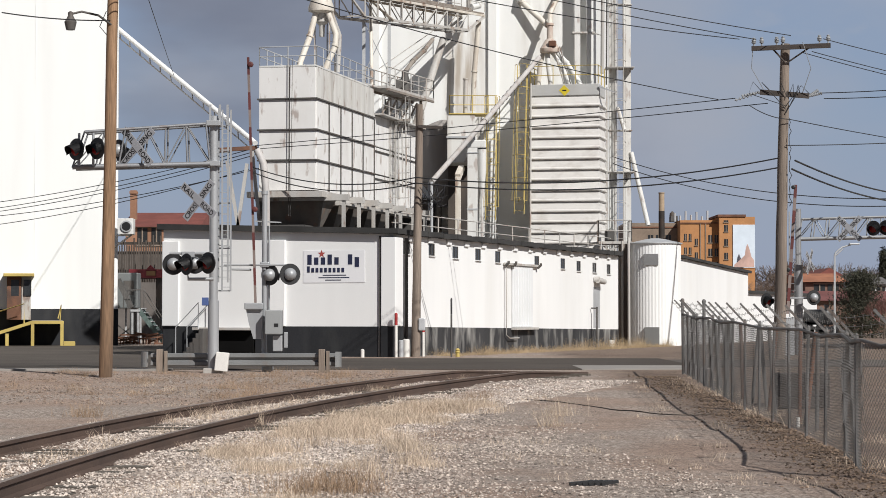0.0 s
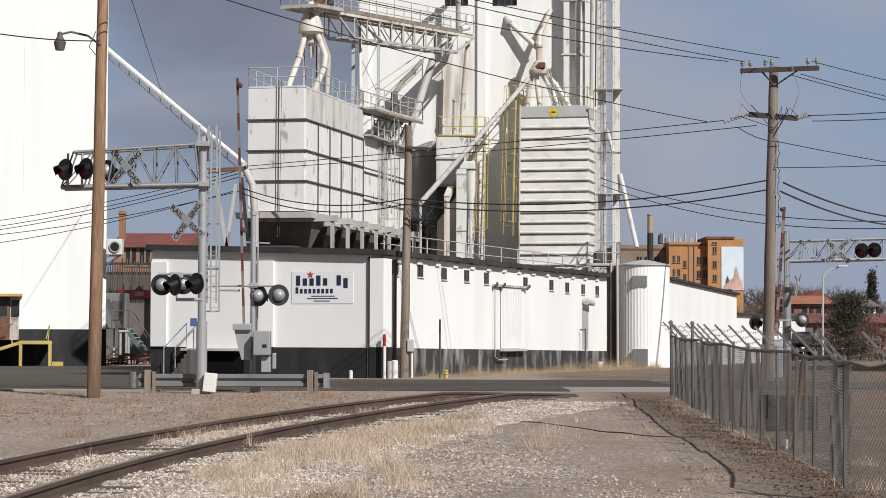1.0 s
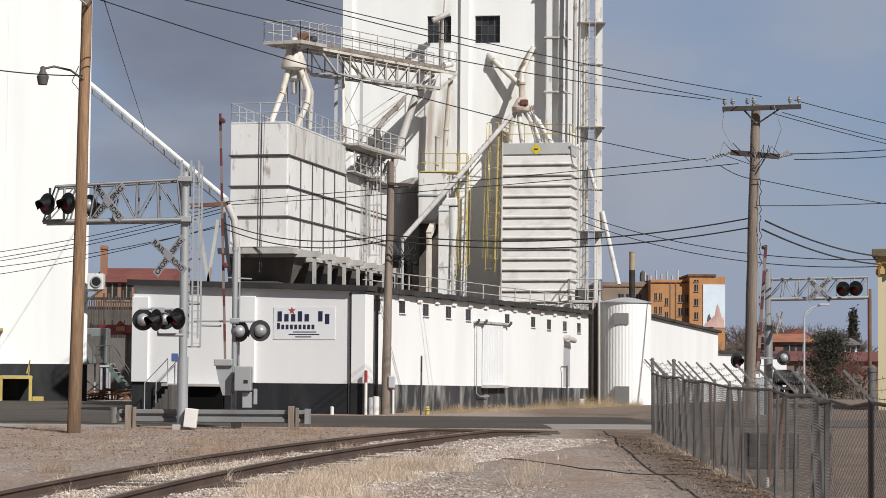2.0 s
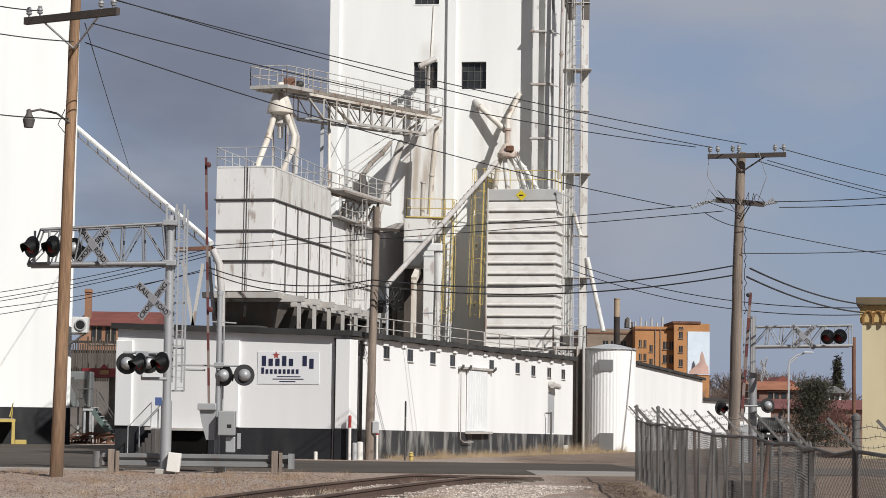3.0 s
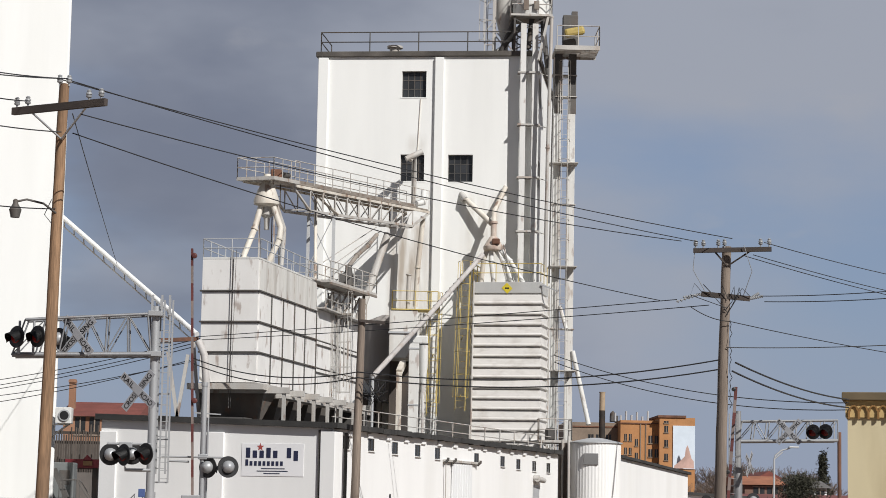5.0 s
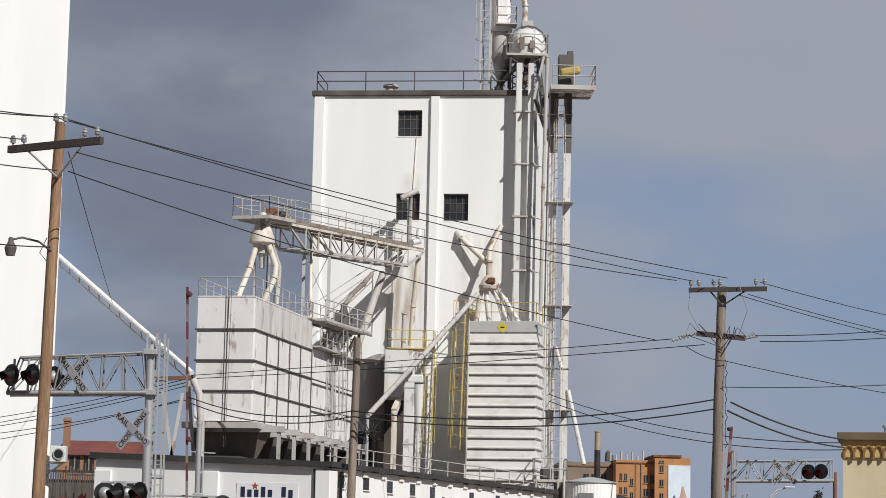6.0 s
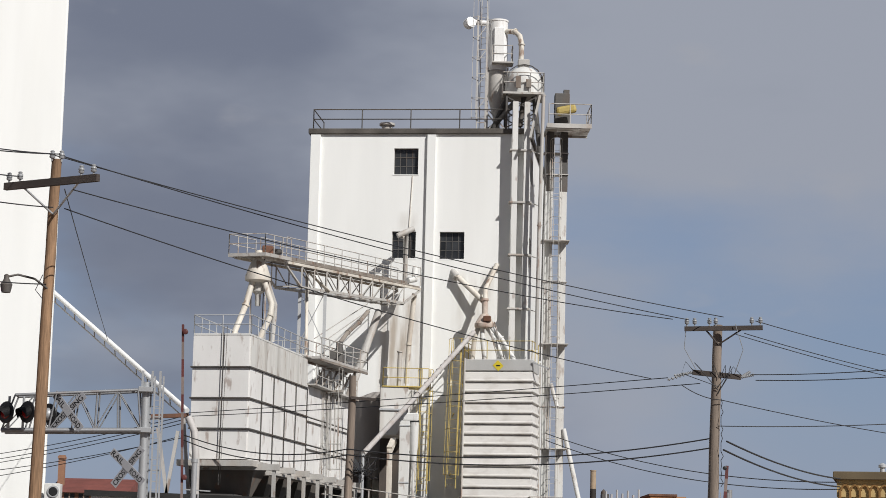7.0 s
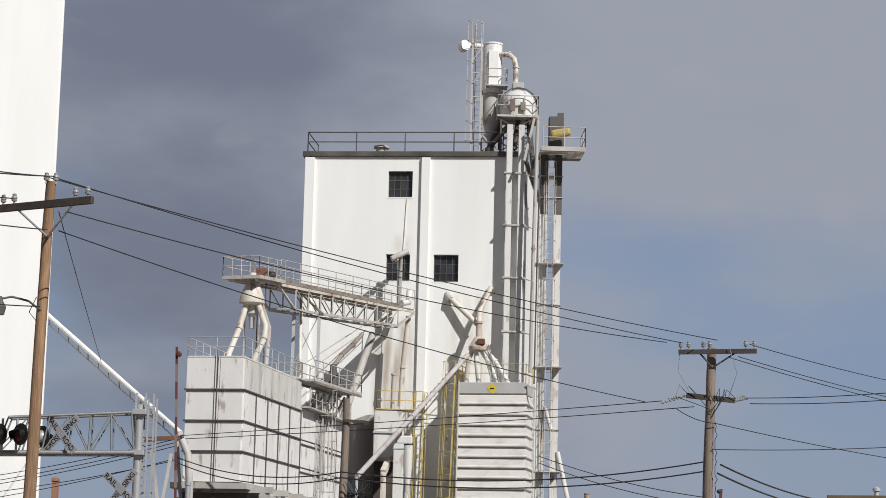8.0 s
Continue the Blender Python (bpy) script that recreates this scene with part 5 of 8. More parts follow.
bm = B(); tube(bm, [lp(0.11, 0.4, 0.3), lp(0.135, 0.4, 0.32)], 0.12); part("motor", bm, DARK_STEEL, gal)
N = 9
for s in (-1, 1):
    bm = B(); beam(bm, lp(0.0, s, -0.1), lp(1.0, s, -0.1), 0.08, 0.10); part("top_chord", bm, PIPE_CREAM, gal)
    bm = B(); beam(bm, lp(0.22, s, -1.0), lp(0.88, s, -0.88), 0.07, 0.10); part("bottom_chord", bm, STEEL_WHITE, gal)
    bm = B(); beam(bm, lp(0.12, s, -0.15), lp(0.22, s, -1.0), 0.08); part("end_strut", bm, STEEL_WHITE, gal)
    bm = B(); beam(bm, lp(1.0, s, -0.15), lp(0.88, s, -0.88), 0.09); part("end_strut", bm, STEEL_WHITE, gal)
    for i in range(N + 1):
        f = 0.22 + 0.66 * i / N
        bm = B(); beam(bm, lp(f, s, -0.15), lp(f, s, -1.0 + 0.12 * i / N), 0.055); part("web_post", bm, STEEL_WHITE, gal)
        if i < N:
            g = 0.22 + 0.66 * (i + 1) / N
            bm = B()
            beam(bm, lp(f, s, -0.15 if i < N / 2 else -0.94), lp(g, s, -0.94 if i < N / 2 else -0.15), 0.035)
            part("web_diagonal", bm, STEEL_WHITE, gal)
    railing(gal, [lp(-0.01, s * 1.35, 0.06), lp(0.13, s * 1.35, 0.06)], 0.75, STEEL_WHITE, 0.02, 0.8)
    railing(gal, [lp(0.13, s, 0.06), lp(1.0, s, 0.06)], 0.85, STEEL_WHITE, 0.02, 2.0)
railing(gal, [lp(-0.01, -1.35, 0.06), lp(-0.01, 1.35, 0.06)], 0.75, STEEL_WHITE, 0.02, 0.8)
for i in range(N + 1):
    f = 0.22 + 0.66 * i / N
    bm = B(); beam(bm, lp(f, -1, -0.95), lp(f, 1, -0.95), 0.05); part("bottom_tie", bm, STEEL_WHITE, gal)
for s in (-1, 1):
    p = lp(0.36, s, -0.92)
    bm = B(); beam(bm, p, (p.x, p.y, 4.0), 0.13); part("trestle_leg", bm, GALV, gal)
p, q = lp(0.36, -1, -1.0), lp(0.36, 1, -1.0)
bm = B(); beam(bm, p, (q.x, q.y, q.z - 2.2), 0.03); beam(bm, q, (p.x, p.y, p.z - 2.2), 0.03); part("trestle_brace", bm, GALV, gal)
# head spouts on the tower wall
pipe("head_spout", [lp(0.985, 0, 0.3), (1.65, 103.20, 15.74), (1.69, 103.50, 16.32)], 0.15, BIN_WHITE, gal)
pipe("vent_elbow", [(1.21, 103.50, 15.64), (1.20, 103.50, 18.00), (0.99, 103.30, 17.75)], 0.12, STEEL_WHITE, gal, flanges=(1,))
pipe("vent_elbow", [(1.56, 103.40, 18.19), (0.80, 103.20, 17.78)], 0.13, STEEL_WHITE, gal)
pipe("down_spout", [(1.66, 103.00, 15.05), (1.46, 103.20, 12.68), (1.38, 103.40, 10.86)], 0.12, PIPE_CREAM, gal, flanges=(1,))
pipe("long_down_pipe", [lp(0.36, 1.3, -1.0), (-2.98, 91.00, 14.26), (-2.89, 91.00, 9.60)], 0.07, PIPE_CREAM, gal)
# stay rods from the gallery to the landing
for a, b in (((-0.28, 98.00, 13.70), (-2.58, 93.00, 11.33)), ((-0.48, 98.00, 13.87), (-2.66, 93.00, 11.69))):
    bm = B(); beam(bm, a, b, 0.03); part("stay_rod", bm, STEEL_WHITE, gal)

# ---- drive landing between bin and tower ----
land = thing("drive_landing", Matrix.Identity(4), "white steel landing with railings and a weathered drive motor", "platform")
LA, LB = Vector((-2.65, 88.10, 10.40)), Vector((-0.83, 93.50, 10.40))
ld = (LB - LA).normalized()
lo = Vector((-ld.y, ld.x, 0)).normalized() * 1.2
bm = B(); beam(bm, LA, LB, 0.95, 0.10); part("deck", bm, STEEL_WHITE, land)
for s in (-1, 1):
    bm = B(); beam(bm, LA + lo.normalized() * 0.46 * s + Vector((0, 0, -0.09)), LB + lo.normalized() * 0.46 * s + Vector((0, 0, -0.09)), 0.06, 0.09); part("deck_stringer", bm, GRIMY, land)
w = lo.normalized() * 0.46
railing(land, [LA - w, LB - w, LB + w, LA + w], 0.8, STEEL_WHITE, 0.022, 0.9)
m0 = LA.lerp(LB, 0.60) + Vector((0, 0, 0.06))
bm = B(); lathe(bm, [(0.2, 0), (0.2, 0.5), (0.14, 0.75), (0.14, 0.95)], 12, m=Matrix.Translation(m0)); box(bm, -0.42, -0.1, -0.15, 0.15, 0.1, 0.6, 0.04, Matrix.Translation(m0)); part("motor", bm, DARK_STEEL, land)
pipe("bent_chute", [m0 + Vector((0, 0, 0.9)), (-1.25, 92.60, 11.95), (-0.80, 93.60, 12.50), (-0.45, 95.00, 13.15)], 0.09, GRIMY, land, flanges=(1, 2))
for k in range(5):
    a_ = LA.lerp(LB, 0.30 + 0.14 * k) + Vector((0, 0, -0.2))
    bm = B(); beam(bm, a_, a_ + Vector((-0.55, -0.4, -1.15)), 0.06); part("knee_brace", bm, GRIMY, land)
bm = B(); box(bm, -2.35, -1.35, 90.7, 91.7, 9.28, 9.36); part("lower_grating", bm, GRIMY, land)
railing(land, [(-2.35, 91.7, 9.36), (-2.35, 90.7, 9.36), (-1.35, 90.7, 9.36), (-1.35, 91.7, 9.36)], 0.8, STEEL_WHITE, 0.02, 0.4)
for k in range(6):
    pipe("riser_pipe", [(-2.30 + 0.155 * k, 91.0 + 0.12 * (k % 2), 9.85 - 0.12 * (k % 3)), (-2.27 + 0.155 * k, 91.0 + 0.12 * (k % 2), 6.1 + 0.25 * (k % 3))], 0.03, STEEL_WHITE, land, n=6)
pipe("catwalk_beam", [LA, (-3.02, 87.00, 10.38)], 0.06, STEEL_WHITE, land)
pipe("support_leg", [LB - ld * 0.3, (LB.x - ld.x * 0.3, LB.y - ld.y * 0.3, 4.0)], 0.05, GRIMY, land)
pipe("slanting_leg", [(0.03, 100.00, 13.83), (-1.36, 99.00, 9.37), (-1.53, 99.00, 8.37)], 0.17, STEEL_WHITE, land)

# ---- long spout ----
PIPE_GREY = material("chalky_grey_pipe_paint", (0.45, 0.43, 0.415), 0.6, vary=0.12, stain=(0.30, 0.24, 0.19), stain_amount=0.5, stain_scale=2.0, rust=0.3)
lsp = thing("grain_spout", Matrix.Identity(4), "long white diagonal grain spout pipe", "pipe")
pipe("spout_tube", [(-0.47, 92.00, 6.87), (1.82, 97.00, 9.82), (4.40, 101.60, 13.14)], 0.11, PIPE_GREY, lsp, flanges=(1,))
for k in range(12):
    p = Vector((2.20, 97.80, 10.32)).lerp(Vector((4.18, 101.30, 12.86)), k / 11)
    bm = B(); tube(bm, [p, p + Vector((0.03, 0.02, 0.035))], 0.135, 12); part("clamp_ring", bm, DARK_STEEL, lsp)
pipe("prop", [(-0.47, 92.00, 6.87), (-0.47, 92, 4.0)], 0.06, GALV, lsp)

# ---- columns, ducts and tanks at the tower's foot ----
# near-black brown carries the shade at the tower's foot, with some grime
SHADE_GRIME = material("shade_and_grime_cladding", (0.055, 0.047, 0.042), 0.85, vary=0.3, stain=(0.16, 0.12, 0.09), stain_amount=0.5, stain_scale=1.2, streak=5)
blk = thing("dust_house", Matrix.Identity(4), "white concrete dust house against the tower with ledges", "building")
bm = B(); box(bm, 0.18, 1.44, 99, 103.6, 8.15, 10.30, 0.03); part("body", bm, BIN_DRIP, blk)
bm = B(); box(bm, 0.18 + 0.06, 1.44 - 0.06, 101.2, 103.6, 0, 8.15 - 0.003); part("lower_body", bm, SHADE_GRIME, blk, "dark block standing in for the shaded space below")
for z in (9.29,):
    bm = B(); box(bm, 0.15, 1.41, 98.93, 98.998, z - 0.04, z + 0.04); part("ledge", bm, GALV, blk)
pz = 10.30
railing(blk, [(0.29, 103, pz), (0.29, 99.0, pz), (2.33, 99.0, pz)], 0.85, YELLOW, 0.02, 0.85)
bm = B(); box(bm, 0.26, 2.35, 98.95, 100.2, pz + 0.002, pz + 0.05); part("yellow_landing", bm, YELLOW, blk)
pipe("vent_pipe", [(1.00, 99.60, 10.36), (1.02, 99.60, 11.94)], 0.10, STEEL_WHITE, blk, flanges=(1,))
duct = thing("filter_duct", Matrix.Identity(4), "white square duct with a bend and a round filter beside it", "duct")
bm = B(); box(bm, 1.07, 1.52, 98, 98.5, 4.0, 9.02, 0.03); box(bm, 1.08, 1.90, 97.98, 98.52, 8.72, 9.09, 0.06); part("square_duct", bm, BIN_WHITE, duct)
bm = B(); lathe(bm, [(0.06, 4.0), (0.06, 6.53), (0.19, 7.73), (0.2, 8.73)], 16, (1.72, 98.2)); part("filter_drum", bm, BIN_WHITE, duct)
bm = B(); lathe(bm, [(0.205, 8.68), (0.205, 8.78)], 16, (1.72, 98.2)); part("drum_band", bm, BLACK, duct)
for z in (8.52, 6.03):
    bm = B(); box(bm, 1.06, 1.53, 97.97, 98.53, z - 0.03, z + 0.03); part("duct_flange", bm, GALV, duct)
rd = thing("rusty_duct", Matrix.Identity(4), "rust-streaked square down duct with slanted top", "duct")
bm = B(); box(bm, 0.53, 0.78, 97.6, 97.9, 4.0, 7.43, 0.02); beam(bm, (0.65, 97.75, 7.43), (0.83, 98.6, 7.90), 0.24, 0.26); part("body", bm, PIPE_CREAM, rd)
# grey lowered to hold the shade on the tank; stains and grime on top
TANK_GREY = material("shaded_dirty_tank_paint", (0.27, 0.25, 0.235), 0.7, vary=0.15, stain=(0.16, 0.12, 0.09), stain_amount=0.6, streak=5, grime=0.4)
tank = thing("round_tank", Matrix.Identity(4), "grey-white round steel tank with coned bottom", "tank")
bm = B(); lathe(bm, [(0.25, 6.34), (1.15, 7.47), (1.18, 7.68), (1.18, 9.99), (0.3, 10.35)], 30, (0.13, 102.6)); part("shell", bm, TANK_GREY, tank)
for k in range(4):
    a = math.pi / 4 + k * math.pi / 2
    bm = B(); beam(bm, (0.13 + 1.1 * math.cos(a), 102.6 + 1.1 * math.sin(a), 0), (0.13 + 1.1 * math.cos(a), 102.6 + 1.1 * math.sin(a), 8.19), 0.09); part("tank_leg", bm, GALV, tank)
# annex below: closes the view between bins and tower, shade in its colour
ann = thing("mill_annex", T, "low mill annex joined to the tower, coloured dark for shade", "building")
bm = B(); box(bm, -TW - 1.6, -5.9, -2.4, -0.005, 0, 6.66); part("wall_block", bm, SHADE_GRIME, ann)
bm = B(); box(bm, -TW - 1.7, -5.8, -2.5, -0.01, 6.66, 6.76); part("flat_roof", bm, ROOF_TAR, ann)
# slanting conveyor from the big elevator to the mill
inc = thing("inclined_conveyor", Matrix.Identity(4), "long inclined white tube conveyor with a trussed underside", "conveyor")
CA, CB = Vector((-16.42, 111.00, 15.83)), Vector((-8.32, 98.60, 8.98))
bm = B(); tube(bm, [CA, CB], 0.12, 12); part("tube", bm, CYC_WHITE, inc)
off = Vector((0, 0, -0.42))
bm = B(); tube(bm, [CA + off, CB + off], 0.03, 8); part("lower_chord", bm, STEEL_WHITE, inc)
for k in range(13):
    p = CA.lerp(CB, (k + 0.5) / 13)
    bm = B(); beam(bm, p, p + off + (CB - CA).normalized() * 0.12, 0.045); part("hanger", bm, STEEL_WHITE, inc)
pipe("tail_spout", [(-6.66, 79.70, 7.26), (-6.42, 79.50, 6.76), (-6.32, 79.50, 5.65), (-6.30, 79.5, 4.2)], 0.13, PIPE_GREY, inc)
for p, q in (((-7.77, 80.00, 6.90), (-7.29, 80.00, 4.86)), ((-7.05, 80.00, 6.80), (-7.44, 80.00, 4.86)), ((-6.87, 80.00, 7.29), (-6.54, 80.00, 4.66))):
    bm = B(); beam(bm, p, (q[0], q[1], 4.1), 0.12); part("trestle_leg", bm, STEEL_WHITE, inc)
bm = B(); beam(bm, (-8.11, 80.00, 7.29), (-6.69, 80.00, 7.37), 0.2, 0.14); part("trestle_cap", bm, RUSTY, inc)

# boot platform of the bucket elevator, behind the warehouse's end
boot = thing("boot_platform", Matrix.Identity(4), "small white steel platform with railings at the elevator boot", "platform")
bx0, bx1, bz = 7.02, 8.50, 4.69
bm = B(); box(bm, bx0, bx1, 100.4, 102.4, bz - 0.12, bz, 0.01); part("deck", bm, STEEL_WHITE, boot)
railing(boot, [(bx0, 102.3, bz), (bx0, 100.45, bz), (bx1, 100.45, bz), (bx1, 102.3, bz)], 0.95, STEEL_WHITE, 0.024, 0.7)
for x in (bx0 + 0.1, bx1 - 0.1):
    for y in (100.5, 102.2):
        bm = B(); beam(bm, (x, y, 0), (x, y, bz - 0.12), 0.09); part("leg", bm, STEEL_WHITE, boot)
bm = B(); box(bm, bx0 + 0.35, bx0 + 0.85, 100.9, 101.6, bz, bz + 0.55, 0.05); part("gear_box", bm, DARK_STEEL, boot)
bm = B(); beam(bm, (bx0 - 0.9, 100.6, bz - 0.9), (bx1 - 0.2, 100.6, bz - 0.1), 0.06); beam(bm, (bx0 + 0.1, 100.6, bz - 0.1), (bx1, 100.6, bz - 1.2), 0.06); part("brace", bm, STEEL_WHITE, boot)


# ---- utility poles and wires ----
CERAMIC = material("grey_ceramic", (0.30, 0.31, 0.32), 0.3, vary=0.1, bump=0)
CABLE = material("black_cable", (0.02, 0.02, 0.022), 0.6, vary=0.1, bump=0)


def insulator(parent, p, s=1.0):
    bm = B()
    m = Matrix.Translation(p) @ Matrix.Scale(s, 4)
    lathe(bm, [(0.02, 0), (0.02, 0.06), (0.05, 0.07), (0.06, 0.1), (0.04, 0.11), (0.06, 0.13), (0.055, 0.16), (0.035, 0.17), (0.045, 0.2), (0.02, 0.22)], 10, m=m)
    return part("insulator", bm, CERAMIC, parent)


def pole(name, base, top, r0, r1, mat, label):
    ob = thing(name, Matrix.Identity(4), label, "utility pole", "utility poles")
    base, top = Vector(base), Vector(top)
    bm = B()
    n = 10
    tube(bm, [base.lerp(top, i / n) + Vector((random.uniform(-0.012, 0.012), 0, 0)) for i in range(n + 1)], r0, 14, r1)
    part("shaft", bm, mat, ob)
    return ob


gx, gy = (-7.61, 50.24)
LT = Vector((-7.44, gy, 10.88))
pole_l = pole("utility_pole", (gx, gy, ground_z(gy) - 0.05), LT, 0.155, 0.115, WOOD_POLE, "tall brown wooden utility pole with a street lamp arm")
arm_a, arm_b = Vector((-8.40, 49.40, 10.04)), Vector((-6.14, 47.80, 10.01))
bm = B(); beam(bm, arm_a + Vector((0, -0.16, 0)), arm_b + Vector((0, -0.16, 0)), 0.11, 0.16); part("crossarm", bm, WOOD_DARK, pole_l)
for f in (0.2, 0.8):
    p = arm_a.lerp(arm_b, f) + Vector((0, -0.16, -0.05))
    bm = B(); beam(bm, p, (LT.x, LT.y - 0.1, arm_a.z - 0.45), 0.035); part("arm_brace", bm, GALV, pole_l)
for f in (0.04, 0.16, 0.82, 0.95):
    insulator(pole_l, arm_a.lerp(arm_b, f) + Vector((0, -0.16, 0.06)), 1.15)
for dx in (-0.09, 0.12):
    insulator(pole_l, LT + Vector((dx, -0.05, -0.06)), 1.2)
# street lamp on the pole
la = Vector((gx + (LT.x - gx) * 0.70, gy - 0.1, 7.89))
bm = B(); tube(bm, [la, la + Vector((-0.25, -0.25, 0.18)), la + Vector((-0.6, -0.45, 0.24)), la + Vector((-0.82, -0.5, 0.18))], 0.025, 8); part("lamp_arm", bm, DARK_STEEL, pole_l)
lampp = la + Vector((-0.84, -0.5, 0.12))
bm = B(); lathe(bm, [(0.10, -0.30), (0.14, -0.12), (0.10, -0.06), (0.06, 0.02), (0.06, 0.09), (0.02, 0.12)], 14, m=Matrix.Translation(lampp)); part("lamp_head", bm, DARK_STEEL, pole_l, "dark street lamp head")
bm = B(); tube(bm, [la + Vector((-0.1, -0.1, 0.3)), la + Vector((-0.25, -0.1, -0.05)), la + Vector((-0.08, -0.1, -0.25))], 0.01, 5); part("loose_wire", bm, CABLE, pole_l)

mx, my = (-0.89, 71.86)
MT = Vector((-0.76, my, 8.16))
pole_m = pole("utility_pole", (mx, my, 0), MT, 0.15, 0.115, WOOD_GREY, "grey-brown wooden utility pole beside the warehouse corner")
bm = B(); beam(bm, (MT.x - 0.05, my - 0.15, MT.z - 0.72), (MT.x + 0.75, my - 0.2, MT.z - 0.78), 0.09); part("side_arm", bm, WOOD_DARK, pole_m)
bm = B(); box(bm, mx + 0.1, mx + 0.32, my - 0.2, my + 0.05, 0.85, 1.25, 0.03); part("meter_box", bm, GALV, pole_m)
bm = B()
rng = random.Random(4)
for k in range(16):
    c = Vector((MT.x + 0.15, my - 0.15, 5.35))
    a, b = [c + Vector((rng.uniform(-0.2, 0.75), rng.uniform(-0.1, 0.1), rng.uniform(-0.45, 0.3))) for _ in range(2)]
    tube(bm, [a, (a + b) / 2 + Vector((0, 0, -0.22)), b], 0.013, 5)
part("cable_tangle", bm, CABLE, pole_m, "tangle of black cables")

RX, RY = 10.37, 68.0
RT = Vector((10.48, RY, 9.65))
pole_r = pole("utility_pole", (10.25, RY, 0), RT, 0.19, 0.14, WOOD_GREY, "tall grey wooden utility pole with a double crossarm")
aa, ab = Vector((9.42, 68.00, 9.48)), Vector((11.77, 67.60, 9.53))
bm = B(); beam(bm, aa + Vector((0, -0.2, 0)), ab + Vector((0, -0.2, 0)), 0.11, 0.14); part("crossarm", bm, WOOD_DARK, pole_r)
for f in (0.28, 0.72):
    bm = B(); beam(bm, aa.lerp(ab, f) + Vector((0, -0.2, -0.06)), RT + Vector((0, -0.15, -0.62)), 0.04); part("arm_brace", bm, WOOD_DARK, pole_r)
for f in (0.03, 0.13, 0.32, 0.40, 0.86, 0.97):
    insulator(pole_r, aa.lerp(ab, f) + Vector((0, -0.2, 0.07)), 1.2)
m1, m2 = Vector((9.69, 67.90, 8.16)), Vector((11.19, 67.90, 8.04))
bm = B(); beam(bm, m1, m2, 0.08, 0.16); part("lower_crossarm", bm, WOOD_DARK, pole_r)
for a, b in ((m1, (8.91, 67.90, 7.90)), (m2, (11.59, 67.90, 8.13)), (m1, (9.12, 67.90, 8.04)), (m2, (11.47, 67.90, 8.22))):
    bm = B()
    a, b = Vector(a), Vector(b)
    d = (b - a).normalized()
    for k in range(7):
        p = a.lerp(b, (k + 0.5) / 7)
        tube(bm, [p - d * 0.02, p + d * 0.02], 0.045, 8)
    tube(bm, [a, b], 0.018, 6)
    part("strain_insulator", bm, CERAMIC, pole_r)
for k in range(6):
    a = Vector(m1).lerp(m2, k / 5) + Vector((0, -0.1, 0.05))
    bm = B(); tube(bm, [a, a + Vector((random.uniform(-0.3, 0.3), -0.1, 0.25)), a + Vector((random.uniform(-0.5, 0.5), 0, -0.1)), (RT.x - 0.02, RY - 0.2, a.z - random.uniform(0.2, 0.6))], 0.012, 5); part("jumper_wire", bm, CABLE, pole_r)
bm = B(); tube(bm, [aa + Vector((0.05, -0.2, 0.1)), aa + Vector((0.0, -0.2, -0.6)), m1 + Vector((0.1, 0, 0.1))], 0.012, 5); part("drop_wire", bm, CERAMIC, pole_r); bm = B(); tube(bm, [ab + Vector((-0.85, -0.2, 0.1)), ab + Vector((-0.6, -0.2, -0.7)), m2 + Vector((-0.2, 0, 0.1))], 0.012, 5); part("drop_wire", bm, CERAMIC, pole_r)
for k in range(10):
    z = 7.36 - k * 0.27
    bm = B(); tube(bm, [(RT.x + 0.08, RY - 0.2, z), (RT.x + 0.11 + 0.04 * math.sin(k * 2.3), RY - 0.24, z - 0.14), (RT.x + 0.08, RY - 0.2, z - 0.27)], 0.012, 5); part("pole_cable", bm, CABLE, pole_r)


def wire(a, b, sag, r=0.012, label="thin black overhead wire sagging between poles"):
    a, b = Vector(a), Vector(b)
    bm = B()
    n = 24
    tube(bm, [a.lerp(b, i / n) - Vector((0, 0, 4 * sag * (i / n) * (1 - i / n))) for i in range(n + 1)], r, 5)
    ob = mesh_object("overhead_wire", bm, CABLE)
    return tagged(ob, label, "wire", "overhead wires")


ra = lambda f: aa.lerp(ab, f) + Vector((0, -0.2, 0.26))
# three line wires from pole to pole, and a lower one
wire(LT + Vector((-0.09, -0.05, 0.10)), (10.62, 67.80, 9.88), 0.22, 0.014)
wire(LT + Vector((0.12, -0.05, 0.08)), (9.56, 67.80, 9.76), 0.24, 0.014)
wire((-6.75, 48.20, 9.83), (9.05, 67.80, 9.77), 0.28, 0.014)
wire((-6.94, 48.40, 9.44), (8.41, 67.90, 7.93), 0.28, 0.014)
# on to the right
for p, q in (((11.62, 67.80, 9.78), (19.54, 80.00, 9.98)), ((11.27, 67.80, 9.39), (19.54, 80.00, 9.36)), ((11.01, 67.80, 9.35), (19.54, 80.00, 9.20)), ((11.48, 67.80, 8.12), (16.12, 66.00, 8.28)), ((11.62, 67.80, 7.95), (16.12, 66.00, 8.06)), ((10.54, 67.70, 7.31), (18.55, 76.00, 6.91)), ((10.45, 67.80, 6.52), (16.60, 68.00, 6.79))):
    wire(p, q, 0.06, 0.014)
wire((9.34, 67.90, 7.77), (10.54, 67.70, 7.31), 0.1, 0.014)
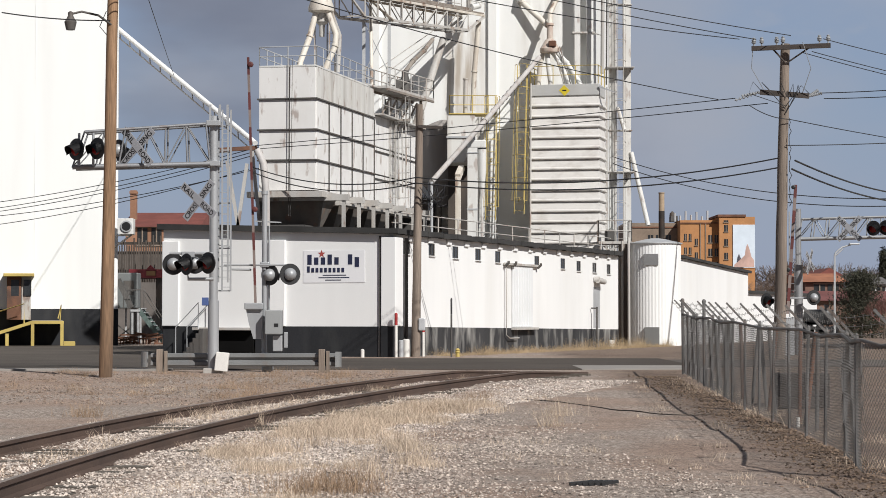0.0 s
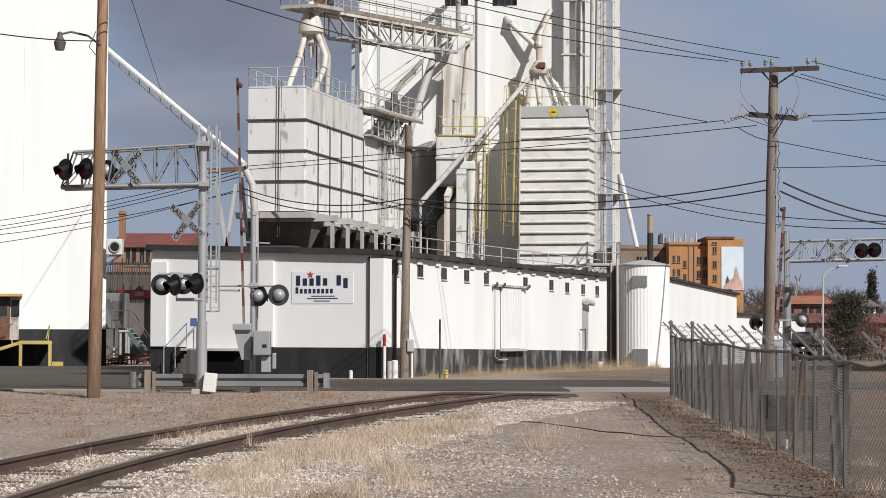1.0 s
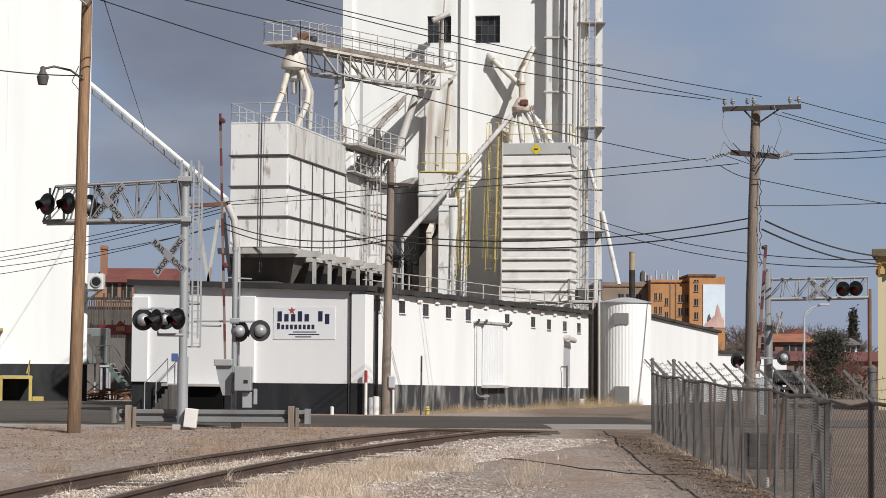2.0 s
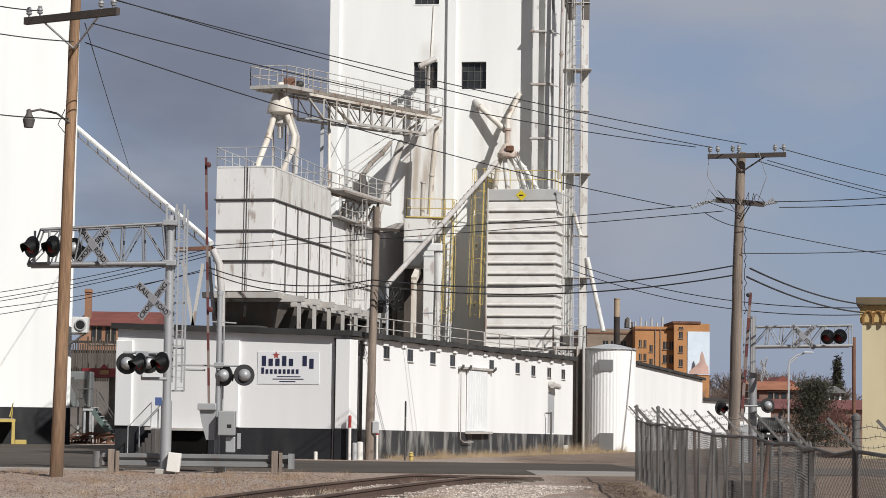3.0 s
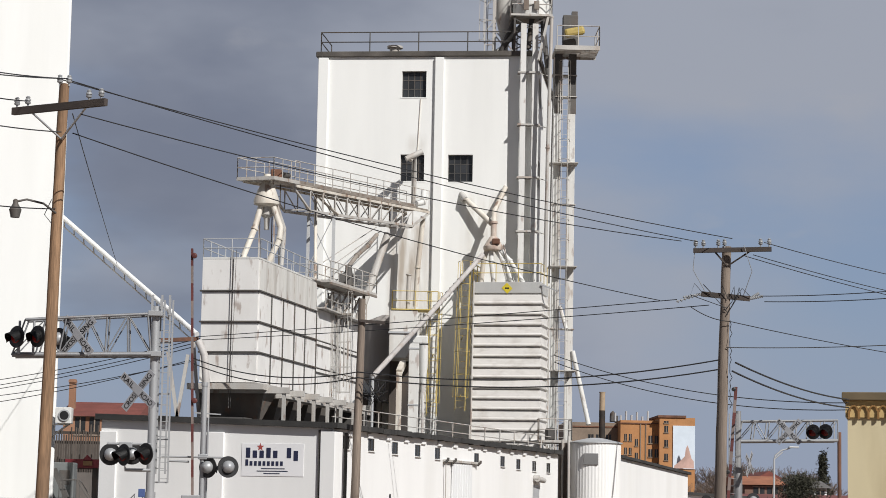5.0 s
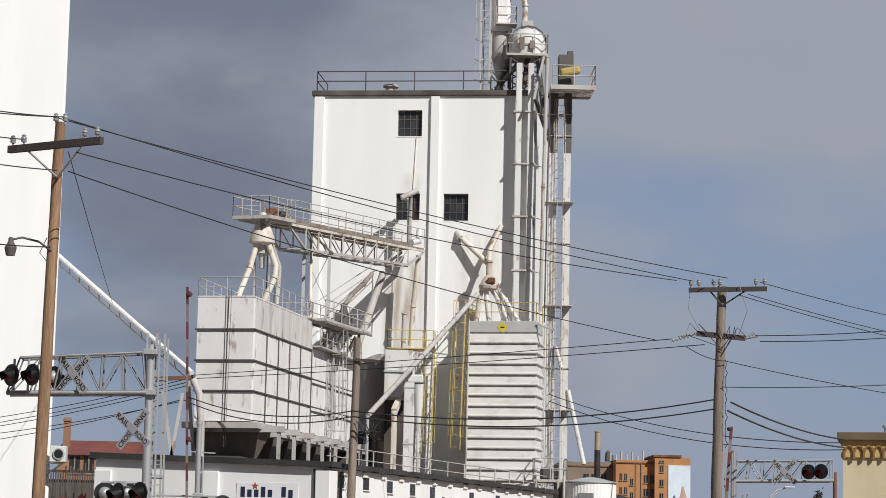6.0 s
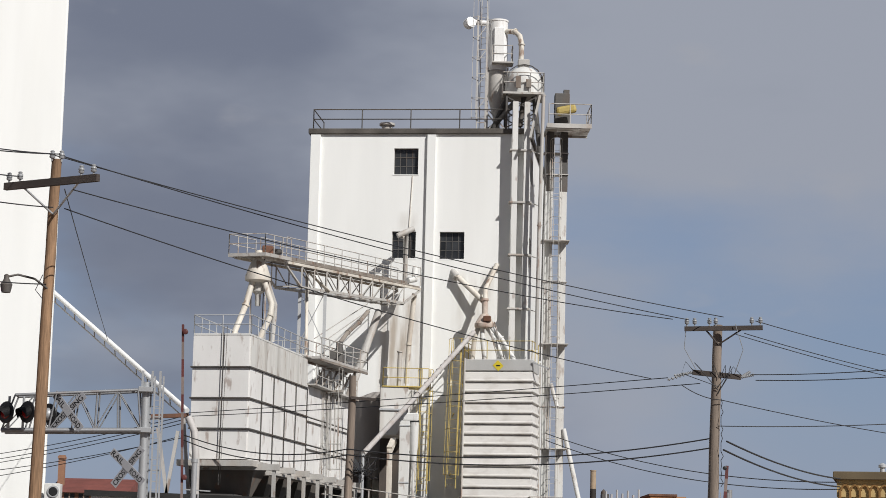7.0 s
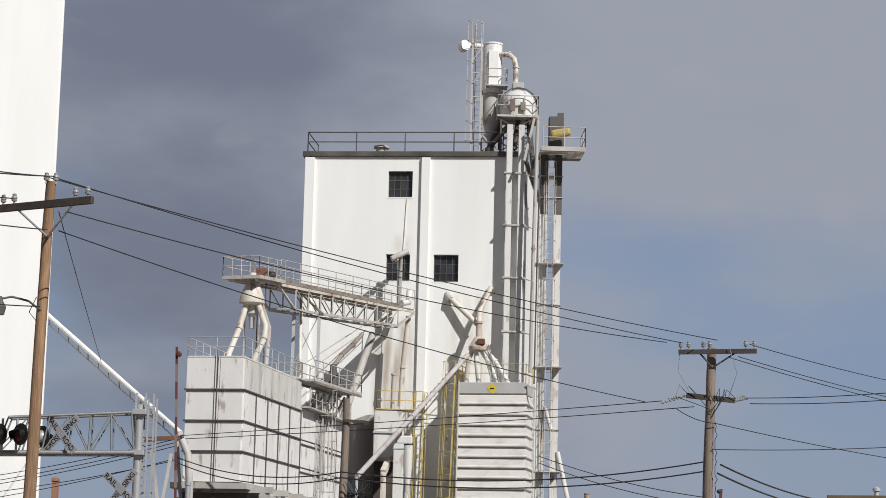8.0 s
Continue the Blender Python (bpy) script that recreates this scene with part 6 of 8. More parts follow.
# on to the left
for p, q in ((LT + Vector((-0.09, -0.05, 0.12)), (-9.26, 46.00, 10.46)), (LT + Vector((0.12, -0.05, 0.12)), (-9.26, 46.00, 10.36)), (arm_a.lerp(arm_b, 0.16) + Vector((0, -0.16, 0.2)), (-9.44, 47.00, 10.14)), ((-7.19, 48.40, 9.46), (-9.41, 47.00, 9.51)), (la + Vector((-0.02, 0, 0.1)), (-9.34, 47.00, 7.74))):
    wire(p, q, 0.05, 0.014)
# service cables through the middle
wire((8.93, 67.90, 7.97), (-6.76, 79.90, 7.44), 0.04, 0.014)
wire((9.93, 67.90, 7.82), (-6.76, 79.90, 7.32), 0.08, 0.014)
wire((10.22, 67.80, 6.13), (-0.87, 71.30, 5.76), 0.42, 0.022, "thick black cable sagging between poles")
wire((10.22, 67.80, 5.84), (-0.87, 71.30, 5.58), 0.42, 0.022, "thick black cable sagging between poles")
wire((-0.87, 71.30, 5.76), (-6.86, 79.90, 6.67), 0.4, 0.02, "thick black cable sagging between poles")
wire((-0.87, 71.30, 5.58), (-6.89, 79.90, 6.50), 0.45, 0.02, "thick black cable sagging between poles")
wire((10.72, 67.70, 6.05), (18.03, 86.00, 5.99), 0.18, 0.03, "thick black cable sagging between poles")
wire((10.62, 67.70, 5.79), (18.02, 86.00, 5.68), 0.2, 0.03, "thick black cable sagging between poles")
wire((7.94, 104.00, 8.77), (18.02, 86.00, 5.86), 0.58, 0.02)
wire((7.94, 104.00, 8.45), (18.02, 86.00, 5.59), 0.64, 0.02)
# bundle at the left, behind the signals
for p, q in (((-6.73, 83.20, 7.69), (-20.79, 97.00, 6.11)), ((-6.72, 83.20, 7.57), (-20.79, 97.00, 5.84)), ((-6.85, 83.20, 7.40), (-20.79, 97.00, 5.69)), ((-6.85, 83.20, 6.85), (-20.79, 97.00, 5.55)), ((-7.27, 83.20, 6.81), (-20.79, 97.00, 5.13))):
    wire(p, q, 0.25, 0.016)
# guy from the pole head to the conveyor
wire((-6.99, 48.60, 9.91), CA.lerp(CB, 0.45), 0.05, 0.012)


# ---- railway crossing signals ----
LENS_RED = material("red_signal_lens", (0.22, 0.012, 0.012), 0.2, vary=0.1, bump=0)
SIGN_BLACK = material("sign_black", (0.015, 0.015, 0.015), 0.5, vary=0.1, bump=0)
ALU = material("silver_painted_steel", (0.38, 0.39, 0.40), 0.45, 0.3, vary=0.08, stain=(0.35, 0.34, 0.33), stain_amount=0.3, streak=4)
STRIPE_WHITE = material("gate_white", (0.7, 0.68, 0.64), 0.5, vary=0.08)


def signal_lamp(parent, p, yaw, back=False, r=0.255):
    """A round black background with a hooded red lens on the side that it faces and a silver housing behind; yaw turns it from facing -y."""
    m = Matrix.Translation(p) @ pose(0, 0, 0, 0, 0, yaw + (180 if back else 0))
    disc = B()
    lathe(disc, [(r * 0.97, -0.012), (r, 0.0), (r * 0.97, 0.012)], 26, m=m @ pose(0, 0, 0, 90, 0, 0))
    d = part("signal_lamp", disc, BLACK, parent)
    bm = B(); lathe(bm, [(0.14, 0.013), (0.15, 0.03), (0.10, 0.05), (0.03, 0.06)], 20, m=m @ pose(0, 0, 0, 90, 0, 0)); part("lens", bm, LENS_RED, d, "unlit red lens")
    bm = B()
    ring = [math.pi * (-0.12 + 1.24 * j / 12) for j in range(13)]
    inn = [[bm.verts.new(m @ Vector((rr * math.cos(t), -0.013 - dd * (0.55 + 0.45 * math.sin(max(0, min(math.pi, t)))), rr * math.sin(t) - (0.09 if dd else 0)))) for t in ring] for rr, dd in ((0.165, 0.0), (0.15, 0.30))]
    for k in range(12):
        bm.faces.new((inn[0][k], inn[0][k + 1], inn[1][k + 1], inn[1][k]))
    ext = bmesh.ops.solidify(bm, geom=bm.faces[:], thickness=0.008)
    part("hood", bm, BLACK, d)
    bm = B(); lathe(bm, [(0.15, -0.013), (0.145, -0.06), (0.11, -0.12), (0.05, -0.16), (0.02, -0.17)], 20, m=m @ pose(0, 0, 0, 90, 0, 0)); part("housing", bm, ALU, d, "silver lamp housing")
    return d


# grey in place of white: the boards' shade is put into the colour
BUCK_WHITE = material("shaded_sign_white", (0.30, 0.305, 0.325), 0.6, vary=0.06, bump=0)


def crossbuck(parent, p, tilt, size=1.22, yaw=0):
    """Two crossed white boards with black lettering."""
    for k, (ang, words) in enumerate(((45, "CROSSING"), (-45, ("RAIL", "ROAD")))):
        m = Matrix.Translation(p) @ pose(0, 0, 0, 0, 0, yaw) @ pose(0, -0.014 * k, 0, 0, -(ang + tilt), 0)
        bm = B(); box(bm, -size / 2, size / 2, -0.006, 0.006, -0.095, 0.095, 0.004, m)
        b = part("crossbuck_board", bm, BUCK_WHITE, parent)
        if k == 0:
            for txt, x in (("CROS", -0.56), ("SING", 0.11)):
                lettering(txt, x * size / 1.22, -0.06, 0.12, 0.42 * size / 1.22, SIGN_BLACK, b, y=-0.008, m=m, bold=0.01)
        else:
            for txt, x in (("RAIL", -0.57), ("ROAD", 0.12)):
                lettering(txt, x * size / 1.22, -0.06, 0.12, 0.42 * size / 1.22, SIGN_BLACK, b, y=-0.008, m=m, bold=0.01)


def truss_arm(parent, a_top, b_top, a_bot, b_bot, depth=0.5, n=6, mat=None, r=0.035):
    """A cantilever of four chords with posts and diagonals, from the mast (a) to its end (b)."""
    mat = mat or ALU
    at, bt, ab_, bb = map(Vector, (a_top, b_top, a_bot, b_bot))
    back = Vector((0, depth, 0))
    for p, q, rr in ((at, bt, r), (ab_, bb, r * 1.6)):
        for o in (Vector(), back):
            bm = B(); tube(bm, [p + o, q + o], rr, 8); part("chord", bm, mat, parent)
    for i in range(n + 1):
        f = i / n
        for o in (Vector(), back):
            bm = B(); tube(bm, [at.lerp(bt, f) + o, ab_.lerp(bb, f) + o], r * 0.6, 6); part("web_post", bm, mat, parent)
            if i < n:
                bm = B(); tube(bm, [ab_.lerp(bb, f) + o, at.lerp(bt, (i + 1) / n) + o] if i % 2 == 0 else [at.lerp(bt, f) + o, ab_.lerp(bb, (i + 1) / n) + o], r * 0.45, 6); part("web_diagonal", bm, mat, parent)
        bm = B(); tube(bm, [at.lerp(bt, f), at.lerp(bt, f) + back], r * 0.6, 6); part("cross_tie", bm, mat, parent)
        bm = B(); tube(bm, [ab_.lerp(bb, f), ab_.lerp(bb, f) + back], r * 0.6, 6); part("cross_tie", bm, mat, parent)


SY = 52.4
TRUSS_GREY = material("dull_grey_truss_steel", (0.22, 0.225, 0.235), 0.55, 0.3, vary=0.15, rust=0.2)
gx, gy = (-5.54, 53.85)
can = thing("crossing_signal", Matrix.Identity(4), "silver cantilever railway crossing signal with ladder, lamps and crossbucks", "crossing signal", "crossing signals")
mx0 = -5.40
bm = B(); tube(bm, [(mx0, SY, ground_z(SY)), (mx0, SY, 1.68)], 0.13, 16); tube(bm, [(mx0, SY, 1.68), (mx0, SY, 6.03)], 0.10, 16); part("mast", bm, ALU, can)
bm = B(); box(bm, mx0 - 0.22, mx0 + 0.22, SY - 0.22, SY + 0.22, ground_z(SY) - 0.1, ground_z(SY) + 0.12, 0.02); part("foundation", bm, material("concrete", (0.38, 0.36, 0.33), 0.9, vary=0.15), can)
bm = B(); box(bm, mx0 + 0.06, mx0 + 0.36, SY - 0.34, SY - 0.1, 0.05, 0.49, 0.015); turn_bm(bm, Matrix.Translation((mx0, SY, 0.1)) @ pose(0, 0, 0, 0, 6, 0) @ Matrix.Translation((-mx0, -SY, -0.1))); part("base_cover", bm, STRIPE_WHITE, can)
truss_arm(can, (-5.57, 52.20, 5.83), (-8.32, 51.60, 5.59), (-5.47, 52.20, 4.89), (-8.60, 51.60, 4.77), 0.5, 6, TRUSS_GREY)
for z in (5.85, 4.90):
    bm = B(); box(bm, mx0 - 0.16, mx0 + 0.16, SY - 0.22, SY + 0.35, z - 0.06, z + 0.06, 0.01); part("mast_clamp", bm, ALU, can)
for x in (-5.48, -5.25, -5.07):
    bm = B(); beam(bm, (x, SY - 0.1, 5.81), (x, SY - 0.1, 6.29), 0.05); part("mast_stub", bm, ALU, can)
ladder(can, (-5.09, SY - 0.1, 1.90), (-5.09, SY - 0.1, 6.17), 0.2, (0, -1, 0), ALU, False, 0.19)
ladder(can, (-5.20, SY + 0.25, 2.11), (-5.20, SY + 0.25, 6.24), 0.22, (0, -1, 0), ALU, False, 0.25)
for z in (5.17, 3.97, 2.91, 1.91):
    bm = B(); beam(bm, (mx0, SY, z), (-5.00, SY - 0.05, z), 0.035); part("ladder_bracket", bm, ALU, can)
signal_lamp(can, (-8.46, 51.30, 5.16), -38)
signal_lamp(can, (-7.98, 51.30, 5.18), -38)
signal_lamp(can, (-7.59, 52.00, 5.19), -38, True)
bm = B(); tube(bm, [(-8.43, 51.50, 5.55), (-8.43, 51.50, 4.79)], 0.03, 8); tube(bm, [(-8.10, 51.50, 5.55), (-8.10, 51.50, 4.79)], 0.03, 8); part("lamp_hanger", bm, ALU, can)
crossbuck(can, (-7.12, 51.80, 5.26), -3, 1.14, -24)
crossbuck(can, (-5.71, 52.00, 4.02), 5, 1.14, -24)
signal_lamp(can, (-6.31, 52.10, 2.53), 0, True)
signal_lamp(can, (-5.97, 51.80, 2.52), -48)
signal_lamp(can, (-5.83, 52.30, 2.56), 0, True)
signal_lamp(can, (-5.47, 51.80, 2.55), -40)
bm = B(); tube(bm, [(-6.40, 52.10, 2.78), (-5.37, 52.10, 2.78)], 0.03, 8); tube(bm, [(-5.96, 52.10, 2.42), (-5.96, 52.10, 2.18), (-5.37, 52.10, 2.18)], 0.04, 8); part("lamp_arm", bm, ALU, can)
bm = B(); box(bm, -6.11, -5.81, 52.0, 52.2, 2.69, 2.82, 0.01); part("terminal_box", bm, ALU, can)
bm = B(); box(bm, -5.64, -5.49, 52.1, 52.2, 1.56, 1.75, 0.01); part("blue_plate", bm, material("blue_plate_paint", (0.06, 0.1, 0.25), 0.5), can)

# gate with its mechanism
gate = thing("crossing_gate", Matrix.Identity(4), "raised red and white railway crossing gate with silver mechanism", "crossing gate", "crossing gates")
GY = 53.4
gxp = -4.28
bm = B(); tube(bm, [(gxp, GY, ground_z(GY) - 0.02), (gxp, GY, 4.23)], 0.065, 14); tube(bm, [(gxp, GY, 4.23), (gxp, GY, 4.32)], 0.08, 14); part("post", bm, ALU, gate)
bm = B(); tube(bm, [(gxp + 0.11, GY, 1.31), (gxp + 0.11, GY, 3.48)], 0.02, 8); part("conduit", bm, ALU, gate)
bm = B()
box(bm, -4.73, -4.29, 53.0, 53.3, 1.47, 1.63, 0.02)
part("mechanism_top", bm, ALU, gate)
bm = B()
pts = [(-4.70, 53.10, 1.50), (-4.63, 53.10, 1.15), (-4.52, 53.10, 0.77), (-4.33, 53.10, 0.77), (-4.30, 53.10, 1.50)]
fa = [bm.verts.new(p) for p in pts]
fb = [bm.verts.new((p[0], p[1] + 0.22, p[2])) for p in pts]
bm.faces.new(fa)
bm.faces.new(fb[::-1])
for i in range(5):
    bm.faces.new((fa[i], fb[i], fb[(i + 1) % 5], fa[(i + 1) % 5]))
part("counterweight", bm, ALU, gate, "silver counterweight arm")
bm = B(); box(bm, -4.22, -3.82, 52.75, 53.2, 0.88, 1.46, 0.02); jb = part("junction_box", bm, material("grey_box_paint", (0.30, 0.31, 0.31), 0.5, 0.2, vary=0.06), gate, "grey relay box")
bm = B(); box(bm, -4.00, -3.90, 52.742, 52.749, 1.06, 1.14); part("box_plate", bm, BLACK, jb)
bm = B(); box(bm, -4.04, -3.82, 52.9, 53.2, 0.48, 0.85, 0.015); box(bm, -3.78, -3.70, 53.0, 53.2, 0.56, 0.93, 0.01); part("motor_case", bm, ALU, gate)
bm = B(); box(bm, gxp - 0.02, -4.07, GY - 0.18, GY + 0.12, ground_z(GY) + 0.02, 0.31, 0.02); part("base_box", bm, ALU, gate)
ARM_PALE = material("dirty_pale_arm", (0.19, 0.145, 0.13), 0.6, vary=0.2)
GA0, GA1 = Vector((-4.47, 53.10, 1.63)), Vector((-4.66, 53.10, 7.50))
for i in range(14):
    p, q = GA0.lerp(GA1, i / 14), GA0.lerp(GA1, (i + 1) / 14)
    bm = B(); beam(bm, p, q - (q - p) * 0.004, 0.055, 0.09); part("arm_stripe", bm, DARK_RED if i % 2 else ARM_PALE, gate)
for f in (0.38, 0.97):
    p = GA0.lerp(GA1, f)
    bm = B(); lathe(bm, [(0.03, -0.06), (0.065, -0.05), (0.065, 0.05), (0.03, 0.06)], 12, m=Matrix.Translation(p + Vector((0.06, -0.05, 0))) @ pose(0, 0, 0, 90, 0, 0)); part("arm_lamp", bm, DARK_RED, gate)
bm = B(); tube(bm, [(-5.24, 53.20, 2.53), (-3.67, 53.20, 2.53)], 0.022, 8); tube(bm, [(-5.05, 53.20, 2.43), (-4.58, 53.20, 2.42)], 0.025, 8); part("lamp_arm", bm, ALU, gate)
bm = B(); box(bm, gxp - 0.1, gxp + 0.12, GY - 0.1, GY + 0.1, 2.48, 2.61, 0.02); part("arm_clamp", bm, ALU, gate)
signal_lamp(gate, (-4.14, 53.30, 2.30), -30, True)
signal_lamp(gate, (-3.64, 53.00, 2.31), 18, True)
bm = B(); beam(bm, (-4.50, 53.40, 3.59), (-3.88, 53.40, 3.56), 0.03); part("cross_pin", bm, ALU, gate)

# guard rail before the signals
rail = thing("guard_rail", Matrix.Identity(4), "short galvanised road guard rail on wooden posts", "guard rail")
p0, p1 = Vector((-6.93, 52.9, 0)), Vector((-2.54, 52.9, 0))
bm = B()
prof = [(0.0, -0.155), (0.05, -0.13), (0.05, -0.06), (-0.02, -0.02), (-0.02, 0.02), (0.05, 0.06), (0.05, 0.13), (0.0, 0.155)]
zr = 0.28
loop = [(o, z) for o, z in prof] + [(o - 0.012, z) for o, z in prof[::-1]]
ends_ = [[bm.verts.new((x, p0.y - o, zr + z)) for o, z in loop] for x in (p0.x, p1.x)]
for k in range(len(loop)):
    j = (k + 1) % len(loop)
    bm.faces.new((ends_[0][k], ends_[1][k], ends_[1][j], ends_[0][j]))
GUARD = material("dulled_guard_rail_zinc", (0.22, 0.225, 0.225), 0.6, 0.3, vary=0.2, rust=0.2)
part("beam", bm, GUARD, rail)
for x in (-6.71, -2.87):
    bm = B(); box(bm, x - 0.075, x + 0.075, 52.72, 52.9, ground_z(52) - 0.05, 0.53, 0.012); part("post", bm, WOOD_GREY, rail)
    bm = B(); box(bm, x + 0.1, x + 0.18, 52.74, 52.9, ground_z(52) - 0.05, 0.49, 0.012); part("block", bm, WOOD_GREY, rail)
for x, s in ((-7.01, -1), (-2.55, 1)):
    bm = B()
    for j in range(10):
        a0, a1 = math.pi * (-0.5 + j / 10), math.pi * (-0.5 + (j + 1) / 10)
        beam(bm, (x + s * 0.14 * math.cos(a0), 52.85 + 0.14 * math.sin(a0), zr + 0.01), (x + s * 0.14 * math.cos(a1), 52.85 + 0.14 * math.sin(a1), zr + 0.01), 0.012, 0.36)
    part("end_terminal", bm, GUARD, rail)

# small posts by the warehouse corner
def marker(px_x, y, h, r, mat, cap=None, label="white marker post with red top by the wall"):
    ob = thing("marker_post", pose(px_x, y, 0), label, "post")
    bm = B(); lathe(bm, [(r, 0), (r, h * 0.72 if cap else h - 0.02), (r * 0.6, h * 0.72 if cap else h)], 12); part("shaft", bm, mat, ob)
    if cap:
        bm = B(); lathe(bm, [(r * 1.02, h * 0.722), (r * 1.02, h - 0.03), (r * 0.5, h)], 12); part("cap", bm, cap, ob)


marker(-1.50, 71.2, 1.42, 0.05, STRIPE_WHITE, RED)
marker(-0.64, 72.6, 1.1, 0.045, STRIPE_WHITE, RED)
marker(-1.34, 71.3, 0.55, 0.08, GALV, None, "short grey steel bollard by the corner")
marker(-1.18, 71.6, 0.58, 0.11, STRIPE_WHITE, None, "short white concrete bollard by the corner")
marker(-2.56, 70.9, 0.26, 0.06, STRIPE_WHITE, None, "small white pipe stub before the wall")
marker(0.27, 71.6, 1.9, 0.03, DARK_STEEL, BLACK, "thin dark steel sign post seen edge-on")
marker(7.19, 95.0, 0.3, 0.12, STRIPE_WHITE, None, "small white pipe stub before the wall")
bm = B(); lathe(bm, [(0.07, 0), (0.06, 0.12), (0.09, 0.15), (0.06, 0.2), (0.08, 0.23), (0.03, 0.28)], 12, (0.47, 71.8)); tagged(mesh_object("fire_hydrant", bm, YELLOW), "small yellow hydrant in the weeds", "hydrant")


# ---- the big white elevator ----
EL = pose(-14.6, 100, 0, 0, 0, 10)
elev = thing("grain_elevator", EL, "huge white concrete grain elevator wall with dark base", "grain elevator")
bm = B(); box(bm, -34, 0, 0, 26, 0, 46, 0.1); part("wall_block", bm, WHITE_TOWER, elev)
bm = B(); box(bm, -34, 0.02, -0.02, 26, 0, 1.64); part("base_band", bm, DARK_BAND, elev)
x = -3.68
bm = B(); box(bm, x - 0.02, x + 0.02, -0.012, -0.002, 1.4, 45); part("joint", bm, WHITE_TOWER, elev)
# entrance hut with a ramp
hut = thing("entrance_door", EL, "worn brown and white entrance with yellow canopy on the elevator", "entrance")
x0, x1 = -4.87, -3.79
zf, zt2 = 1.16, 3.06
bm = B(); box(bm, x0, x0 + 0.62, -0.9, -0.03, zf, zt2); part("brown_panel", bm, RUSTY, hut)
bm = B(); box(bm, x0 + 0.64, x1 - 0.05, -0.86, -0.03, zf, zt2); dl = part("door_leaf", bm, STEEL_WHITE, hut, "peeling white door leaf")
for a in (x0 + 0.18, x0 + 0.72):
    bm = B(); box(bm, a, a + 0.34, -0.91, -0.87, zt2 - 0.85, zt2 - 0.15); part("pane", bm, GLASS_DARK, hut)
bm = B(); box(bm, x0 - 0.15, x1 + 0.1, -1.4, -0.03, zt2 + 0.003, zt2 + 0.14, 0.02); part("canopy", bm, YELLOW, hut)
ramp = thing("access_ramp", EL, "yellow-edged access ramp with railings", "ramp")
xa, xb, xc = -5.87, -3.81, -2.39
zr1 = 1.11
bm = B(); box(bm, xb, xc, -1.6, -0.03, zr1 - 0.14, zr1, 0.01); part("landing", bm, YELLOW, ramp)
bm = B(); box(bm, xb + 0.05, xc - 0.06, -1.55, -0.04, zr1 + 0.003, zr1 + 0.02); part("landing_top", bm, material("grey_plank", (0.3, 0.27, 0.24), 0.9), ramp)
bm = B(); beam(bm, (xa, -0.85, zr1 - 0.75), (xb, -0.85, zr1 - 0.08), 1.5, 0.14); part("slope", bm, YELLOW, ramp)
for x, zz in ((xb + 0.07, zr1), (xc - 0.08, zr1), ((xa + xb) / 2, zr1 - 0.42)):
    bm = B(); box(bm, x - 0.07, x + 0.07, -1.59, -1.47, 0, zz - 0.142); part("leg", bm, YELLOW, ramp)
bm = B(); box(bm, xc + 0.01, xc + 0.5, -1.5, -0.6, 0.0, 0.2, 0.02); part("toe_step", bm, YELLOW, ramp)
for yy in (-1.55, -0.1):
    bm = B(); tube(bm, [(xa, yy, zr1 - 0.6), (xa, yy, zr1 + 0.2), (xb - 0.3, yy, zr1 + 0.75), (xb - 0.3, yy, zr1 - 0.1)], 0.025, 6); part("hand_rail", bm, YELLOW, ramp)
bm = B(); tube(bm, [(xb + 1.25, -1.5, zr1), (xb + 1.3, -1.5, zr1 + 0.7), (xc - 0.25, -1.5, zr1 + 0.1)], 0.028, 6); part("hand_rail", bm, YELLOW, ramp)

# exhaust fan on its bracket
fan = thing("exhaust_fan", Matrix.Identity(4), "white boxed exhaust fan on a bracket", "fan")
fx0, fx1, fz0, fz1 = -14.47, -13.77, 4.95, 5.66
bm = B(); box(bm, fx0, fx1, 98.9, 99.6, fz0, fz1, 0.03); part("box", bm, BIN_WHITE, fan)
bm = B(); lathe(bm, [(0.2, 0.0), (0.26, 0.02), (0.26, 0.06), (0.2, 0.065)], 20, m=Matrix.Translation(((fx0 + fx1) / 2 + 0.05, 98.9, (fz0 + fz1) / 2)) @ pose(0, 0, 0, 90, 0, 0)); part("ring", bm, GALV, fan)
bm = B(); lathe(bm, [(0.2, 0.066), (0.18, 0.075)], 20, m=Matrix.Translation(((fx0 + fx1) / 2 + 0.05, 98.9, (fz0 + fz1) / 2)) @ pose(0, 0, 0, 90, 0, 0)); part("dark_mouth", bm, BLACK, fan)
bm = B(); beam(bm, (fx1 - 0.1, 99.2, fz0), (fx0 - 0.6, 100.2, fz0 - 0.75), 0.06); beam(bm, (fx1 - 0.1, 99.2, fz0 - 0.03), (fx0 - 0.6, 100.2, fz0 - 0.03), 0.06); part("bracket", bm, STEEL_WHITE, fan)

# ---- yard between the elevators ----
# cabinet, stair rails and canopy are coloured darker to give the yard its shade
cab = thing("control_cabinet", Matrix.Identity(4), "grey steel control cabinet on a stand", "cabinet")
bm = B(); box(bm, -16.01, -14.80, 108, 109.2, 1.69, 3.42, 0.05); c = part("body", bm, material("grey_cabinet", (0.14, 0.15, 0.15), 0.6, vary=0.1), cab)
bm = B(); box(bm, -15.49, -15.00, 107.98, 107.998, 2.35, 3.04); part("door_panel", bm, DARK_STEEL, c)
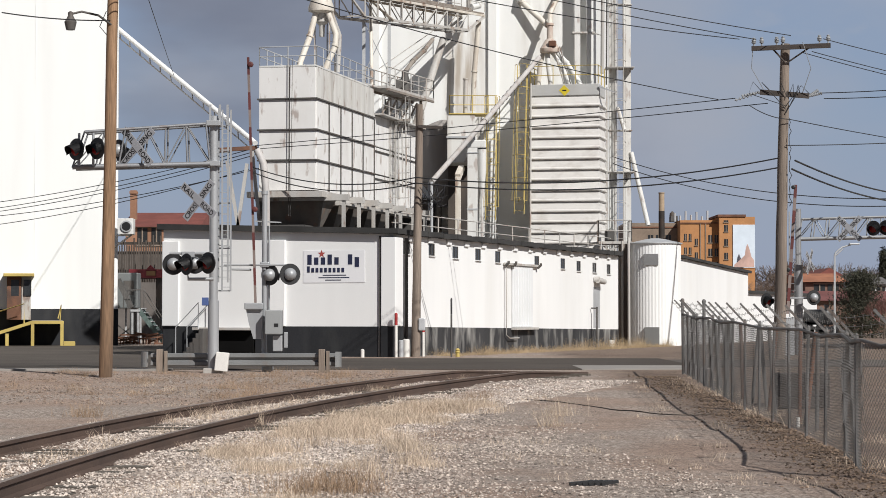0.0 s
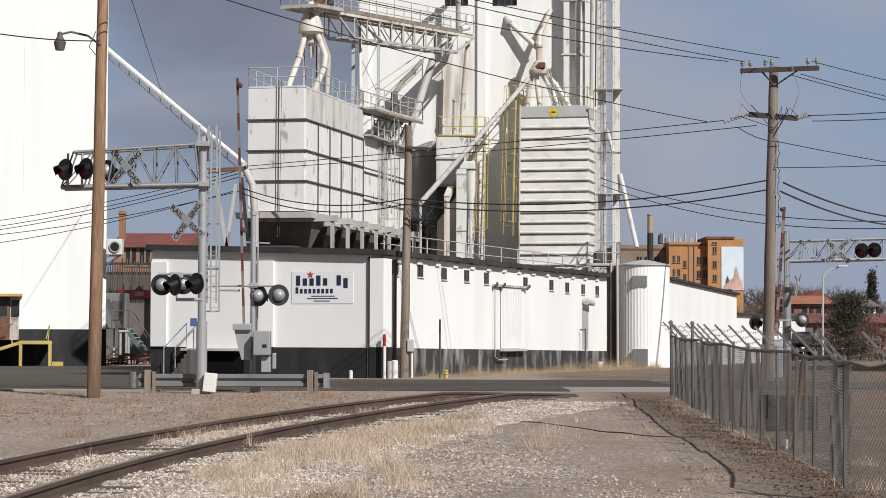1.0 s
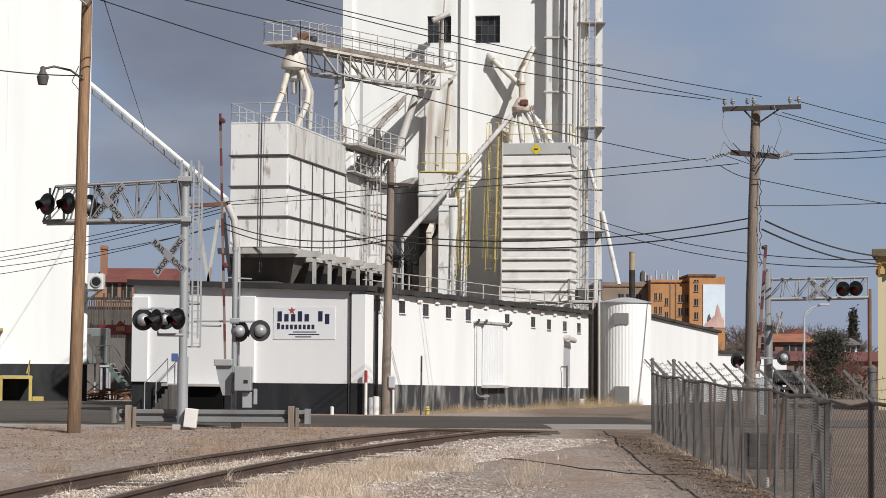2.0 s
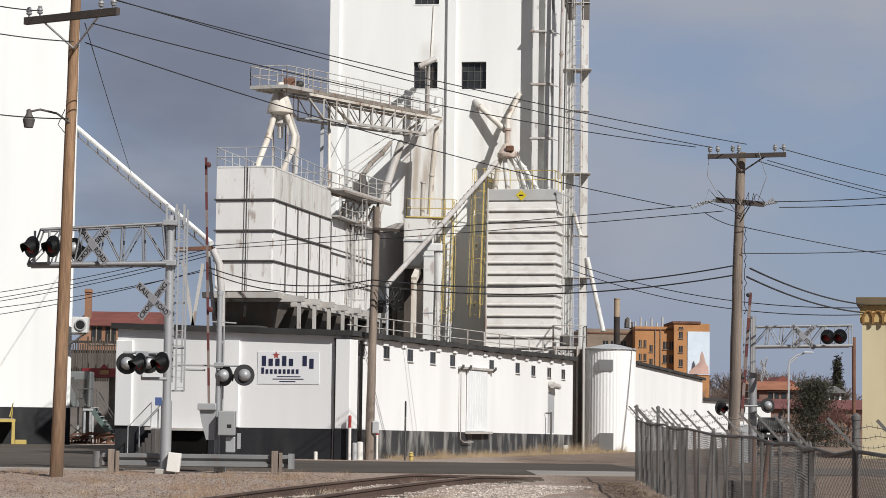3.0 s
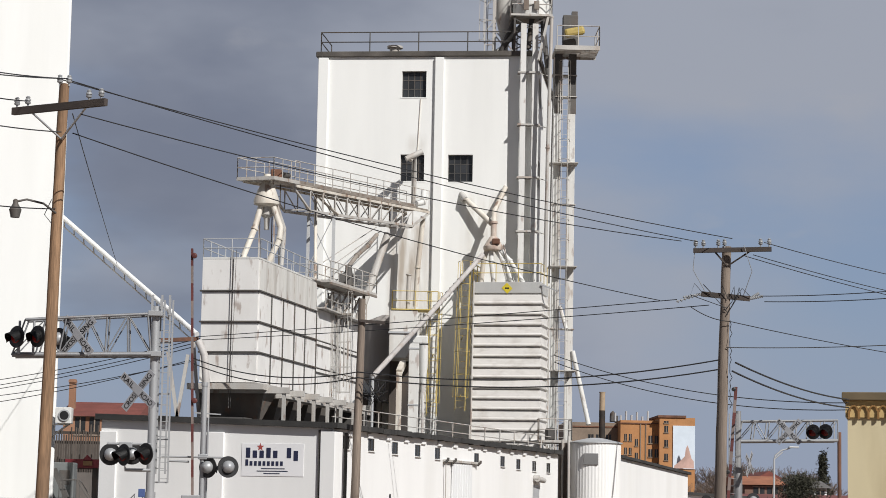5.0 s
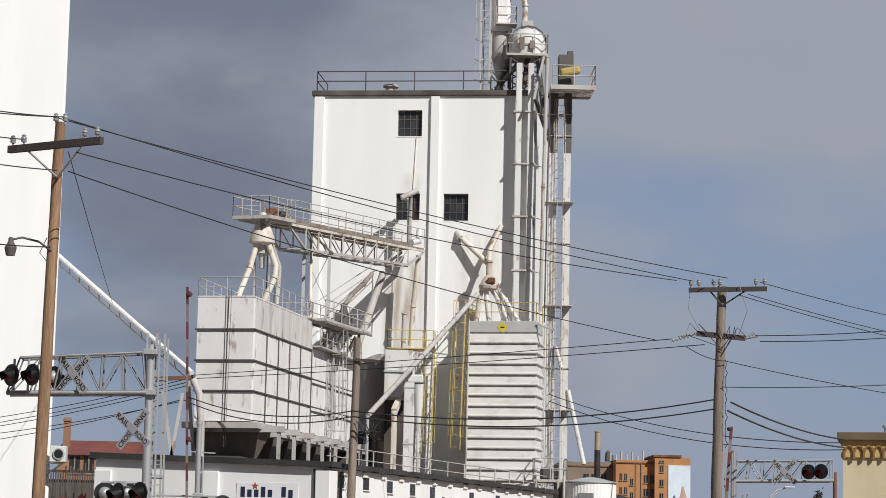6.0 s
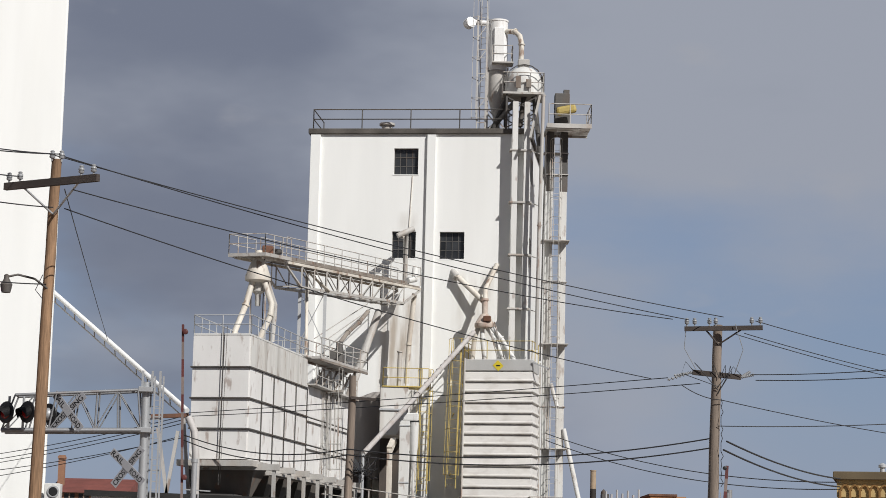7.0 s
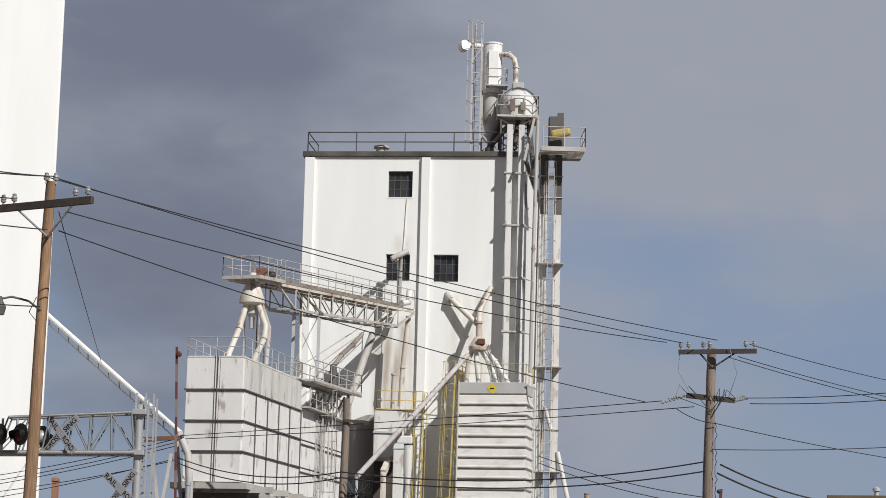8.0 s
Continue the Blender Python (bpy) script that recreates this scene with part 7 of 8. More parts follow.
for px in (0, 1, 2, 3):
    x = -15.87 + px * 0.36
    bm = B(); beam(bm, (x, 108.1 + 0.9 * (px % 2), 0), (x, 108.1 + 0.9 * (px % 2), 1.69), 0.08); part("leg", bm, GALV, cab)
bm = B(); beam(bm, (-15.87, 108.1, 0.2), (-14.91, 108.1, 0.95), 0.05); beam(bm, (-14.91, 108.1, 0.2), (-15.87, 108.1, 0.95), 0.05); part("brace", bm, DARK_STEEL, cab)
bm = B(); beam(bm, (-15.64, 107.2, 3.08), (-14.99, 107.2, 1.72), 0.28, 0.25); part("chute", bm, DARK_STEEL, cab)
st = thing("steel_stairs", Matrix.Identity(4), "green-grey steel stairs with handrails", "stairs")
sx0, sx1 = -14.31, -13.24
sz0 = 1.63
for i in range(9):
    f = i / 8
    x = sx0 + (sx1 - sx0) * f
    bm = B(); box(bm, x - 0.09, x + 0.12, 105.4, 106.6, sz0 * (1 - f) + 0.03, sz0 * (1 - f) + 0.07); part("tread", bm, GALV, st)
for yy in (105.4, 106.6):
    bm = B(); beam(bm, (sx0 - 0.1, yy, sz0), (sx1 + 0.1, yy, 0.0), 0.05, 0.22); part("stringer", bm, material("green_steel", (0.10, 0.14, 0.13), 0.6), st)
    bm = B(); tube(bm, [(sx0 - 0.8, yy, sz0 + 0.9), (sx0, yy, sz0 + 0.95), (sx1, yy, 0.95), (sx1, yy, 0.0)], 0.022, 6); tube(bm, [(sx0, yy, sz0), (sx0, yy, sz0 + 0.95)], 0.022, 6); tube(bm, [(sx0 - 0.8, yy, sz0), (sx0 - 0.8, yy, sz0 + 0.9)], 0.022, 6); part("hand_rail", bm, DARK_STEEL, st)
bm = B(); box(bm, -14.77, sx0, 105.3, 107.4, sz0 - 0.1, sz0); part("landing", bm, GALV, st)
for x in (-14.69, sx0 - 0.1):
    bm = B(); beam(bm, (x, 105.4, 0), (x, 105.4, sz0 - 0.1), 0.09); part("landing_leg", bm, GALV, st)
heap = B()
rng = random.Random(7)
for k in range(34):
    p = Vector((-15.02 + rng.uniform(-0.3, 2.0), 104 + rng.uniform(-0.6, 0.8), rng.uniform(0.05, 0.45)))
    q = p + Vector((rng.uniform(-0.9, 0.9), rng.uniform(-0.3, 0.3), rng.uniform(-0.04, 0.15)))
    beam(heap, p, q, 0.1, 0.06)
    beam(heap, (p.x, p.y, 0), p, 0.05)
tagged(mesh_object("scrap_heap", heap, RUSTY), "heap of rusty scrap lying in the yard", "scrap", kind="stuff")
BRICK = material("orange_brown_brick", (0.29, 0.155, 0.095), 0.9, vary=0.15, fine=8, stain=(0.22, 0.13, 0.09), stain_amount=0.4)
TILE = material("red_roof_tile", (0.18, 0.055, 0.042), 0.85, vary=0.2, fine=6)
CANOPY_RED = material("canopy_red", (0.16, 0.012, 0.02), 0.6, vary=0.1)
can2 = thing("fuel_canopy", Matrix.Identity(4), "red filling station canopy with gable sign", "canopy")
bm = B(); box(bm, -18.06, -15.56, 128, 133, 3.52, 4.01); part("fascia", bm, CANOPY_RED, can2)
bm = B(); vs2 = [bm.verts.new(p) for p in ((-17.07, 127.90, 3.97), (-16.81, 127.90, 4.26), (-16.49, 127.90, 3.97))]
vb2 = [bm.verts.new(v.co + Vector((0, 0.3, 0))) for v in vs2]
bm.faces.new(vs2); bm.faces.new(vb2[::-1])
for i in range(3):
    bm.faces.new((vs2[i], vb2[i], vb2[(i + 1) % 3], vs2[(i + 1) % 3]))
part("gable", bm, CANOPY_RED, can2)
bm = B(); box(bm, -17.04, -16.52, 127.9, 127.98, 3.65, 3.91); part("sign_plate", bm, material("gold_sign", (0.22, 0.12, 0.05), 0.6), can2)
for x in (-17.93, -16.47):
    bm = B(); box(bm, x - 0.16, x + 0.16, 129, 129.3, 0, 3.52); part("column", bm, DARK_STEEL, can2)


HOUSE_TRIM = material("dull_house_trim", (0.24, 0.19, 0.15), 0.8, vary=0.2)


def house(name, x0, x1, y, depth, eave, ridge, wall_mat, roof_mat, label, windows=(), base=0.0, along=True):
    """A gabled house: four walls, roof and windows with frames."""
    ob = thing(name, Matrix.Identity(4), label, "house")
    bm = B(); box(bm, x0, x1, y, y + depth, base, eave); part("wall_shell", bm, wall_mat, ob)
    bm = B()
    o = 0.4
    if along:
        pr = [(y - o, eave), (y + depth / 2, ridge), (y + depth + o, eave)]
        a = [bm.verts.new((x0 - o, p, z)) for p, z in pr]
        b = [bm.verts.new((x1 + o, p, z)) for p, z in pr]
    else:
        pr = [(x0 - o, eave), ((x0 + x1) / 2, ridge), (x1 + o, eave)]
        a = [bm.verts.new((p, y - o, z)) for p, z in pr]
        b = [bm.verts.new((p, y + depth + o, z)) for p, z in pr]
    bm.faces.new(a); bm.faces.new(b[::-1])
    for i in range(3):
        bm.faces.new((a[i], b[i], b[(i + 1) % 3], a[(i + 1) % 3]))
    part("roof", bm, roof_mat, ob)
    for wx, wz, ww, wh in windows:
        w = new("window")
        w.parent = ob
        bm = B(); box(bm, wx - ww / 2, wx + ww / 2, y - 0.03, y - 0.004, wz - wh / 2, wz + wh / 2); part("pane", bm, GLASS_DARK, w)
        bm = B()
        for a0, a1, c0, c1 in ((-ww / 2 - 0.1, ww / 2 + 0.1, wh / 2, wh / 2 + 0.12), (-ww / 2 - 0.1, ww / 2 + 0.1, -wh / 2 - 0.15, -wh / 2), (-0.05, 0.05, -wh / 2, wh / 2)):
            box(bm, wx + a0, wx + a1, y - 0.1, y - 0.031, wz + c0, wz + c1)
        part("frame", bm, HOUSE_TRIM, w)
    return ob


bh = house("brick_building", -24.96, -19.50, 175, 14, 8.33, 9.77, BRICK, TILE, "orange brick building with a red tiled roof", [(-22.52, 7.62, 0.8, 1.3), (-23.63, 7.62, 0.8, 1.3), (-21.50, 7.62, 0.8, 1.3)])
bm = B(); box(bm, -25.03, -24.53, 178, 178.6, 8.54, 11.39); box(bm, -25.08, -24.49, 177.9, 178.7, 11.12, 11.30); part("chimney", bm, BRICK, bh)
# shed and wall colours lowered to stand for the shade over the yard
bm = B(); box(bm, -23.76, -18.43, 150, 151, 0, 5.69); tagged(mesh_object("loading_shed", bm, material("grey_board", (0.11, 0.095, 0.085), 0.9, vary=0.3, fine=3)), "long grey weathered board shed behind the yard, darkened for shade", "shed")
bm = B(); box(bm, -22.53, -17.20, 140, 140.4, 0, 3.44); tagged(mesh_object("yard_wall", bm, material("shade_dark_block", (0.13, 0.115, 0.105), 0.9, vary=0.2)), "weathered block yard wall, darkened for shade", "wall")

pf = thing("paling_fence", Matrix.Identity(4), "row of weathered palings behind the yard, darkened for shade", "fence")
# paling colour likewise includes the yard's shade
PALING = material("shaded_weathered_paling", (0.075, 0.062, 0.053), 0.95, vary=0.2, rand=0.4, streak=5)
rng = random.Random(31)
for k in range(34):
    x = -21.71 + k * 0.16
    bm = B(); box(bm, x, x + 0.09, 148, 148.06, 0.0, 6.42 + rng.uniform(-0.5, 0.3), 0.006); part("paling", bm, PALING, pf)
for py in (6.16, 5.52):
    bm = B(); box(bm, -21.79, -21.71 + 5.6, 148.07, 148.14, py - 0.09, py + 0.09); part("rail", bm, PALING, pf)

# ---- silo and sheds beyond the warehouse ----
silo = thing("small_silo", pose(9.50, 99.6, 0), "round white corrugated steel silo with a low conical roof", "silo")
SR = 1.13
bm = B()
nn = 96
zt3 = 4.53
lo_ = [bm.verts.new(((SR + (0.012 if j % 2 else 0)) * math.cos(2 * math.pi * j / nn), (SR + (0.012 if j % 2 else 0)) * math.sin(2 * math.pi * j / nn), 0)) for j in range(nn)]
hi_ = [bm.verts.new((v.co.x, v.co.y, zt3)) for v in lo_]
for j in range(nn):
    bm.faces.new((lo_[j], lo_[(j + 1) % nn], hi_[(j + 1) % nn], hi_[j]))
bm.faces.new(hi_)
part("shell", bm, WHITE_WALL, silo)
bm = B(); lathe(bm, [(SR + 0.08, zt3 + 0.003), (SR + 0.08, zt3 + 0.05), (SR * 0.4, zt3 + 0.22), (0.2, zt3 + 0.26)], 40); part("roof", bm, GALV, silo)
bm = B(); box(bm, -0.35, 0.3, -SR - 0.06, -SR + 0.2, 3.57, 4.07, 0.01); turn_bm(bm, pose(0, 0, 0, 0, 0, -14)); part("vent_window", bm, material("grey_louvre", (0.2, 0.2, 0.2), 0.6), silo)
bm = B(); box(bm, -0.35, 0.3, -SR - 0.1, -SR + 0.2, 0.05, 0.83, 0.01); turn_bm(bm, pose(0, 0, 0, 0, 0, -12)); part("hatch", bm, material("grey_hatch", (0.17, 0.17, 0.165), 0.6), silo)
pipe("down_pipe", [(-SR - 0.1, -0.4, zt3 + 0.3), (-SR - 0.1, -0.6, 0)], 0.06, STEEL_WHITE, silo)
gapw = thing("brick_pier", Matrix.Identity(4), "sooty brown brick pier with pipes between warehouse and silo", "pier")
bm = B(); box(bm, 7.97, 8.45, 100, 101, 0, 4.56); part("body", bm, material("sooty_brown_brick", (0.12, 0.095, 0.08), 0.9, vary=0.3, stain=(0.3, 0.26, 0.22), stain_amount=0.5, streak=6), gapw)
for x, rr_ in ((8.05, 0.05), (8.3, 0.035)):
    bm = B(); tube(bm, [(x, 99.9, 0), (x, 99.9, 4.7)], rr_, 8); part("riser", bm, STEEL_WHITE, gapw)
SHD = pose(10.85, 101.0, 0, 0, 0, -WA)
shed = thing("long_shed", SHD, "long white metal shed with dark roof edge", "shed")
sl = 14.22
zA, zB = 3.95, 3.51
bm = B()
a = [bm.verts.new(p) for p in ((0, -0.5, 0), (0, sl, 0), (0, sl, zB), (0, -0.5, zA))]
b = [bm.verts.new((v.co.x - 6, v.co.y, v.co.z)) for v in a]
bm.faces.new(a); bm.faces.new(b[::-1])
for i in range(4):
    bm.faces.new((a[i], b[i], b[(i + 1) % 4], a[(i + 1) % 4]))
part("wall_shell", bm, WHITE_WALL, shed)
bm = B(); beam(bm, (-2.9, -0.6, zA + 0.07), (-2.9, sl + 0.2, zB + 0.07), 6.1, 0.12); part("roof", bm, ROOF_TAR, shed)
low = thing("low_shed", SHD, "low white annex shed with a thin dark roof", "shed")
bm = B(); box(bm, -5, -0.1, sl + 0.02, sl + 20, 0, 2.49); part("wall_shell", bm, WHITE_WALL, low)
bm = B(); box(bm, -5.1, 0.05, sl + 0.02, sl + 20.1, 2.49 + 0.003, 2.64); part("roof", bm, ROOF_TAR, low)

# ---- orange brick block with a painted wall ----
OR = material("orange_brick", (0.42, 0.205, 0.085), 0.9, vary=0.1, fine=4, stain=(0.35, 0.17, 0.08), stain_amount=0.3)
TAN = material("tan_brick", (0.22, 0.17, 0.13), 0.9, vary=0.15, fine=4)
orange = thing("orange_building", Matrix.Identity(4), "orange brick apartment block with a painted sky mural on its end", "apartment block")
OY = 250
bm = B(); box(bm, 26.65, 31.16, OY, OY + 14, 0, 12.10); part("wall", bm, OR, orange)
bm = B(); box(bm, 20.69, 26.65 - 0.02, OY + 3, OY + 14, 0, 11.91); part("side_wing", bm, TAN, orange, "tan brick side wing")
bm = B(); box(bm, 30.91, 34.89, OY - 1, OY + 8, 0, 12.44); part("stair_tower", bm, OR, orange)
bm = B(); box(bm, 30.84 - 0.1, 33.88, OY - 1.15, OY + 8.1, 12.44, 12.69); part("tower_coping", bm, RUSTY, orange)
MURAL = material("mural_sky", (0.62, 0.70, 0.78), 0.7, vary=0.08, bump=0)
bm = B(); box(bm, 32.42, 34.89, OY - 1.1, OY - 1.0, 6.74, 11.55); mur = part("mural", bm, MURAL, orange, "pale blue painted mural with a pink rock shape")
bm = B()
pts = [(32.39, 247.80, 6.78), (34.65, 247.80, 6.78), (34.59, 247.80, 7.60), (34.34, 247.80, 7.91), (34.09, 247.80, 8.86), (33.90, 247.80, 9.36), (33.71, 247.80, 8.98), (33.59, 247.80, 8.10), (32.95, 247.80, 7.47), (32.45, 247.80, 7.10)]
bm.faces.new([bm.verts.new(p) for p in pts])
part("mural_rock", bm, material("mural_pink", (0.50, 0.33, 0.28), 0.7, vary=0.2, fine=1.5), mur)


def block_window(x, z, w_, h_, y):
    w = new("window"); w.parent = orange
    bm = B(); box(bm, x - w_ / 2, x + w_ / 2, y - 0.03, y - 0.004, z - h_ / 2, z + h_ / 2); part("pane", bm, GLASS_DARK, w)
    bm = B(); box(bm, x - 0.03, x + 0.03, y - 0.06, y - 0.031, z - h_ / 2, z + h_ / 2); part("frame", bm, HOUSE_TRIM, w)
    bm = B(); box(bm, x - w_ / 2 - 0.06, x + w_ / 2 + 0.06, y - 0.1, y - 0.005, z - h_ / 2 - 0.1, z - h_ / 2 - 0.003); part("sill", bm, TAN, w)


for z in (10.19, 8.66, 7.15):
    for x in (27.23, 27.76):
        block_window(x, z, 0.3, 0.75, OY)
    block_window(28.45, z - 0.55, 0.34, 0.75, OY)
for z in (10.0, 8.48, 6.95):
    for x in (30.02, 30.72):
        block_window(x, z, 0.44, 0.85, OY)
for z in (11.15, 9.56, 8.04):
    block_window(31.67, z, 0.42, 0.75, OY - 1)
block_window(31.67, 11.95, 0.5, 0.2, OY - 1)
for x in (23.6, 24.5, 25.6):
    block_window(x, 10.1, 0.6, 0.9, OY + 3)
bm = B(); box(bm, 26.6, 31.2, OY - 0.12, OY - 0.002, 11.72, 11.84); part("string_course", bm, RUSTY, orange)
bm = B(); box(bm, 20.6, 26.6, OY + 2.9, OY + 2.998, 11.35, 11.5); part("string_course", bm, RUSTY, orange)
for x in (28.9, 29.5):
    bm = B(); box(bm, x - 0.05, x + 0.05, OY - 0.1, OY - 0.002, 0, 11.7); part("wall_rib", bm, TAN, orange)
for px, h in ((0, 1.2), (1, 0.8), (2, 1.5), (3, 0.9), (4, 1.4), (5, 0.7), (6, 1.6)):
    x = 26.35 + px * 0.62
    bm = B(); tube(bm, [(x, 253, 12.06), (x, 253, 12.19 + h * 0.7)], 0.12, 8); part("roof_flue", bm, GALV, orange)
bm = B(); box(bm, 26.02, 26.80, 254, 256, 12.12, 12.77); lathe(bm, [(0.35, 12.77), (0.3, 13.09), (0.05, 13.35)], 12, (26.28, 255)); part("roof_vent", bm, DARK_STEEL, orange)
stack_ = thing("chimney", pose(20.14, 205, 0), "black-sooted steel smoke stack with a pale top", "chimney")
bm = B(); lathe(bm, [(0.30, 0), (0.28, 11.0)], 16); part("shaft", bm, material("sooted_stack", (0.03, 0.024, 0.02), 0.8, vary=0.4, stain=(0.14, 0.07, 0.04), stain_amount=0.5), stack_)
bm = B(); lathe(bm, [(0.27, 11.003), (0.26, 12.60), (0.29, 12.62), (0.29, 12.71)], 16); part("pale_top", bm, material("pale_stack_top", (0.33, 0.25, 0.17), 0.8, vary=0.3), stack_)
bm = B(); box(bm, 14.44, 19.24, 180, 192, 0, 6.0); tagged(mesh_object("tan_building", bm, TAN), "tan brick building behind the silo", "building")

# ---- signals and things across the street ----
SR_Y = 76.0
rs = thing("crossing_signal", Matrix.Identity(4), "far silver cantilever crossing signal with lamps and crossbuck", "crossing signal", "crossing signals")
mxr = 12.13
FAR_ALU = material("dulled_aluminium", (0.30, 0.30, 0.305), 0.55, 0.5, vary=0.15)
bm = B(); tube(bm, [(mxr, SR_Y, 0), (mxr, SR_Y, 3.05)], 0.15, 14); tube(bm, [(mxr, SR_Y, 3.05), (mxr, SR_Y, 4.98)], 0.10, 14); part("mast", bm, FAR_ALU, rs)
truss_arm(rs, (12.27, 76.00, 4.63), (15.47, 75.60, 4.71), (12.16, 76.00, 3.95), (15.47, 75.60, 4.02), 0.6, 7)
ladder(rs, (11.94, SR_Y - 0.1, 0.8), (11.94, SR_Y - 0.1, 4.88), 0.26, (0, -1, 0), FAR_ALU, False, 0.25)
crossbuck(rs, (13.76, 75.40, 4.28), 0, 1.1, -15)
crossbuck(rs, (12.47, 75.70, 3.17), 10, 1.0, 62)
signal_lamp(rs, (14.53, 75.10, 4.28), -30)
signal_lamp(rs, (14.95, 75.10, 4.30), -30)
signal_lamp(rs, (10.93, 75.20, 1.84), 30)
signal_lamp(rs, (11.58, 75.60, 1.81), 10)
signal_lamp(rs, (12.55, 75.40, 1.94), 15, True)
bm = B(); tube(bm, [(10.95, 75.60, 1.92), (12.68, 75.60, 1.92)], 0.03, 8); part("lamp_arm", bm, ALU, rs)
bm = B(); tube(bm, [(15.81, 77, 0), (15.81, 77, 4.36)], 0.07, 10); tagged(mesh_object("steel_post", bm, RUSTY), "brown rusted steel post by the far signal", "post")
g2 = thing("crossing_gate", Matrix.Identity(4), "far raised red and white crossing gate arm", "crossing gate", "crossing gates")
A0, A1 = Vector((11.54, 74.60, 1.39)), Vector((11.83, 74.60, 5.72))
for i in range(10):
    p, q = A0.lerp(A1, i / 10), A0.lerp(A1, (i + 1) / 10)
    bm = B(); beam(bm, p, q - (q - p) * 0.004, 0.10, 0.05); part("arm_stripe", bm, DARK_RED if i % 2 else ARM_PALE, g2)
bm = B(); box(bm, A0.x - 0.2, A0.x + 0.2, 74.4, 74.8, 0, A0.z - 0.1, 0.03); part("mechanism", bm, ALU, g2)
for f in (0.34, 0.98):
    p = A0.lerp(A1, f); bm = B(); lathe(bm, [(0.03, -0.06), (0.07, -0.05), (0.07, 0.05), (0.03, 0.06)], 12, m=Matrix.Translation(p + Vector((-0.08, -0.05, 0))) @ pose(0, 0, 0, 90, 0, 0)); part("arm_lamp", bm, BLACK, g2)
sl_ = thing("street_lamp", Matrix.Identity(4), "grey street lamp with a curved arm", "street lamp")
bm = B(); tube(bm, [(21.09, 120.00, 0.28), (21.11, 120.00, 4.54), (21.17, 120.00, 4.75), (21.51, 120.00, 5.03), (21.97, 120.00, 5.16)], 0.055, 8, 0.04); tube(bm, [(21.11, 120.00, 4.54), (21.57, 120.00, 4.94)], 0.035, 6); part("mast", bm, GALV, sl_)
bm = B(); box(bm, 21.88, 22.43, 119.8, 120.1, 5.16, 5.25, 0.03); part("lamp_head", bm, GALV, sl_)

# yellow rendered building with an arched cornice
CREAM = material("yellow_cream_render", (0.56, 0.49, 0.32), 0.9, vary=0.08, stain=(0.34, 0.27, 0.15), stain_amount=0.4, streak=4)
OCHRE = material("ochre_cornice", (0.47, 0.34, 0.15), 0.85, vary=0.15)
ARCH_BROWN = material("brown_painted_arches", (0.22, 0.115, 0.035), 0.85, vary=0.2)
YB = 88.0
yel = thing("yellow_building", pose(18.40, 88, 0, 0, 0, -14) @ pose(-18.40, -88, 0), "cream-yellow rendered building with an arched ochre cornice", "building")
yx0 = 18.40
yz = 6.06
bm = B(); box(bm, yx0, yx0 + 14, YB, YB + 12, 0, 5.39); part("wall", bm, CREAM, yel)
bm = B(); box(bm, yx0 - 0.08, yx0 + 14, YB - 0.1, YB + 12, 5.39, yz); part("frieze", bm, OCHRE, yel)
bm = B(); box(bm, yx0 - 0.22, yx0 + 14.2, YB - 0.3, YB + 12.2, yz, yz + 0.32, 0.03); part("cornice", bm, material("dark_cornice", (0.12, 0.09, 0.05), 0.8, vary=0.2), yel)
for k in range(34):
    cx_ = yx0 + 0.25 + k * 0.38
    bm = B()
    ring = [(cx_ + 0.15 * math.cos(math.pi * j / 8), 5.65 + 0.2 * math.sin(math.pi * j / 8)) for j in range(9)]
    for (xa_, za_), (xb_, zb_) in zip(ring, ring[1:]):
        beam(bm, (xa_, YB - 0.14, za_), (xb_, YB - 0.14, zb_), 0.08, 0.07)
    box(bm, cx_ - 0.23, cx_ - 0.15, YB - 0.2, YB - 0.1, 5.32, 5.65)
    part("arch", bm, ARCH_BROWN, yel)
bm = B(); lathe(bm, [(0.1, yz + 0.32), (0.1, yz + 0.6), (0.16, yz + 0.62), (0.16, yz + 0.72), (0.05, yz + 0.8)], 12, (20.06, 90)); part("roof_vent", bm, GALV, yel)


# ---- chain-link fence ----
FENCE_GREY = material("dull_fence_wire", (0.115, 0.11, 0.106), 0.75, 0.15, vary=0.2)
FPOST = material("weathered_fence_post", (0.15, 0.145, 0.14), 0.7, 0.2, vary=0.3, stain=(0.17, 0.10, 0.06), stain_amount=0.5, stain_scale=2)
fence = thing("chain_link_fence", Matrix.Identity(4), "sagging grey chain-link fence with barbed wire arms", "fence")
fl = [Vector((*p, 0)) for p in ((5.60, 51.98), (5.21, 43.53), (4.94, 38.02), (4.81, 29.98), (4.71, 26.31))]
fl += [Vector((*p, 0)) for p in ((4.36, 23.2), (4.60, 22.3), (4.85, 14.0))]
seg = [(a - b).length for a, b in zip(fl, fl[1:])]
total = sum(seg)


def along(d):
    for a, b, s in zip(fl, fl[1:], seg):
        if d <= s:
            return a.lerp(b, d / s)
        d -= s
    return fl[-1].copy()


FH = 1.38
gz = lambda p, h: Vector((p.x, p.y, ground_z(p.y) + h))
rng = random.Random(3)
# woven wire in two directions
bm = B()
pitch = 0.068
k = 0
nw = int(total / pitch)
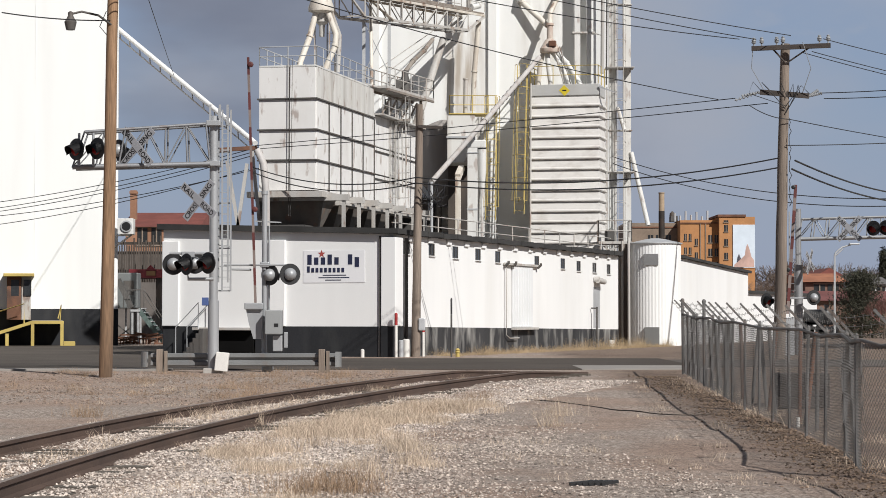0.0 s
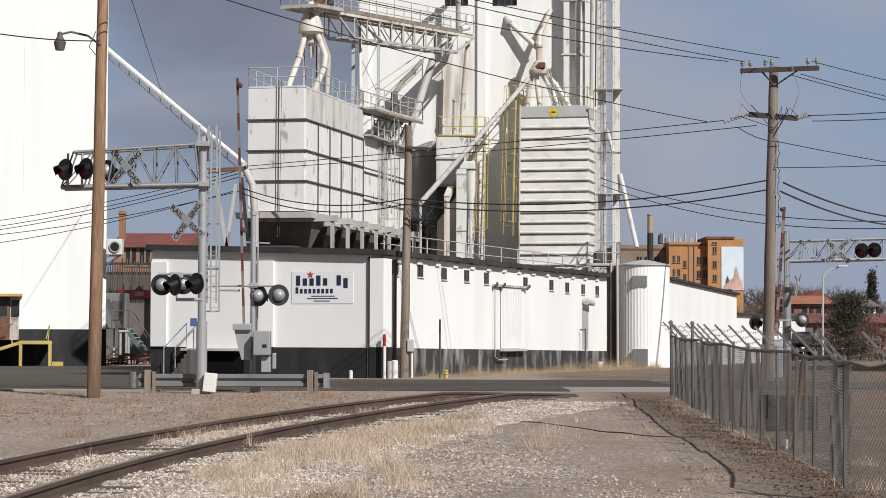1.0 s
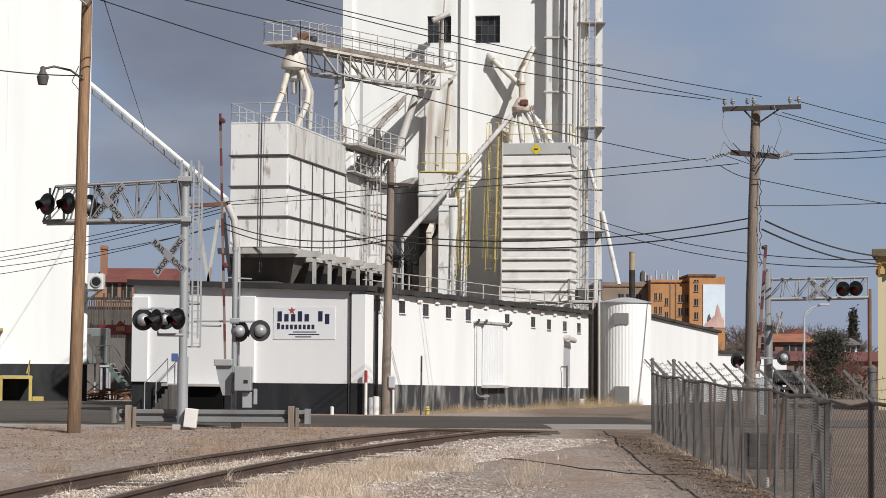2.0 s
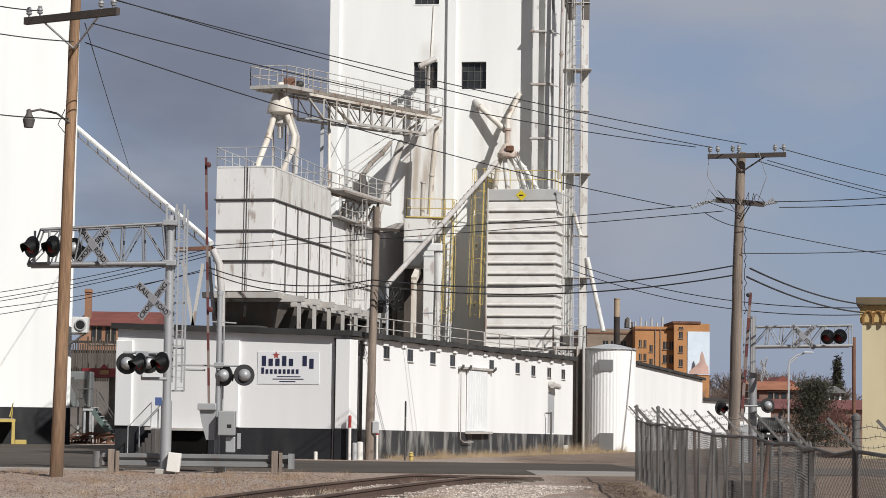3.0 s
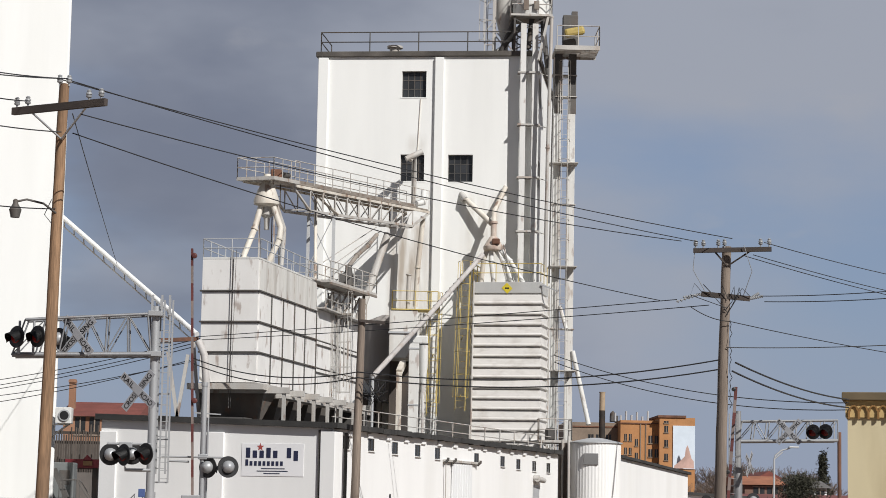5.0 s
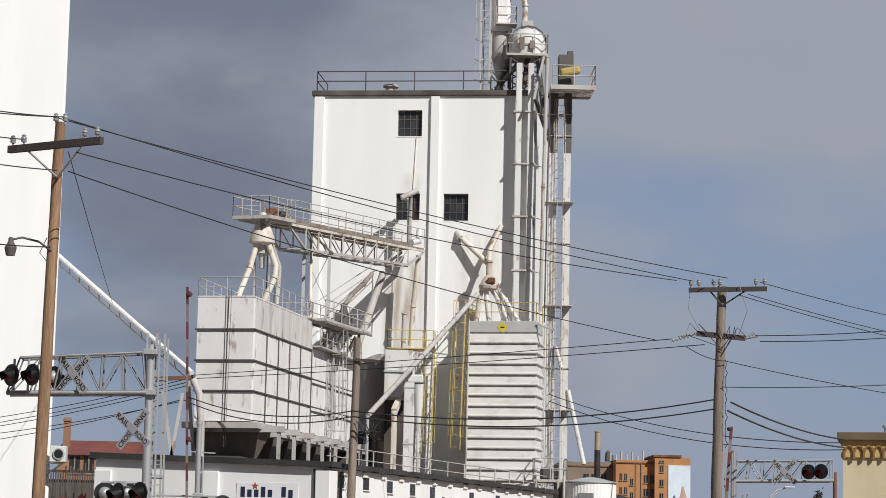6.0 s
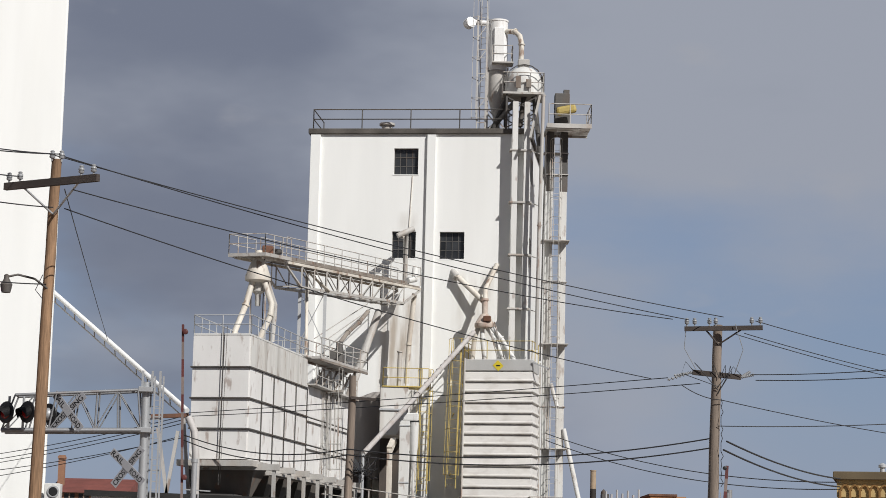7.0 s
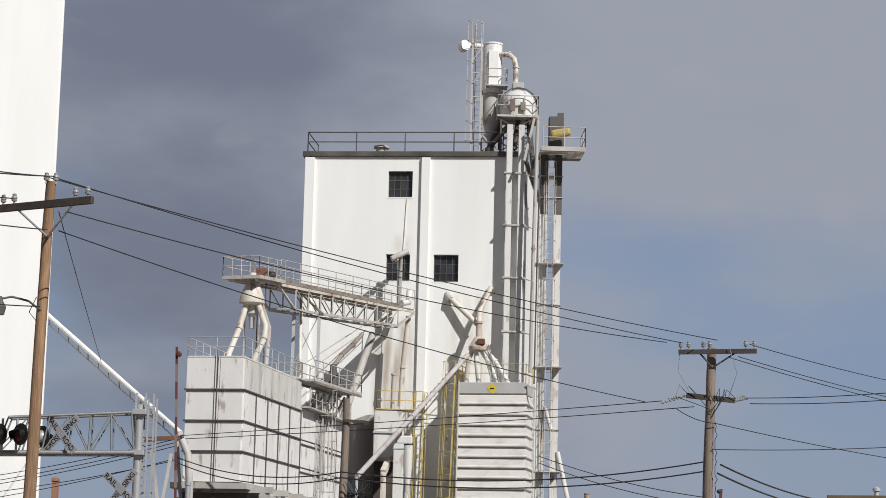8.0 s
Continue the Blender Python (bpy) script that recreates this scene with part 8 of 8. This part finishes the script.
for s in (-1, 1):
    for i in range(-int(FH / pitch), nw):
        d0 = i * pitch
        d1 = d0 + FH
        a, b = (d0, d1) if s > 0 else (d1, d0)
        lo_d, hi_d = max(0, min(total, a)), max(0, min(total, b))
        if abs(hi_d - lo_d) < 0.05:
            continue
        ha, hb = abs(lo_d - a) / FH * FH, FH - abs(hi_d - b)
        pts = []
        for q in range(5):
            d = lo_d + (hi_d - lo_d) * q / 4
            h = ha + (hb - ha) * q / 4
            p = along(d)
            sway = 0.012 * math.sin(d * 1.1) * math.sin(math.pi * h / FH) + 0.006 * math.sin(d * 3.7 + h * 3)
            pts.append(gz(p, 0.03 + h) + Vector((sway, 0.0, -0.05 * max(0, math.sin(d * 0.9)) * h / FH)))
        for p, q in zip(pts, pts[1:]):
            beam(bm, p, q, 0.0031)
tagged(part("woven_wire", bm, FENCE_GREY, fence), kind="stuff")
d = 0.0
n = 0
while d < total:
    p = along(d)
    tall = n == 4
    lean = rng.uniform(-0.03, 0.05)
    rr = 0.034 if (tall or n == 0) else 0.021
    hh = FH + (0.32 if (tall or n == 0) else 0.02)
    top = gz(p, hh) + Vector((lean, 0, 0))
    bm = B(); tube(bm, [gz(p, -0.1), top], rr, 10); lathe(bm, [(rr * 1.25, -0.01), (rr * 1.25, 0.03), (rr * 0.6, 0.06)], 10, m=Matrix.Translation(top)); ps = part("post", bm, FPOST, fence)
    if not (tall or n == 0):
        bm = B(); beam(bm, top, top + Vector((-0.30, 0.05, 0.33)), 0.05, 0.03); part("barbed_arm", bm, FPOST, fence)
    n += 1
    d += 1.75 + rng.uniform(-0.15, 0.15)
bm = B(); p = fl[6]; tube(bm, [gz(p, -0.1), gz(p, 1.72)], 0.042, 12); lathe(bm, [(0.05, -0.01), (0.05, 0.03), (0.02, 0.06)], 12, m=Matrix.Translation(gz(p, 1.72))); part("corner_post", bm, FPOST, fence)
for k in range(11):
    d = rng.uniform(1, total * 0.62)
    p = along(d) + Vector((0.3, 0, 0))
    bm = B(); tube(bm, [gz(p, 0), gz(p + Vector((rng.uniform(-0.15, 0.15), 0, 0)), FH * 0.97)], 0.03, 8); part("old_post", bm, RUSTY if k % 3 == 0 else FPOST, fence)
for a, b in zip(fl, fl[1:]):
    bm = B(); m_ = (a + b) / 2; tube(bm, [gz(a, FH + 0.02), gz(m_, FH - 0.03), gz(b, FH + 0.02)], 0.021, 8); part("top_rail", bm, FPOST, fence)
for j, (dx, dz) in enumerate(((-0.08, 0.12), (-0.16, 0.21), (-0.24, 0.30))):
    bm = B()
    pts = []
    nn = 90
    for i in range(nn + 1):
        d = total * i / nn
        p = gz(along(d), FH + dz) + Vector((dx, 0, -0.05 * abs(math.sin(d * 1.8))))
        pts.append(p)
    tube(bm, pts, 0.003, 4)
    for i in range(int(total / 0.2)):
        p = gz(along(i * 0.2), FH + dz) + Vector((dx, 0, -0.05 * abs(math.sin(i * 0.36))))
        beam(bm, p + Vector((0, -0.02, -0.025)), p + Vector((0, 0.02, 0.025)), 0.0035)
    part("barbed_wire", bm, FPOST, fence)
# things lying behind the fence
tx, ty = (5.49, 35.67)
tl = (6.36, 35.67)[0] - tx
stack = thing("timber_stack", Matrix.Identity(4), "stack of dark old sleepers behind the fence", "timber")
for r_ in range(3):
    for c_ in range(3):
        bm = B(); box(bm, tx + 0.04 * r_, tx + tl - 0.03 * c_, ty + 1 + c_ * 0.26, ty + 1.24 + c_ * 0.26, ground_z(ty + 1) + r_ * 0.19, ground_z(ty + 1) + r_ * 0.19 + 0.18, 0.01); part("timber", bm, WOOD_DARK, stack)
bm = B(); tube(bm, [(*(4.99, 31.35), ground_z(30)), (*(4.99, 31.35), ground_z(30) + 0.16)], 0.025, 8); tagged(mesh_object("marker_stub", bm, STRIPE_WHITE), "small white plastic marker stub by the fence", "post")
sg = thing("small_sign", Matrix.Identity(4), "small red sign post behind the fence", "sign")
sxp, syp = 7.6, 37.0
bm = B(); tube(bm, [(sxp, syp, ground_z(syp)), (sxp, syp, ground_z(syp) + 0.95)], 0.03, 8); part("post", bm, RUSTY, sg)

# ---- beyond: trees, houses, locomotive ----
LEAF = material("dark_evergreen", (0.034, 0.034, 0.020), 0.8, vary=0.2, island=0.5, bump=0)
TWIG = material("bare_brown_twigs", (0.15, 0.115, 0.095), 0.9, vary=0.2, island=0.4, bump=0)
BARK = material("grey_bark", (0.10, 0.08, 0.065), 0.95, vary=0.3, streak=6)


def conifer(x, y, h, w, seed, label, base=0.0, bare=0.12, sparse=1.0):
    r = np.random.RandomState(seed)
    ob = thing("conifer_tree", pose(x, y, base), label, "tree")
    bm = B(); tube(bm, [(0, 0, 0), (0.1, 0, h * 0.5), (0.02, 0, h * 0.97)], 0.035 * h, 8, 0.01 * h); part("trunk", bm, BARK, ob)
    vs, fs = [], []
    for _ in range(int(420 * sparse)):
        t = bare + (1 - bare) * r.rand()
        a = r.rand() * 6.283
        rad = w * (1 - t) ** 0.9 * (0.35 + 0.65 * r.rand()) * (0.8 + 0.3 * math.sin(5 * t * 6 + a))
        c = np.array((rad * math.cos(a), rad * math.sin(a), h * t))
        for _ in range(16):
            p = c + r.randn(3) * (0.15 * w, 0.15 * w, 0.045 * h)
            s = 0.034 * h * (0.5 + r.rand())
            d = r.randn(3)
            d /= np.linalg.norm(d)
            e = np.cross(d, r.randn(3))
            e /= np.linalg.norm(e) + 1e-6
            i = len(vs)
            vs += [tuple(p - e * s * 0.22), tuple(p + e * s * 0.22), tuple(p + d * s)]
            fs.append((i, i + 1, i + 2))
    me = bpy.data.meshes.new("crown")
    me.from_pydata(vs, [], fs)
    me.materials.append(LEAF)
    o = new("crown", me)
    o.parent = ob
    return ob


def bare_tree(x, y, h, seed, label, mat=None, base=0.0, spread=0.55):
    r = random.Random(seed)
    ob = thing("bare_tree", pose(x, y, base), label, "tree", "bare trees")
    trunk, tw = B(), B()

    def grow(p, d, length, rad, depth):
        q = p + d * length
        if depth < 2:
            tube(trunk, [p, q], rad, 5, rad * 0.7)
        else:
            beam(tw, p, q, max(0.022 * h / 9, rad * 1.2))
        if depth >= 5:
            return
        for _ in range(3 if depth < 3 else 4):
            nd = (d + Vector((r.uniform(-1, 1), r.uniform(-1, 1), r.uniform(-0.25, 0.6))) * spread * 1.3).normalized()
            grow(p.lerp(q, r.uniform(0.6, 1.0)), nd, length * r.uniform(0.62, 0.85), rad * 0.58, depth + 1)
    grow(Vector((0, 0, 0)), Vector((r.uniform(-0.1, 0.1), 0, 1)), h * 0.28, 0.022 * h, 0)
    part("trunk", trunk, BARK, ob)
    part("crown", tw, mat or TWIG, ob)
    return ob


conifer(25.30, 135, 3.9, 3.0, 21, "dark green bushy juniper tree by the street", 0, 0.02, 2.4)
conifer(41.55, 210, 7.35, 1.2, 22, "tall sparse dark pine tree", 0, 0.45, 0.45)
rng = random.Random(9)
for k in range(26):
    yy = rng.uniform(260, 360)
    bare_tree((0.135 + 0.07 * k / 25 + rng.uniform(-0.004, 0.004)) * yy, yy, rng.uniform(5.5, 8.5) * yy / 280, 140 + k, "bare leafless winter tree in the distance", spread=0.8)
for k in range(28):
    yy = rng.uniform(230, 330)
    bare_tree((0.118 + 0.085 * k / 27 + rng.uniform(-0.004, 0.004)) * yy, yy, rng.uniform(7.0, 11.0) * yy / 280, 40 + k, "bare leafless winter tree in the distance")
for k in range(3):
    bare_tree(25.72 + k * 1.0 - 0.8, 126 + k * 2, 3.1, 70 + k, "low reddish leafless bush", material("red_twigs", (0.16, 0.07, 0.06), 0.9, vary=0.2, island=0.4, bump=0) if k == 0 else bpy.data.materials["red_twigs"], 0, 0.9)
for k in range(4):
    bare_tree(-23.41 + k * 1.3, 160 + k, 6.5, 80 + k, "bare leafless tree behind the yard")
ORANGE_ROOF = material("orange_shingle_roof", (0.32, 0.13, 0.07), 0.9, vary=0.2, fine=5)
house("brick_house", 29.28, 32.36, 180, 12, 4.08, 4.88, material("brown_brick", (0.17, 0.10, 0.075), 0.9, vary=0.2, fine=6), ORANGE_ROOF, "low brown brick house with an orange shingle roof", [(30.43, 3.48, 0.9, 0.8), (31.53, 3.50, 0.9, 0.8)])
house("white_house", 37.89, 39.93, 200, 9, 4.21, 4.89, SIGN_WHITE, material("grey_shingles", (0.15, 0.14, 0.135), 0.9, vary=0.2, fine=5), "small white house with a grey roof", [(38.40, 3.44, 0.8, 1.0), (39.32, 3.45, 0.8, 1.0)])
house("gabled_house", 34.66, 36.43, 205, 9, 5.04, 5.75, SIGN_WHITE, TILE, "white gabled house with a dark red roof", [(35.70, 4.79, 0.5, 0.6)], 0, False)
house("long_house", 28.48, 33.99 + 20, 175, 8, 2.54, 3.34, material("brown_board", (0.2, 0.12, 0.09), 0.9, vary=0.2), material("maroon_roof", (0.16, 0.06, 0.055), 0.9, vary=0.2), "low house with a maroon roof beyond the street")

# old black steam locomotive on display
LOCO = material("satin_black_iron", (0.018, 0.018, 0.02), 0.45, 0.3, vary=0.3)
loco = thing("steam_locomotive", pose(21.84, 128, 0, 0, 0, 24) @ Matrix.Scale(0.72, 4), "black steam locomotive on display beyond the street", "locomotive")
bm = B(); tube(bm, [(0, -1.0, 1.75), (0, 6.0, 1.75)], 0.62, 20); part("boiler", bm, LOCO, loco)
bm = B(); lathe(bm, [(0.6, -0.02), (0.62, 0.02), (0.5, 0.10), (0.1, 0.14)], 20, m=pose(0, -1.0, 1.75, 90, 0, 0)); part("smokebox_door", bm, LOCO, loco)
bm = B(); box(bm, -0.28, 0.28, -1.2, -1.15, 1.65, 1.85); part("number_plate", bm, DARK_STEEL, loco, "plate with an unreadable number")
bm = B(); lathe(bm, [(0.2, 2.3), (0.17, 2.55), (0.24, 2.75)], 14, (0, -0.5)); part("funnel", bm, LOCO, loco)
bm = B(); box(bm, -0.8, 0.8, 6.0, 8.0, 0.8, 2.75, 0.05); part("cab", bm, LOCO, loco)
bm = B(); box(bm, -0.75, 0.75, -1.4, 6.5, 0.75, 1.0, 0.03); part("running_board", bm, LOCO, loco)
bm = B()
for k in range(9):
    beam(bm, (-0.7 + 0.175 * k, -1.9, 0.12), (-0.3 + 0.075 * k, -1.4, 0.75), 0.05)
part("pilot", bm, LOCO, loco)
for s in (-1, 1):
    for yy in (-0.3, 1.5, 3.0, 4.5):
        rr = 0.35 if yy < 0 else 0.62
        bm = B(); lathe(bm, [(rr * 0.3, -0.07), (rr, -0.06), (rr, 0.06), (rr * 0.3, 0.07)], 20, m=pose(s * 0.7, yy, rr + 0.02, 0, 90, 0)); part("wheel", bm, LOCO, loco)

# far rise of land that closes the view
HILL = material("far_brown_scrub", (0.11, 0.085, 0.075), 0.95, vary=0.3, grain=0.6, fine=1.0)
bm = B()
ring = []
for i in range(121):
    a = math.radians(-90 + 180 * i / 120)
    d = 700
    h = 9 + 5 * noise.noise((i * 0.15, 0, 0)) + 3 * noise.noise((i * 0.6, 4, 0)) + 1.6 * noise.noise((i * 2.3, 9, 0))
    ring.append((bm.verts.new((d * math.sin(a), d * math.cos(a), 0)), bm.verts.new((d * 1.05 * math.sin(a), d * 1.05 * math.cos(a), h)), bm.verts.new((d * 1.3 * math.sin(a), d * 1.3 * math.cos(a), 0))))
for a, b in zip(ring, ring[1:]):
    bm.faces.new((a[0], b[0], b[1], a[1])); bm.faces.new((a[1], b[1], b[2], a[2]))
tagged(mesh_object("backdrop_hill", bm, HILL), "low brown wooded rise on the horizon", "hill", kind="structure")
